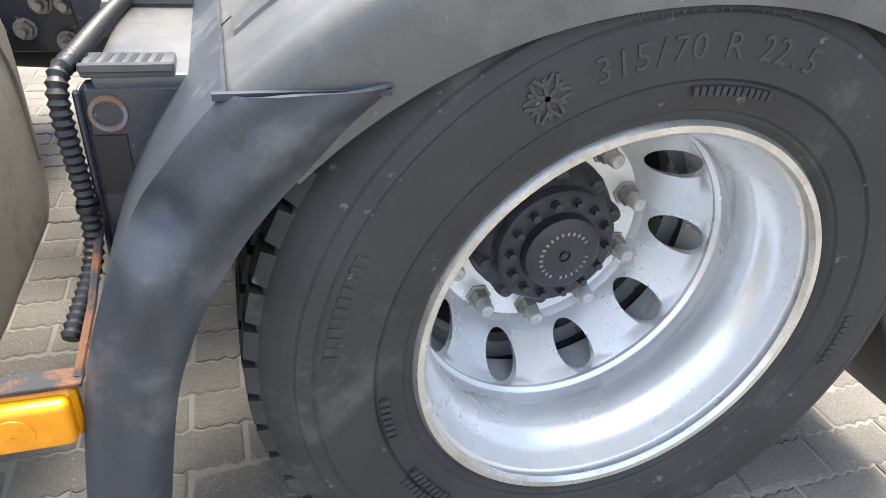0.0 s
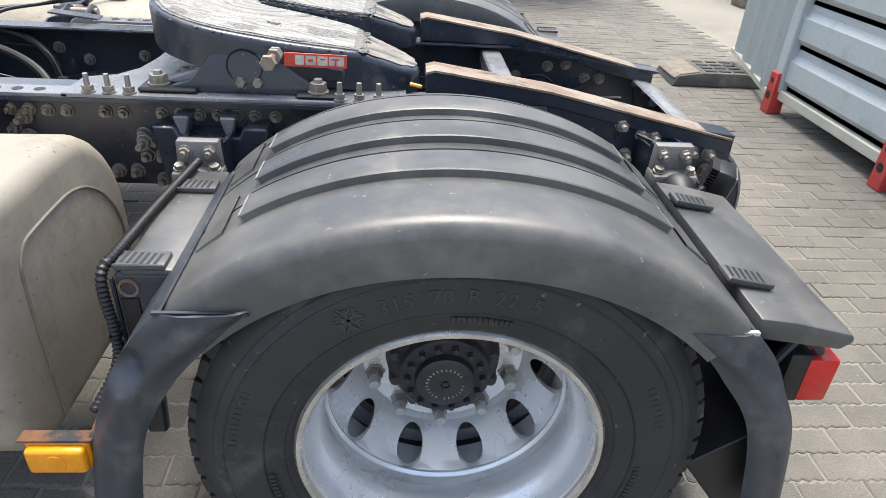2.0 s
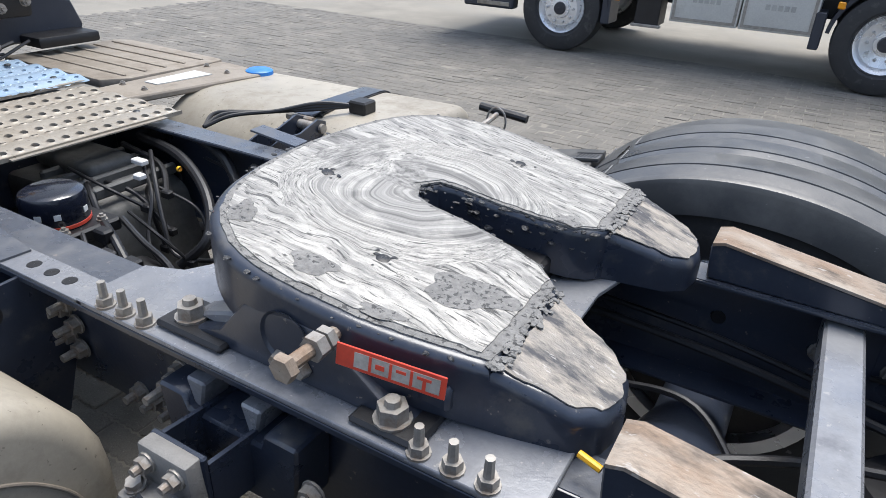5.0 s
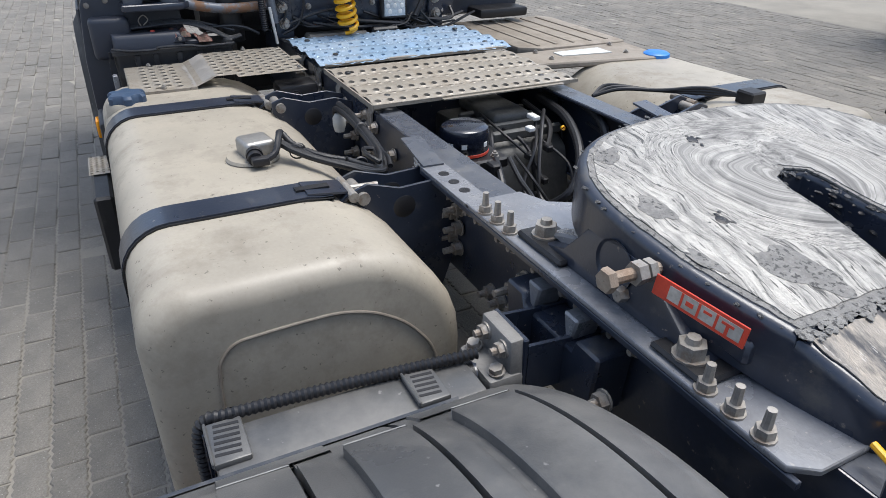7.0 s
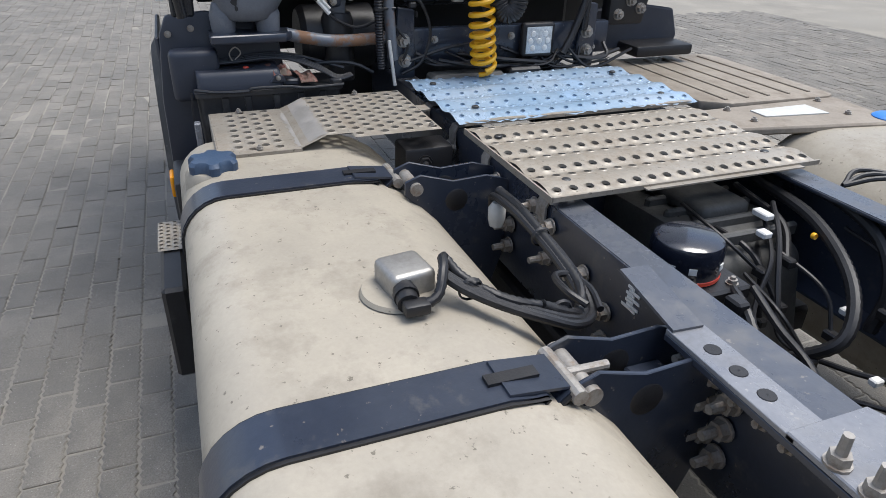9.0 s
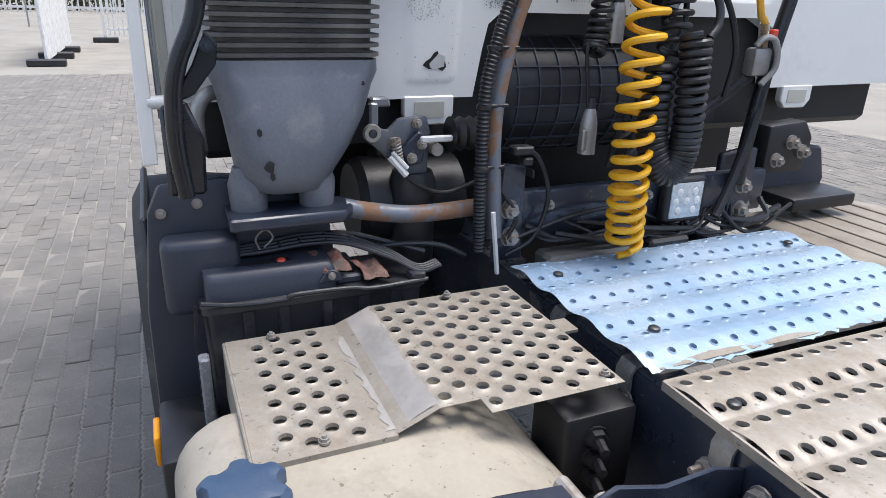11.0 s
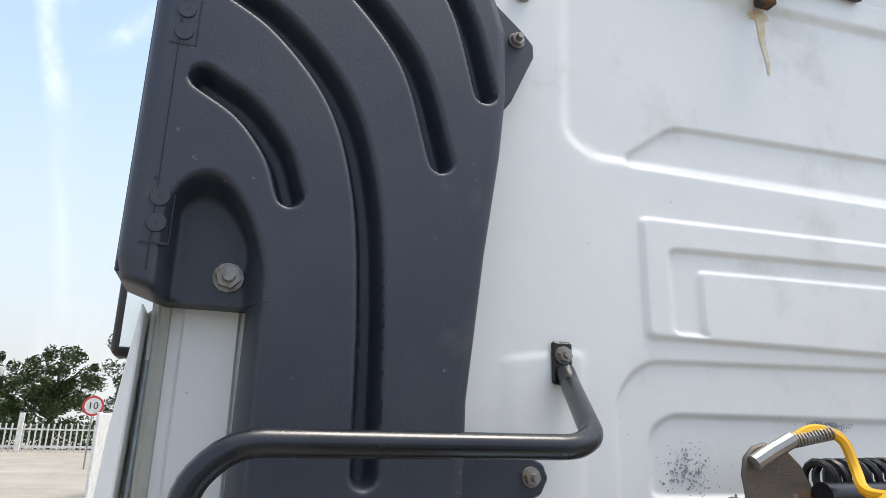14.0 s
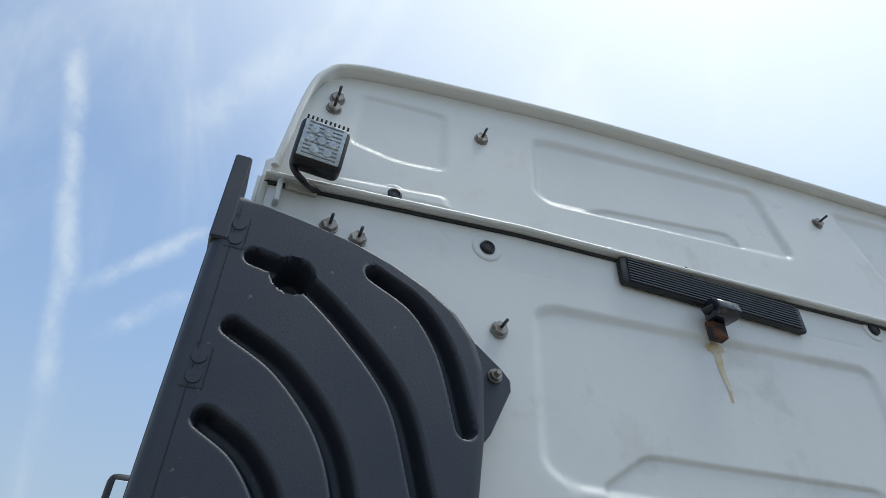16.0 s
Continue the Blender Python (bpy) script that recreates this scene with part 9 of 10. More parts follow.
    part("round_tank", lathe([(0.001, -0.72), (0.095, -0.72), (0.11, -0.70), (0.11, -0.46), (0.001, -0.45)], (-2.95, 0, 1.08), "y", 28), BLACK, truck, "black round air tank")
    far = part("far_pump", prism([(0.46, 1.10), (0.46, 1.24), (0.60, 1.25), (0.64, 1.20), (0.62, 1.10)], "x", -2.86, -2.80, 0.010, seg=2), BLACK, truck, "black pump under the far cab corner")
    bolts(far, [(-2.80, 0.55, 1.19), (-2.80, 0.60, 1.16), (-2.80, 0.50, 1.14)], (1, 0, 0), 0.016, 0.014, 0.010)
    part("far_guard", prism([(0.45, 0.97), (0.45, 1.13), (0.66, 1.16), (0.88, 1.13), (0.92, 1.02), (0.90, 0.97)], "x", -2.97, -2.94, 0.008), PLASTIC_DARK, truck, "dark far wheel guard")
    part("far_tray", box(-2.96, -2.80, 0.62, 0.90, 0.965, 1.01, 0.012, seg=2), BLACK, truck)
    # tangled lines over the gearbox behind the blue plate
    rnd = random.Random(21)
    for k in range(14):
        y = -0.35 + 0.05 * k
        a = (-2.765 + rnd.uniform(-0.02, 0.02), y + rnd.uniform(-0.05, 0.05), 0.99 + rnd.uniform(0, 0.06))
        mid = (-2.735 + rnd.uniform(-0.03, 0.02), y + rnd.uniform(0.05, 0.20), 0.975 + rnd.uniform(-0.02, 0.04))
        b = (-2.76 + rnd.uniform(-0.02, 0.02), y + rnd.uniform(0.18, 0.35), 1.00 + rnd.uniform(-0.02, 0.05))
        part("air_line", tube(smoothed([a, mid, b], 8), rnd.choice((0.005, 0.006, 0.008)), 6), BLACK, truck, "thin black air line")
    for pts in ([(-2.74, -0.40, 1.24), (-2.735, -0.34, 1.22), (-2.735, -0.30, 1.12), (-2.74, -0.33, 1.02), (-2.745, -0.40, 0.98)], [(-2.75, -0.42, 1.14), (-2.74, -0.38, 1.08), (-2.745, -0.40, 1.02)], [(-2.745, -0.38, 1.02), (-2.735, -0.25, 1.06), (-2.735, -0.14, 1.075), (-2.74, -0.08, 1.07)]):
        part("air_line", tube(smoothed(pts, 8), 0.0055, 6), BLACK, truck, "thin black air line")
    for z in (1.235, 1.21, 1.18):
        part("connector", box(-2.755, -2.72, -0.405 + (1.235 - z), -0.355, z - 0.010, z + 0.010, 0.004), BLACK, truck)
    part("battery_cover", box(-2.78, -2.70, -0.30, -0.02, 0.90, 0.975, 0.01), GEARGREY, truck)
    part("finned_block", box(-2.80, -2.70, 0.0, 0.13, 0.90, 0.985, 0.008), BLACK, truck, "black finned control unit")


behind_cab()


def front_corner():
    """Front mudguard, battery box and steps beside the cab."""
    fg = part("front_guard", prism([(-1.195, 0.56), (-1.188, 0.92), (-1.165, 1.13), (-1.140, 1.185), (-1.02, 1.195), (-0.90, 1.17), (-0.80, 1.10), (-0.78, 0.90), (-0.78, 0.56)], "x", -2.86, -2.835, 0.008, seg=2), PLASTIC_DARK, truck, "dark plastic front mudguard back")
    part("guard_edge", prism([(-3.30, 1.12), (-2.85, 1.12), (-2.85, 0.58), (-2.90, 0.58), (-2.95, 1.0), (-3.30, 1.04)], "y", -1.180, -1.165, 0.006), PLASTIC_DARK, fg)
    bolts(fg, [(-2.835, -1.07, 1.145), (-2.835, -1.14, 1.13)], (1, 0, 0), 0.008, 0.005, 0.003)
    part("guard_box", box(-2.835, -2.76, -1.15, -1.00, 0.93, 1.09, 0.02, seg=3), PLASTIC_DARK, fg, "moulded box on the guard")
    # the near front tyre shows behind the guard
    part("front_tyre", lathe([(0.30, -1.20), (0.44, -1.225), (0.50, -1.19), (0.505, -1.05), (0.49, -0.92), (0.30, -0.90)], (-3.62, 0, 0.50), "y", 64), RUBBER, truck, "black front tyre")
    bb = part("battery_box", loft([[(x, y, z) for x, y in rr_plan(-1.085 - d, -0.625 + d, -2.875, x1, 0.022)] for z, x1, d in ((0.70, -2.715, -0.01), (0.955, -2.705, 0.0), (0.957, -2.694, 0.006), (0.970, -2.694, 0.006), (0.972, -2.698, 0.004))]), BATTERYBLACK, truck, "black plastic battery box with straps and rags on it")
    for y in (-1.0, -0.93, -0.84, -0.76, -0.69):
        part("box_rib", prism([(y - 0.012, 0.955), (y + 0.012, 0.955), (y + 0.007, 0.76), (y - 0.007, 0.76)], "x", -2.716, -2.699, 0.003), BATTERYBLACK, bb)
    part("box_rim", tube(smoothed([(-2.694, -1.088, 0.985), (-2.692, -1.02, 0.974), (-2.692, -0.93, 0.972), (-2.690, -0.91, 0.980), (-2.690, -0.80, 0.978), (-2.690, -0.74, 0.970), (-2.690, -0.62, 0.974)], 6), 0.005, 8), BATTERYBLACK, bb, "moulded rim")
    lid = part("box_lid", loft([[(x, y, z) for x, y in rr_plan(-1.078, -0.815 + dy, -2.865, -2.712 - dx, 0.015)] for z, dx, dy in ((0.972, 0.0, 0.0), (1.012, 0.004, 0.0), (1.026, 0.012, -0.006), (1.030, 0.020, -0.012))]), PLASTIC_DARK, bb, "dark lid with an oval grip hole")
    slot = prism([(-2.762 + 0.013 * math.sin(a), -0.958 + max(-0.058, min(0.058, 0.064 * math.cos(a)))) for a in [2 * math.pi * k / 32 for k in range(32)]], "z", 1.030, 1.0312)
    part("grip_hole", slot, BLACK, lid, "dark oval grip hole")
    part("orange_knob", lathe([(0.001, 1.037), (0.008, 1.035), (0.010, 1.031)], (-2.757, -0.922, 0), "z", 12), REDTAG, lid)
    part("lid_step", box(-2.865, -2.725, -0.815, -0.755, 0.972, 0.992, 0.005), PLASTIC_DARK, bb)
    part("lid_clip", prism([(-0.856, 0.990), (-0.805, 0.990), (-0.812, 1.010), (-0.828, 1.018), (-0.842, 1.010)], "x", -2.712, -2.706, 0.002), PLASTIC_DARK, bb)
    bolts(bb, [(-2.706, -0.829, 1.004)], (1, 0, 0), 0.006, 0.004, 0.003)
    cords = []
    for k in range(4):
        o = 0.0125 * k
        cords.append(smoothed([(-2.785 - o, -1.094, 0.95), (-2.785 - o, -1.092, 1.010), (-2.785 - o, -1.075, 1.038), (-2.787 - o, -0.95, 1.043 + 0.002 * k), (-2.785 - o, -0.86, 1.050 + 0.003 * k), (-2.772 - o * 0.9, -0.78, 1.046 + 0.003 * k), (-2.735 - o * 0.8, -0.69, 1.015 + 0.003 * k), (-2.700 - o * 0.6, -0.635, 0.990 + 0.002 * k), (-2.70 - o * 0.8, -0.585, 0.998)], 6))
        part("strap", tube(cords[k], 0.0047, 8), BATTERYBLACK, bb, "black rubber strap cord")
    for i in (14, 17, 20, 23, 27, 31, 36, 40, 45):
        for k in range(3):
            if (i + k) % 3 != 1:
                part("strap_rung", tube([cords[k][i], cords[k + 1][i]], 0.004, 6), BATTERYBLACK, bb)
    for pts in ([(-2.82, -1.06, 1.040), (-2.84, -0.90, 1.045), (-2.835, -0.78, 1.050), (-2.80, -0.68, 1.030), (-2.76, -0.60, 1.01)], [(-2.80, -0.70, 1.02), (-2.775, -0.63, 1.028), (-2.76, -0.56, 1.02), (-2.755, -0.50, 0.99)]):
        part("strap", tube(smoothed(pts, 7), 0.006, 8), BATTERYBLACK, bb, "black cable beside the straps")
    part("strap_buckle", prism([(-2.722, -0.662), (-2.690, -0.655), (-2.686, -0.625), (-2.718, -0.622)], "z", 0.972, 0.992, 0.004), BATTERYBLACK, bb, "strap buckle")
    part("wire_loop", tube(smoothed([(-2.792, -0.958, 1.045), (-2.795, -0.965, 1.070), (-2.797, -0.945, 1.088), (-2.795, -0.930, 1.070), (-2.792, -0.950, 1.050)], 6), 0.0022, 6), NUTMETAL, bb, "bent wire loop")
    part("pale_block", prism([(-0.700, 0.985), (-0.655, 0.985), (-0.690, 1.03), (-0.712, 1.03)], "x", -2.90, -2.885, 0.003), LABELWHITE, bb)
    part("side_strap", strip([(-2.72, -1.098, 0.97), (-2.715, -1.103, 0.90), (-2.71, -1.103, 0.62)], 0.02, 0.006), BLACK, bb)
    part("side_frame", box(-2.66, -2.63, -1.105, -1.085, 0.60, 0.90, 0.004), CHASSIS_TOP, bb)
    # amber lamp, step and skirt at the outer edge
    am = part("side_lamp", box(-2.76, -2.68, -1.205, -1.190, 0.645, 0.715, 0.006, seg=2), AMBER, truck, "amber side lamp")
    part("lamp_holder", box(-2.78, -2.56, -1.19, -1.08, 0.52, 0.74, 0.012, seg=2), BLACK, am, "black lamp holder")
    part("lamp_nut", tube([(-2.57, -1.10, 0.73), (-2.555, -1.10, 0.73)], 0.008, 8), YELLOW, am)
    part("lamp_tag", box(-2.558, -2.556, -1.15, -1.125, 0.718, 0.727), LABELWHITE, am)
    sp = part("step_tread", perforated(-2.60, -2.40, -1.26, -1.18, 8, 4, 0.006, lambda x, y: 0.60, sides=8), ALU, truck, "small perforated step tread")
    part("step_board", box(-2.62, -2.18, -1.255, -1.19, 0.30, 0.595, 0.01), BLACK, sp, "black step skirt")


front_corner()


def rag(x0, y0, dx, dy, z0, seed, label):
    """A crumpled cloth, its front edge hanging over the lid."""
    bm = bmesh.new()
    rnd = random.Random(seed)
    grid = {}
    for i in range(13):
        for j in range(9):
            u, v = i / 12, j / 8
            x = x0 + dx * v + 0.004 * math.sin(9 * u)
            y = y0 + dy * u + 0.02 * v
            z = z0 + 0.006 * math.sin(8 * u + 3 * v) + 0.004 * rnd.random() + (0.006 if j < 3 else 0) - (0.022 if v > 0.85 else 0)
            grid[i, j] = bm.verts.new((x, y, max(z, z0 - 0.012)))
    for i in range(12):
        for j in range(8):
            bm.faces.new((grid[i, j], grid[i + 1, j], grid[i + 1, j + 1], grid[i, j + 1]))
    bmesh.ops.solidify(bm, geom=bm.faces, thickness=0.004)
    return solid("rag", bm, RAG, label, "rag", smooth=80)


rag(-2.790, -0.862, 0.085, 0.062, 1.020, 2, "faded red woven rag lying on the battery box")
rag(-2.770, -0.775, 0.070, 0.055, 0.996, 5, "pinkish scrap of cloth beside the battery lid")


# ---- the yard ----
def storage_container():
    c = thing("storage_container", (2.66, 2.55, 0), "pale blue grey steel storage container on red feet", "container")
    x, y1, y0, z0, z1 = 2.66, 2.55, -3.6, 0.16, 2.6
    part("body", box(x + 0.05, x + 2.44, y0, y1 - 0.02, z0, z1), CONTAINER, c)
    part("base_rail", box(x, x + 0.06, y0, y1, z0 - 0.05, z0 + 0.02, 0.006), CREAM, c, "rusty pale base rail")
    for k in range(5):
        ya = y1 - 1.335 * k
        part("post", box(x - 0.02, x + 0.06, ya - 0.10, ya, z0, z1, 0.008), CONTAINER, c)
        f = part("foot", prism([(ya - 0.105, 0.0), (ya + 0.005, 0.0), (ya - 0.005, 0.30), (ya - 0.095, 0.30)], "x", x - 0.05, x + 0.06, 0.006), REDPAINT, c, "red painted foot")
        for zz, rr in ((0.24, 0.018), (0.13, 0.026)):
            part("foot_hole", lathe([(0.001, -0.003), (rr, -0.003), (rr + 0.004, 0.0)], (x - 0.05, ya - 0.05, zz), "x", 16), BLACK, f)
        # horizontal pressed panels between posts
        yb = ya - 1.335
        for j in range(8):
            za = z0 + 0.02 + 0.30 * j
            sec = [(x + 0.05, za), (x + 0.05, za + 0.03), (x + 0.012, za + 0.07), (x + 0.012, za + 0.21), (x + 0.045, za + 0.255), (x + 0.05, za + 0.30)]
            bm = bmesh.new()
            lo = [bm.verts.new((px, yb, pz)) for px, pz in sec]
            hi = [bm.verts.new((px, ya - 0.10, pz)) for px, pz in sec]
            for q in range(len(sec) - 1):
                bm.faces.new((lo[q], hi[q], hi[q + 1], lo[q + 1]))
            bmesh.ops.recalc_face_normals(bm, faces=bm.faces)
            part("panel", bm, CONTAINER, c, smooth=20)
    # the corrugated end wall seen beyond the corner
    bm = bmesh.new()
    a, b = Vector((2.66, 2.55, 0)), Vector((3.02, 3.97, 0))
    d = (b - a)
    nrm = Vector((-d.y, d.x, 0)).normalized()
    prev = None
    for k in range(17):
        p = a + d * (k / 16) + nrm * (0.025 if (k // 2) % 2 else -0.01)
        pair = (bm.verts.new((p.x, p.y, 0.12)), bm.verts.new((p.x, p.y, z1)))
        if prev:
            bm.faces.new((prev[0], pair[0], pair[1], prev[1]))
        prev = pair
    bmesh.ops.solidify(bm, geom=bm.faces, thickness=0.03)
    part("open_door", bm, CONTAINER, c, "corrugated open door leaf", smooth=20)
    part("door_sill", prism([(2.64, 2.55), (2.70, 2.55), (3.05, 3.97), (2.99, 3.98)], "z", 0.09, 0.13), CREAM, c)
    return c


storage_container()


def cable_ramp():
    r = thing("rubber_ramp", (2.5, 3.25, 0), "grey black rubber kerb ramp lying on the paving", "ramp")
    part("ramp_body", prism([(2.12, 0.0), (2.16, 0.085), (2.36, 0.115), (2.72, 0.115), (2.90, 0.05), (2.92, 0.0)], "y", 3.08, 3.52, 0.012, seg=2), RAMPGREY, r)
    part("ramp_nose", prism([(2.13, 0.06), (2.17, 0.095), (2.34, 0.122), (2.34, 0.10)], "y", 3.10, 3.50, 0.004), CONCRETE, r, "pale sloping nose")
    for i in range(3):
        for j in range(4):
            part("tread_bar", box(2.40 + 0.12 * i, 2.49 + 0.12 * i, 3.12 + 0.10 * j, 3.16 + 0.10 * j, 0.113, 0.121, 0.002), BLACK, r)


cable_ramp()


def fence():
    """White palisade panels standing in concrete blocks."""
    n = 9
    pa, pb = Vector((4.62, 7.0, 0)), Vector((3.95, 20.0, 0))
    for k in range(n):
        a, b = pa.lerp(pb, k / n), pa.lerp(pb, (k + 1) / n)
        mid = (a + b) / 2
        f = thing("palisade_fence", a, "white steel palisade fence panel on a concrete block", "fence", "yard fence")
        d = (b - a).normalized()
        rot = Matrix.Translation(a) @ Matrix.Rotation(math.atan2(d.y, d.x), 4, "Z")
        L = (b - a).length
        part("post", box(-0.04, 0.04, -0.04, 0.04, 0.14, 2.05, 0.004, m=rot), FENCEWHITE, f)
        part("rail", box(0.0, L, -0.02, 0.02, 0.30, 0.35, m=rot), FENCEWHITE, f)
        part("rail", box(0.0, L, -0.02, 0.02, 1.80, 1.85, m=rot), FENCEWHITE, f)
        first = part("bar", box(-0.014, 0.014, -0.035, -0.012, 0.12, 2.0, 0.0), FENCEWHITE, f, local=True)
        first.matrix_basis = Matrix.Translation(-a) @ rot @ Matrix.Translation((0.12, 0, 0))
        for j in range(1, int(L / 0.11)):
            ob = new("bar", first.data)
            ob.parent = f
            ob.matrix_basis = Matrix.Translation(-a) @ rot @ Matrix.Translation((0.12 + 0.11 * j, 0, 0))
        blk = part("block", box(-0.16, 0.16, -0.34, 0.20, 0.0, 0.15, 0.015, seg=2, m=rot), CONCRETE, f, "brown concrete foot block")
        for s in (-0.22, -0.02):
            part("block_slot", box(-0.163, 0.163, s - 0.03, s + 0.03, 0.0, 0.05, m=rot), BLACK, f)


fence()


def lorry():
    """The rigid lorry parked across the yard; only its lower half comes into view."""
    L = thing("parked_lorry", (-1.2, 8.3, 0), "parked dark grey lorry with white side lockers", "lorry")
    for x in (-2.93, 0.52):
        for inner in (0, 1):
            y = 7.06 if not inner else 7.06 + 2.15
            w = part("wheel", lathe([(0.30, y), (0.305, y + 0.02), (0.26, y + 0.05), (0.235, y + 0.09), (0.205, y + (0.02 if x < -1 else 0.10)), (0.12, y + (0.015 if x < -1 else 0.12)), (0.11, y - (0.01 if x < -1 else -0.08)), (0.001, y - (0.02 if x < -1 else -0.07))], (x, 0, 0.5), "y", 48), RIM, L, "silver lorry wheel")
            part("tyre", lathe([(0.29, y + 0.02), (0.33, y - 0.02), (0.44, y - 0.025), (0.49, y + 0.0), (0.50, y + 0.05), (0.50, y + 0.25), (0.46, y + 0.29), (0.30, y + 0.26)], (x, 0, 0.5), "y", 56), RUBBER, w)
            if not inner:
                for k in range(10):
                    a = 2 * math.pi * k / 10
                    part("nut", lathe([(0.001, -0.04), (0.014, -0.035), (0.016, 0.0)], (x + 0.165 * math.cos(a), y + (0.02 if x < -1 else 0.11), 0.5 + 0.165 * math.sin(a)), "y", 8), NUTCAP, w)
                part("hub", lathe([(0.001, -0.06), (0.07, -0.055), (0.085, 0.0)], (x, y + (0.02 if x < -1 else 0.10), 0.5), "y", 24), HUB, w)
    part("body", box(-4.6, 2.6, 7.15, 9.5, 1.25, 3.4, 0.02), LORRYBOX, L, "white lorry body")
    part("chassis", box(-4.4, 1.6, 7.7, 8.9, 0.62, 1.0, 0.01), BLACK, L)
    part("cab_side", box(-4.7, -3.5, 7.05, 9.5, 0.72, 2.9, 0.04), PLASTIC_DARK, L, "dark cab side")
    part("cab_step", box(-4.25, -3.55, 7.02, 7.2, 0.42, 0.72, 0.02), PLASTIC_DARK, L, "dark cab step")
    part("step_tread", box(-4.05, -3.60, 7.01, 7.06, 0.45, 0.50, 0.006), ALU, L)
    for x0, x1 in ((-3.55, -2.32), (-0.05, 1.15)):
        part("wheel_arch", lathe([(0.56, 7.04), (0.60, 7.03), (0.60, 7.45), (0.56, 7.45)], ((x0 + x1) / 2, 0, 0.5), "y", 24, closed=True, arc=(0.1, math.pi - 0.1)), PLASTIC_DARK, L, "dark wheel arch")
    for x in (-2.36, -0.12, 1.10):
        part("arch_skirt", box(x - 0.05, x + 0.05, 7.04, 7.4, 0.38, 0.75, 0.01), PLASTIC_DARK, L)
    for x0, x1 in ((-1.62, -0.90), (-0.885, -0.15)):
        k = part("locker", box(x0, x1, 7.05, 7.6, 0.50, 1.24, 0.012, seg=2), LORRYBOX, L, "white side locker")
        part("locker_frame", box(x0 + 0.02, x1 - 0.02, 7.044, 7.052, 0.52, 0.55), SILVER, k)
        part("locker_frame", box(x0 + 0.02, x0 + 0.05, 7.044, 7.052, 0.55, 1.22), SILVER, k)
        part("locker_frame", box(x1 - 0.05, x1 - 0.02, 7.044, 7.052, 0.55, 1.22), SILVER, k)
        xm = (x0 + x1) / 2
        for j in range(5):
            part("mark", box(xm - 0.14 + 0.062 * j, xm - 0.095 + 0.062 * j, 7.046, 7.051, 0.72, 0.775), GREYMARK, k, "plain grey mark")
    part("tool_box", box(-2.02, -1.74, 7.08, 7.4, 0.42, 0.78, 0.01), BLACK, L, "small black box with a silver lid")
    part("box_lid", box(-2.05, -1.71, 7.05, 7.4, 0.72, 0.79, 0.01), SILVER, L)
    part("box_foot", box(-2.05, -1.71, 7.05, 7.12, 0.40, 0.43, 0.005), SILVER, L)
    part("marker_lamp", box(-2.28, -2.20, 7.01, 7.05, 0.66, 0.72, 0.01), AMBER, L, "amber marker lamp")
    part("marker_lamp", box(0.0, 0.07, 7.01, 7.05, 0.80, 0.87, 0.01), AMBER, L, "amber marker lamp")
    part("stabiliser_leg", box(1.55, 1.70, 7.1, 7.3, 0.08, 1.1, 0.02), BLACK, L, "black stabiliser leg")
    part("leg_foot", lathe([(0.001, 0.05), (0.10, 0.04), (0.14, 0.0), (0.001, 0.0)], (1.62, 7.2, 0), "z", 24), LORRYBOX, L)
    part("leg_lamp", box(1.58, 1.80, 7.05, 7.12, 0.92, 1.02, 0.01), AMBER, L)
    part("rear_frame", box(1.25, 1.85, 7.25, 9.3, 0.60, 0.95, 0.02), BLACK, L)
    part("hanging_flap", box(1.17, 1.21, 7.1, 7.5, 0.12, 0.7, 0.004), BLACK, L)
    part("hanging_flap", box(1.32, 1.36, 7.15, 7.4, 0.25, 0.7, 0.004), BLACK, L)


lorry()


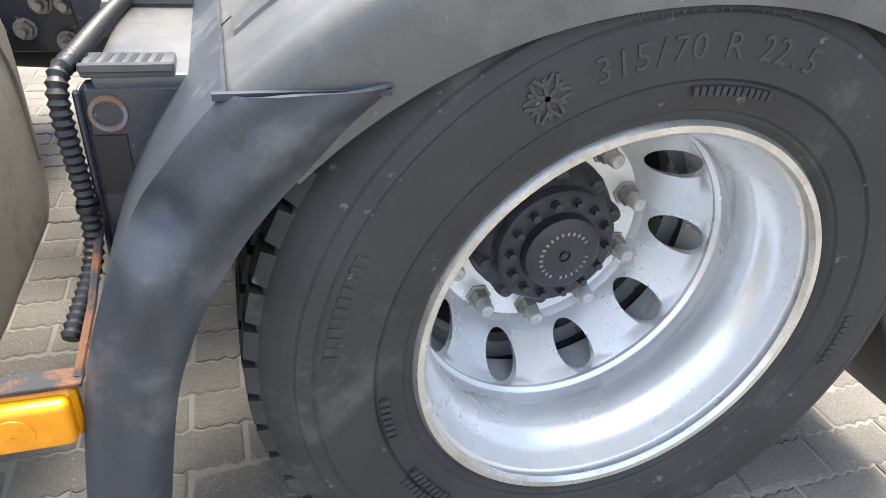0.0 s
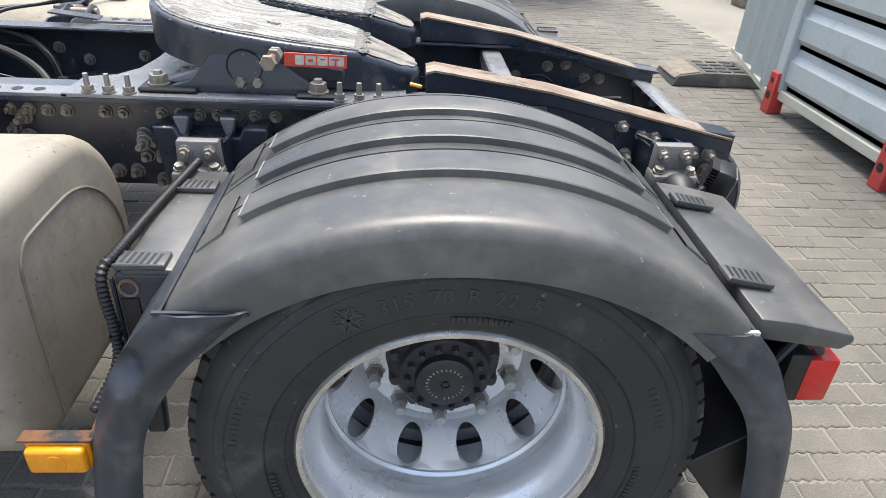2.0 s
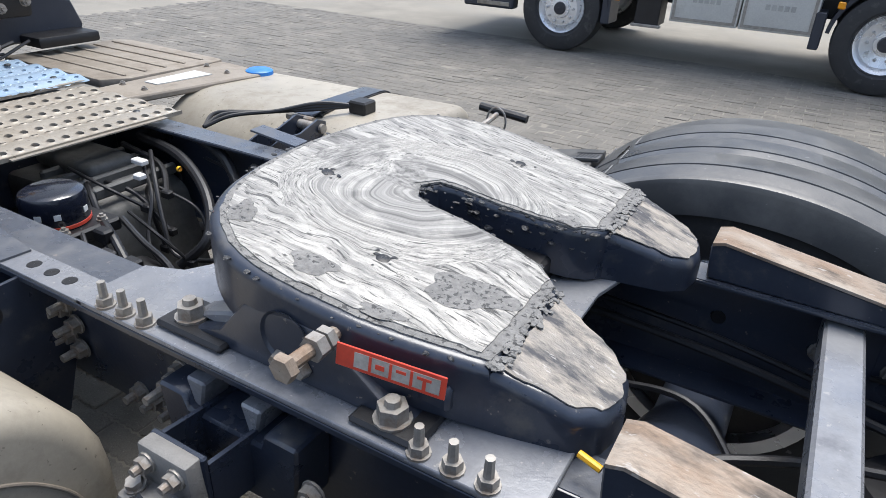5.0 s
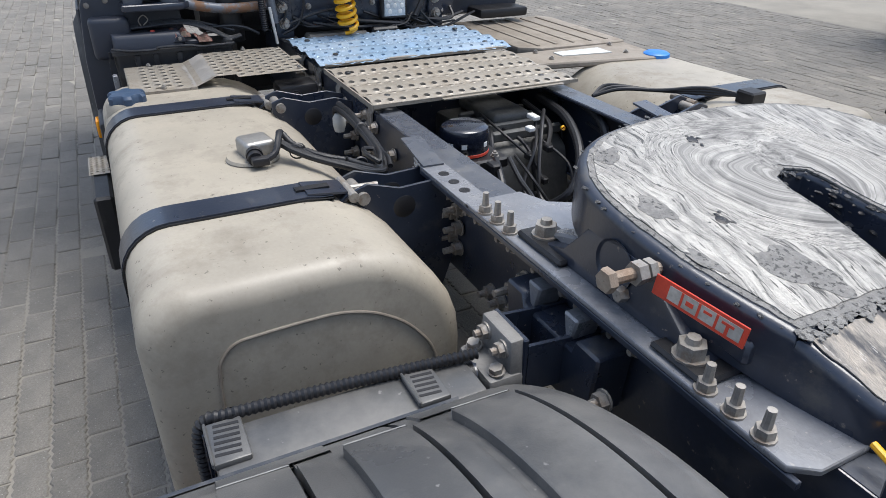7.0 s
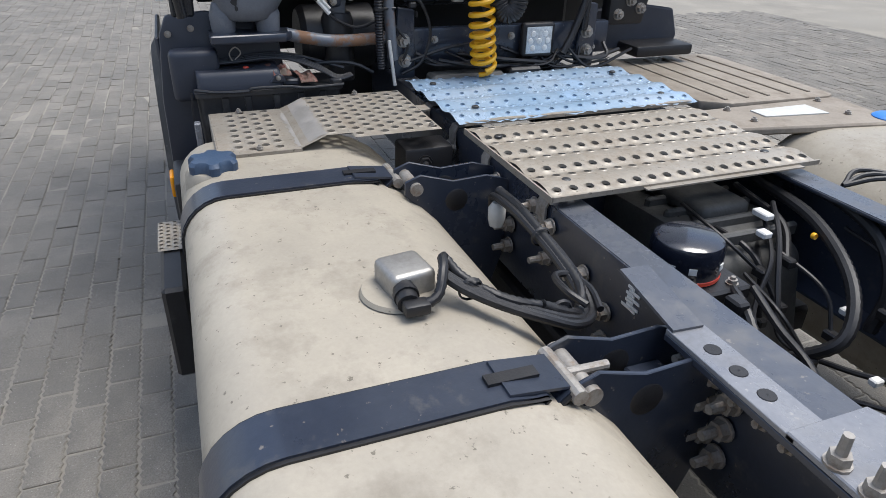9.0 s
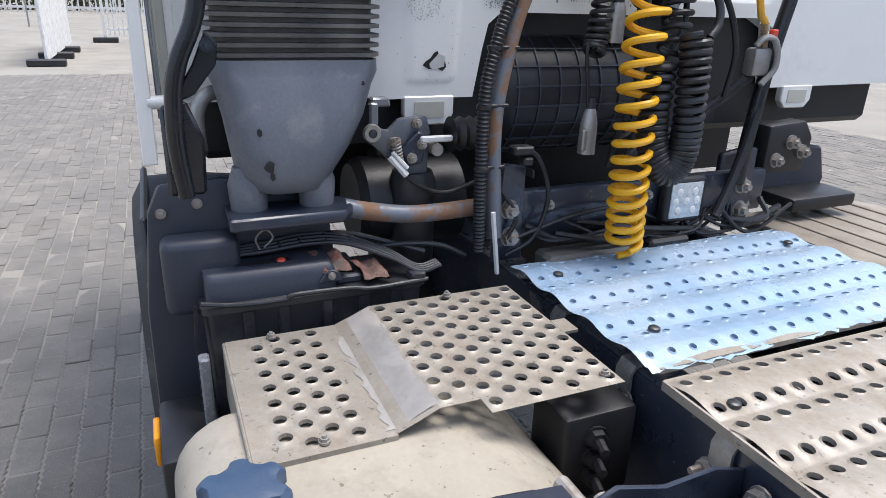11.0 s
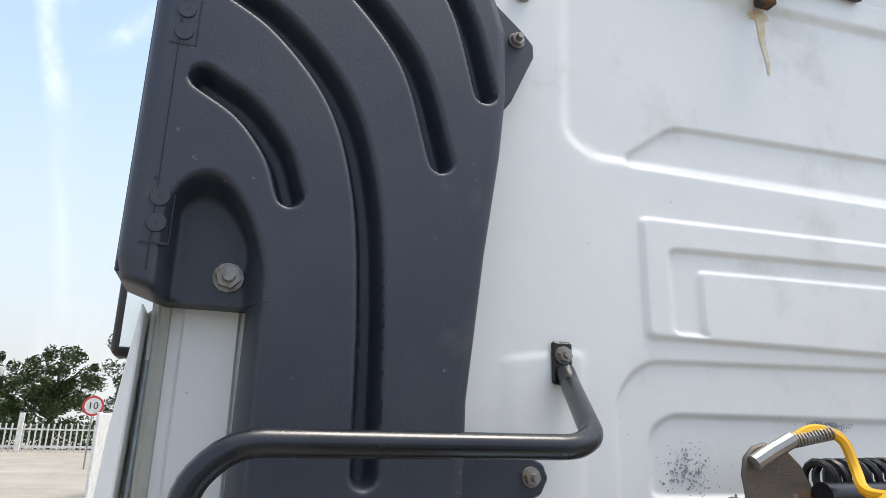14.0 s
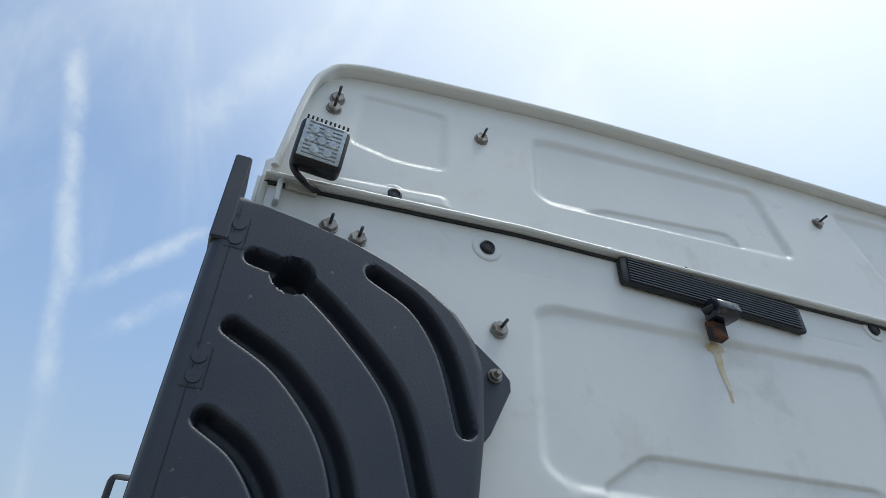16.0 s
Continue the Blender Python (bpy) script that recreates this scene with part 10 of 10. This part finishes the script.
def far_yard():
    # gate and fence at the yard's end
    f = thing("yard_gate", (-52, -20, 0), "long white palisade gate at the yard entrance", "gate")
    part("rail", box(-52.05, -51.95, -40, 12, 0.25, 0.40), FENCEWHITE, f)
    part("rail", box(-52.05, -51.95, -40, 12, 1.35, 1.45), FENCEWHITE, f)
    first = part("bar", box(-0.03, 0.03, -0.045, 0.045, 0.0, 1.75), FENCEWHITE, f, local=True)
    first.location = (0, -20, 0)
    for k in range(1, 150):
        ob = new("bar", first.data)
        ob.parent = f
        ob.location = (0, -20 + 0.34 * k, 0)
    post = thing("gate_post", (-51.5, -11.9, 0), "tall white square gate post", "post")
    part("post", box(-51.6, -51.4, -12.05, -11.75, 0.0, 2.4, 0.02), FENCEWHITE, post)
    sg = thing("lamp_mast", (-50, -13.2, 0), "dark lamp mast beside the gate", "street lamp")
    part("mast", lathe([(0.09, 0.0), (0.07, 4.6), (0.001, 4.6)], (-50, -13.2, 0), "z", 12), BLACK, sg)
    part("lamp_head", lathe([(0.10, 4.55), (0.16, 4.7), (0.14, 5.1), (0.001, 5.15)], (-50, -13.2, 0), "z", 12), LORRYBOX, sg)
    part("red_box", box(-49.85, -49.75, -13.35, -13.05, 0.9, 1.7), REDPAINT, sg, "red sign on the mast")
    # white hoarding panels in a row on dark rubber feet
    for k in range(3):
        x0, x1, y = -17.62 - 1.8 * k, -17.62 - 1.8 * (k + 1), -3.10
        b = thing("hoarding", (x0, y, 0), "tall white hoarding panel on dark rubber feet", "barrier", "white hoarding")
        part("panel", box(x1 + 0.02, x0 - 0.02, y - 0.03, y + 0.03, 0.10, 2.05, 0.01), FENCEWHITE, b)
        part("foot", box(x0 - 0.13, x0 + 0.13, y - 0.36, y + 0.36, 0.0, 0.14, 0.02), BLACK, b, "black rubber foot")
    b = thing("steel_fence", (-24.8, -2.3, 0), "white steel fence section on a dark rubber foot", "fence")
    part("foot", box(-24.95, -24.65, -2.65, -1.95, 0.0, 0.15, 0.02), BLACK, b, "black rubber foot")
    part("post", box(-24.84, -24.76, -2.34, -2.26, 0.1, 2.1, 0.004), FENCEWHITE, b)
    for z in (0.35, 1.85):
        part("rail", box(-24.82, -24.78, -2.3, 0.2, z, z + 0.06), FENCEWHITE, b)
    for k in range(18):
        part("bar", box(-24.80, -24.77, -2.18 + 0.13 * k, -2.14 + 0.13 * k, 0.2, 2.0), FENCEWHITE, b)
    sign = thing("speed_sign", (-34, -5.5, 0), "round speed limit sign with a red rim", "sign")
    part("pole", box(-34.03, -33.97, -5.53, -5.47, 0, 3.0), SILVER, sign)
    part("sign_disc", lathe([(0.001, 0.02), (0.42, 0.02), (0.42, 0.0), (0.001, 0.0)], (-33.96, -5.5, 2.55), "x", 32), REDPAINT, sign, "red rim")
    part("sign_face", lathe([(0.001, 0.024), (0.33, 0.024), (0.33, 0.019)], (-33.96, -5.5, 2.55), "x", 32), FENCEWHITE, sign, "white face")
    num = text_bm("10", 0.42, 0.004)
    bmesh.ops.rotate(num, verts=num.verts, cent=(0, 0, 0), matrix=Matrix.Rotation(radians(90), 3, "Z"))
    bmesh.ops.translate(num, verts=num.verts, vec=(-33.93, -5.5, 2.55))
    part("sign_number", num, BLACK, sign, "black number 10")
    van = thing("white_van", (-50, -17.5, 0), "white vehicle parked by the gate", "van")
    part("body", box(-53, -48.5, -19.5, -14.6, 0.3, 1.7, 0.2, seg=3), FENCEWHITE, van)
    part("window", box(-48.52, -48.46, -19.0, -15.2, 1.1, 1.6, 0.05), BLACK, van)
    part("bumper", box(-48.6, -48.4, -19.3, -14.8, 0.3, 0.5, 0.03), PLASTIC_DARK, van)


far_yard()


def tree(x, y, h, w, seed):
    t = thing("tree", (x, y, 0), "broad green deciduous tree beyond the yard", "tree", "trees beyond the gate")
    rnd = random.Random(seed)
    trunk = tube([(x, y, 0), (x + 0.1, y, h * 0.25), (x - 0.1, y + 0.1, h * 0.55), (x, y, h * 0.8)], [0.35, 0.28, 0.18, 0.06], 8)
    for k in range(9):
        a = rnd.uniform(0, 6.28)
        z = h * rnd.uniform(0.25, 0.6)
        join(trunk, tube([(x, y, z), (x + math.cos(a) * w * 0.25, y + math.sin(a) * w * 0.25, z + h * 0.12), (x + math.cos(a) * w * 0.42, y + math.sin(a) * w * 0.42, z + h * 0.22)], [0.12, 0.07, 0.03], 6))
    part("trunk", trunk, BARK, t)
    verts, faces = [], []
    clumps = []
    for k in range(70):
        a, u = rnd.uniform(0, 6.28), rnd.uniform(-1, 1)
        rr = rnd.random() ** 0.4
        clumps.append((x + w * 0.5 * rr * math.sqrt(1 - u * u) * math.cos(a), y + w * 0.5 * rr * math.sqrt(1 - u * u) * math.sin(a), h * 0.56 + h * 0.42 * rr * u, rnd.uniform(0.5, 1.1) * w * 0.11))
    for cx, cy, cz, cr in clumps:
        for k in range(130):
            p = Vector((rnd.gauss(0, 1), rnd.gauss(0, 1), rnd.gauss(0, 1))).normalized() * cr * rnd.uniform(0.5, 1.1)
            s = rnd.uniform(0.09, 0.20)
            u = Vector((rnd.gauss(0, 1), rnd.gauss(0, 1), rnd.gauss(0, 1))).normalized()
            v = u.orthogonal().normalized()
            c = Vector((cx, cy, cz)) + p
            i = len(verts)
            verts += [c - u * s, c + v * s * 0.5, c + u * s, c - v * s * 0.5]
            faces.append((i, i + 1, i + 2, i + 3))
    me = bpy.data.meshes.new("crown")
    me.from_pydata([q - Vector((x, y, 0)) for q in verts], [], faces)
    me.materials.append(LEAF)
    ob = new("crown", me)
    ob.parent = t
    tagged(ob, "uneven leafy green crown")


tree(-64, -12.6, 8.1, 6.6, 1)
tree(-66, -18.2, 7.4, 6.0, 2)
tree(-62, -25.0, 7.5, 6.5, 3)
tree(-70, -6.0, 11.5, 9.0, 4)
tree(-60, -15.6, 4.0, 3.6, 5)
tree(-68, 2.0, 11.0, 9.0, 6)


def hedge():
    """Low growth behind the gate."""
    rnd = random.Random(40)
    verts, faces = [], []
    for k in range(16000):
        c = Vector((rnd.uniform(-58, -56), rnd.uniform(-34, 14), rnd.random() ** 0.7 * (1.9 + 0.5 * math.sin(k % 97))))
        s = rnd.uniform(0.08, 0.18)
        u = Vector((rnd.gauss(0, 1), rnd.gauss(0, 1), rnd.gauss(0, 1))).normalized()
        v = u.orthogonal().normalized()
        i = len(verts)
        verts += [c - u * s, c + v * s * 0.6, c + u * s, c - v * s * 0.6]
        faces.append((i, i + 1, i + 2, i + 3))
    me = bpy.data.meshes.new("hedge")
    me.from_pydata(verts, [], faces)
    me.materials.append(LEAF)
    tagged(new("hedge", me), "dark green scrub behind the gate", "hedge", kind="stuff")


hedge()


# ---- paving: blocks laid across the truck's line, the nearest ones singly ----
PITCH_X, PITCH_Y, PLEN, PWID = 0.210, 0.105, 0.2045, 0.0995


def block_points(cx, cy, rnd):
    """A block with wavy long sides that fit the next row."""
    hx, hy, n = PLEN / 2 - rnd.uniform(0, 0.0015), PWID / 2 - rnd.uniform(0, 0.001), 12
    z = rnd.gauss(0, 0.0015) - 0.0005
    t = (rnd.gauss(0, 0.0011), rnd.gauss(0, 0.0011))
    cx, cy = cx + rnd.gauss(0, 0.0008), cy + rnd.gauss(0, 0.0006)
    wave = lambda x: 0.0046 * (abs(((x + 0.105) / 0.035) % 1 - 0.5) * 4 - 1) + rnd.gauss(0, 0.0011)
    low = [(-hx + 2 * hx * k / n, -hy, 1) for k in range(n + 1)] + [(hx - 2 * hx * k / n, hy, -1) for k in range(n + 1)]
    rim = [(x, y + wave(x)) for x, y, s in low]
    b = 0.0050
    top = [(x * (1 - b / hx), y * (1 - b / hy)) for x, y in rim]
    ht = lambda x, y: z + t[0] * x / hx + t[1] * y / hy
    return [(cx + x, cy + y, -0.02) for x, y in rim] + [(cx + x, cy + y, ht(x, y) - 0.003) for x, y in rim] + [(cx + x, cy + y, ht(x, y)) for x, y in top]


NRIM = 26
BLOCK_FACES = [tuple(range(2 * NRIM, 3 * NRIM))] + [(a * NRIM + k, a * NRIM + (k + 1) % NRIM, (a + 1) * NRIM + (k + 1) % NRIM, (a + 1) * NRIM + k) for a in (0, 1) for k in range(NRIM)]


def paving():
    rnd = random.Random(77)
    pav = thing("pavement", (0, 0, 0), "grey concrete block paving of the truck yard", "pavement", kind="structure")
    shapes = []
    for k in range(14):
        me = bpy.data.meshes.new("paver")
        me.from_pydata(block_points(0, 0, rnd), [], BLOCK_FACES)
        me.materials.append(PAVER)
        shapes.append(me)
    verts, faces = [], []

    def seen(x, y):
        if -9.0 < x < 3.2 and -3.2 < y < 7.5:
            return True
        return -16 < x <= -9.0 and -5.5 < y < -0.6
    count = 0
    for i in range(-77, 16):
        for j in range(-54, 73):
            cx, cy = i * PITCH_X + (PITCH_X / 2 if j % 2 else 0), j * PITCH_Y
            if not seen(cx, cy):
                continue
            if -1.55 < cx < 0.9 and -1.95 < cy < -1.30 or (-2.6 < cx < -1.55 and -1.75 < cy < -1.25):
                if count < 300:
                    ob = new("paver", shapes[rnd.randrange(14)])
                    ob.parent = pav
                    ob.location = (cx, cy, rnd.uniform(-0.001, 0.001))
                    count += 1
                    continue
            n = len(verts)
            verts += block_points(cx, cy, rnd)
            faces += [tuple(n + q for q in f) for f in BLOCK_FACES]
    me = bpy.data.meshes.new("paving_rest")
    me.from_pydata(verts, [], faces)
    me.materials.append(PAVER)
    ob = new("paving_rest", me)
    ob.parent = pav
    tagged(ob, "rest of the grey block paving", kind="stuff")
    return count


paving()
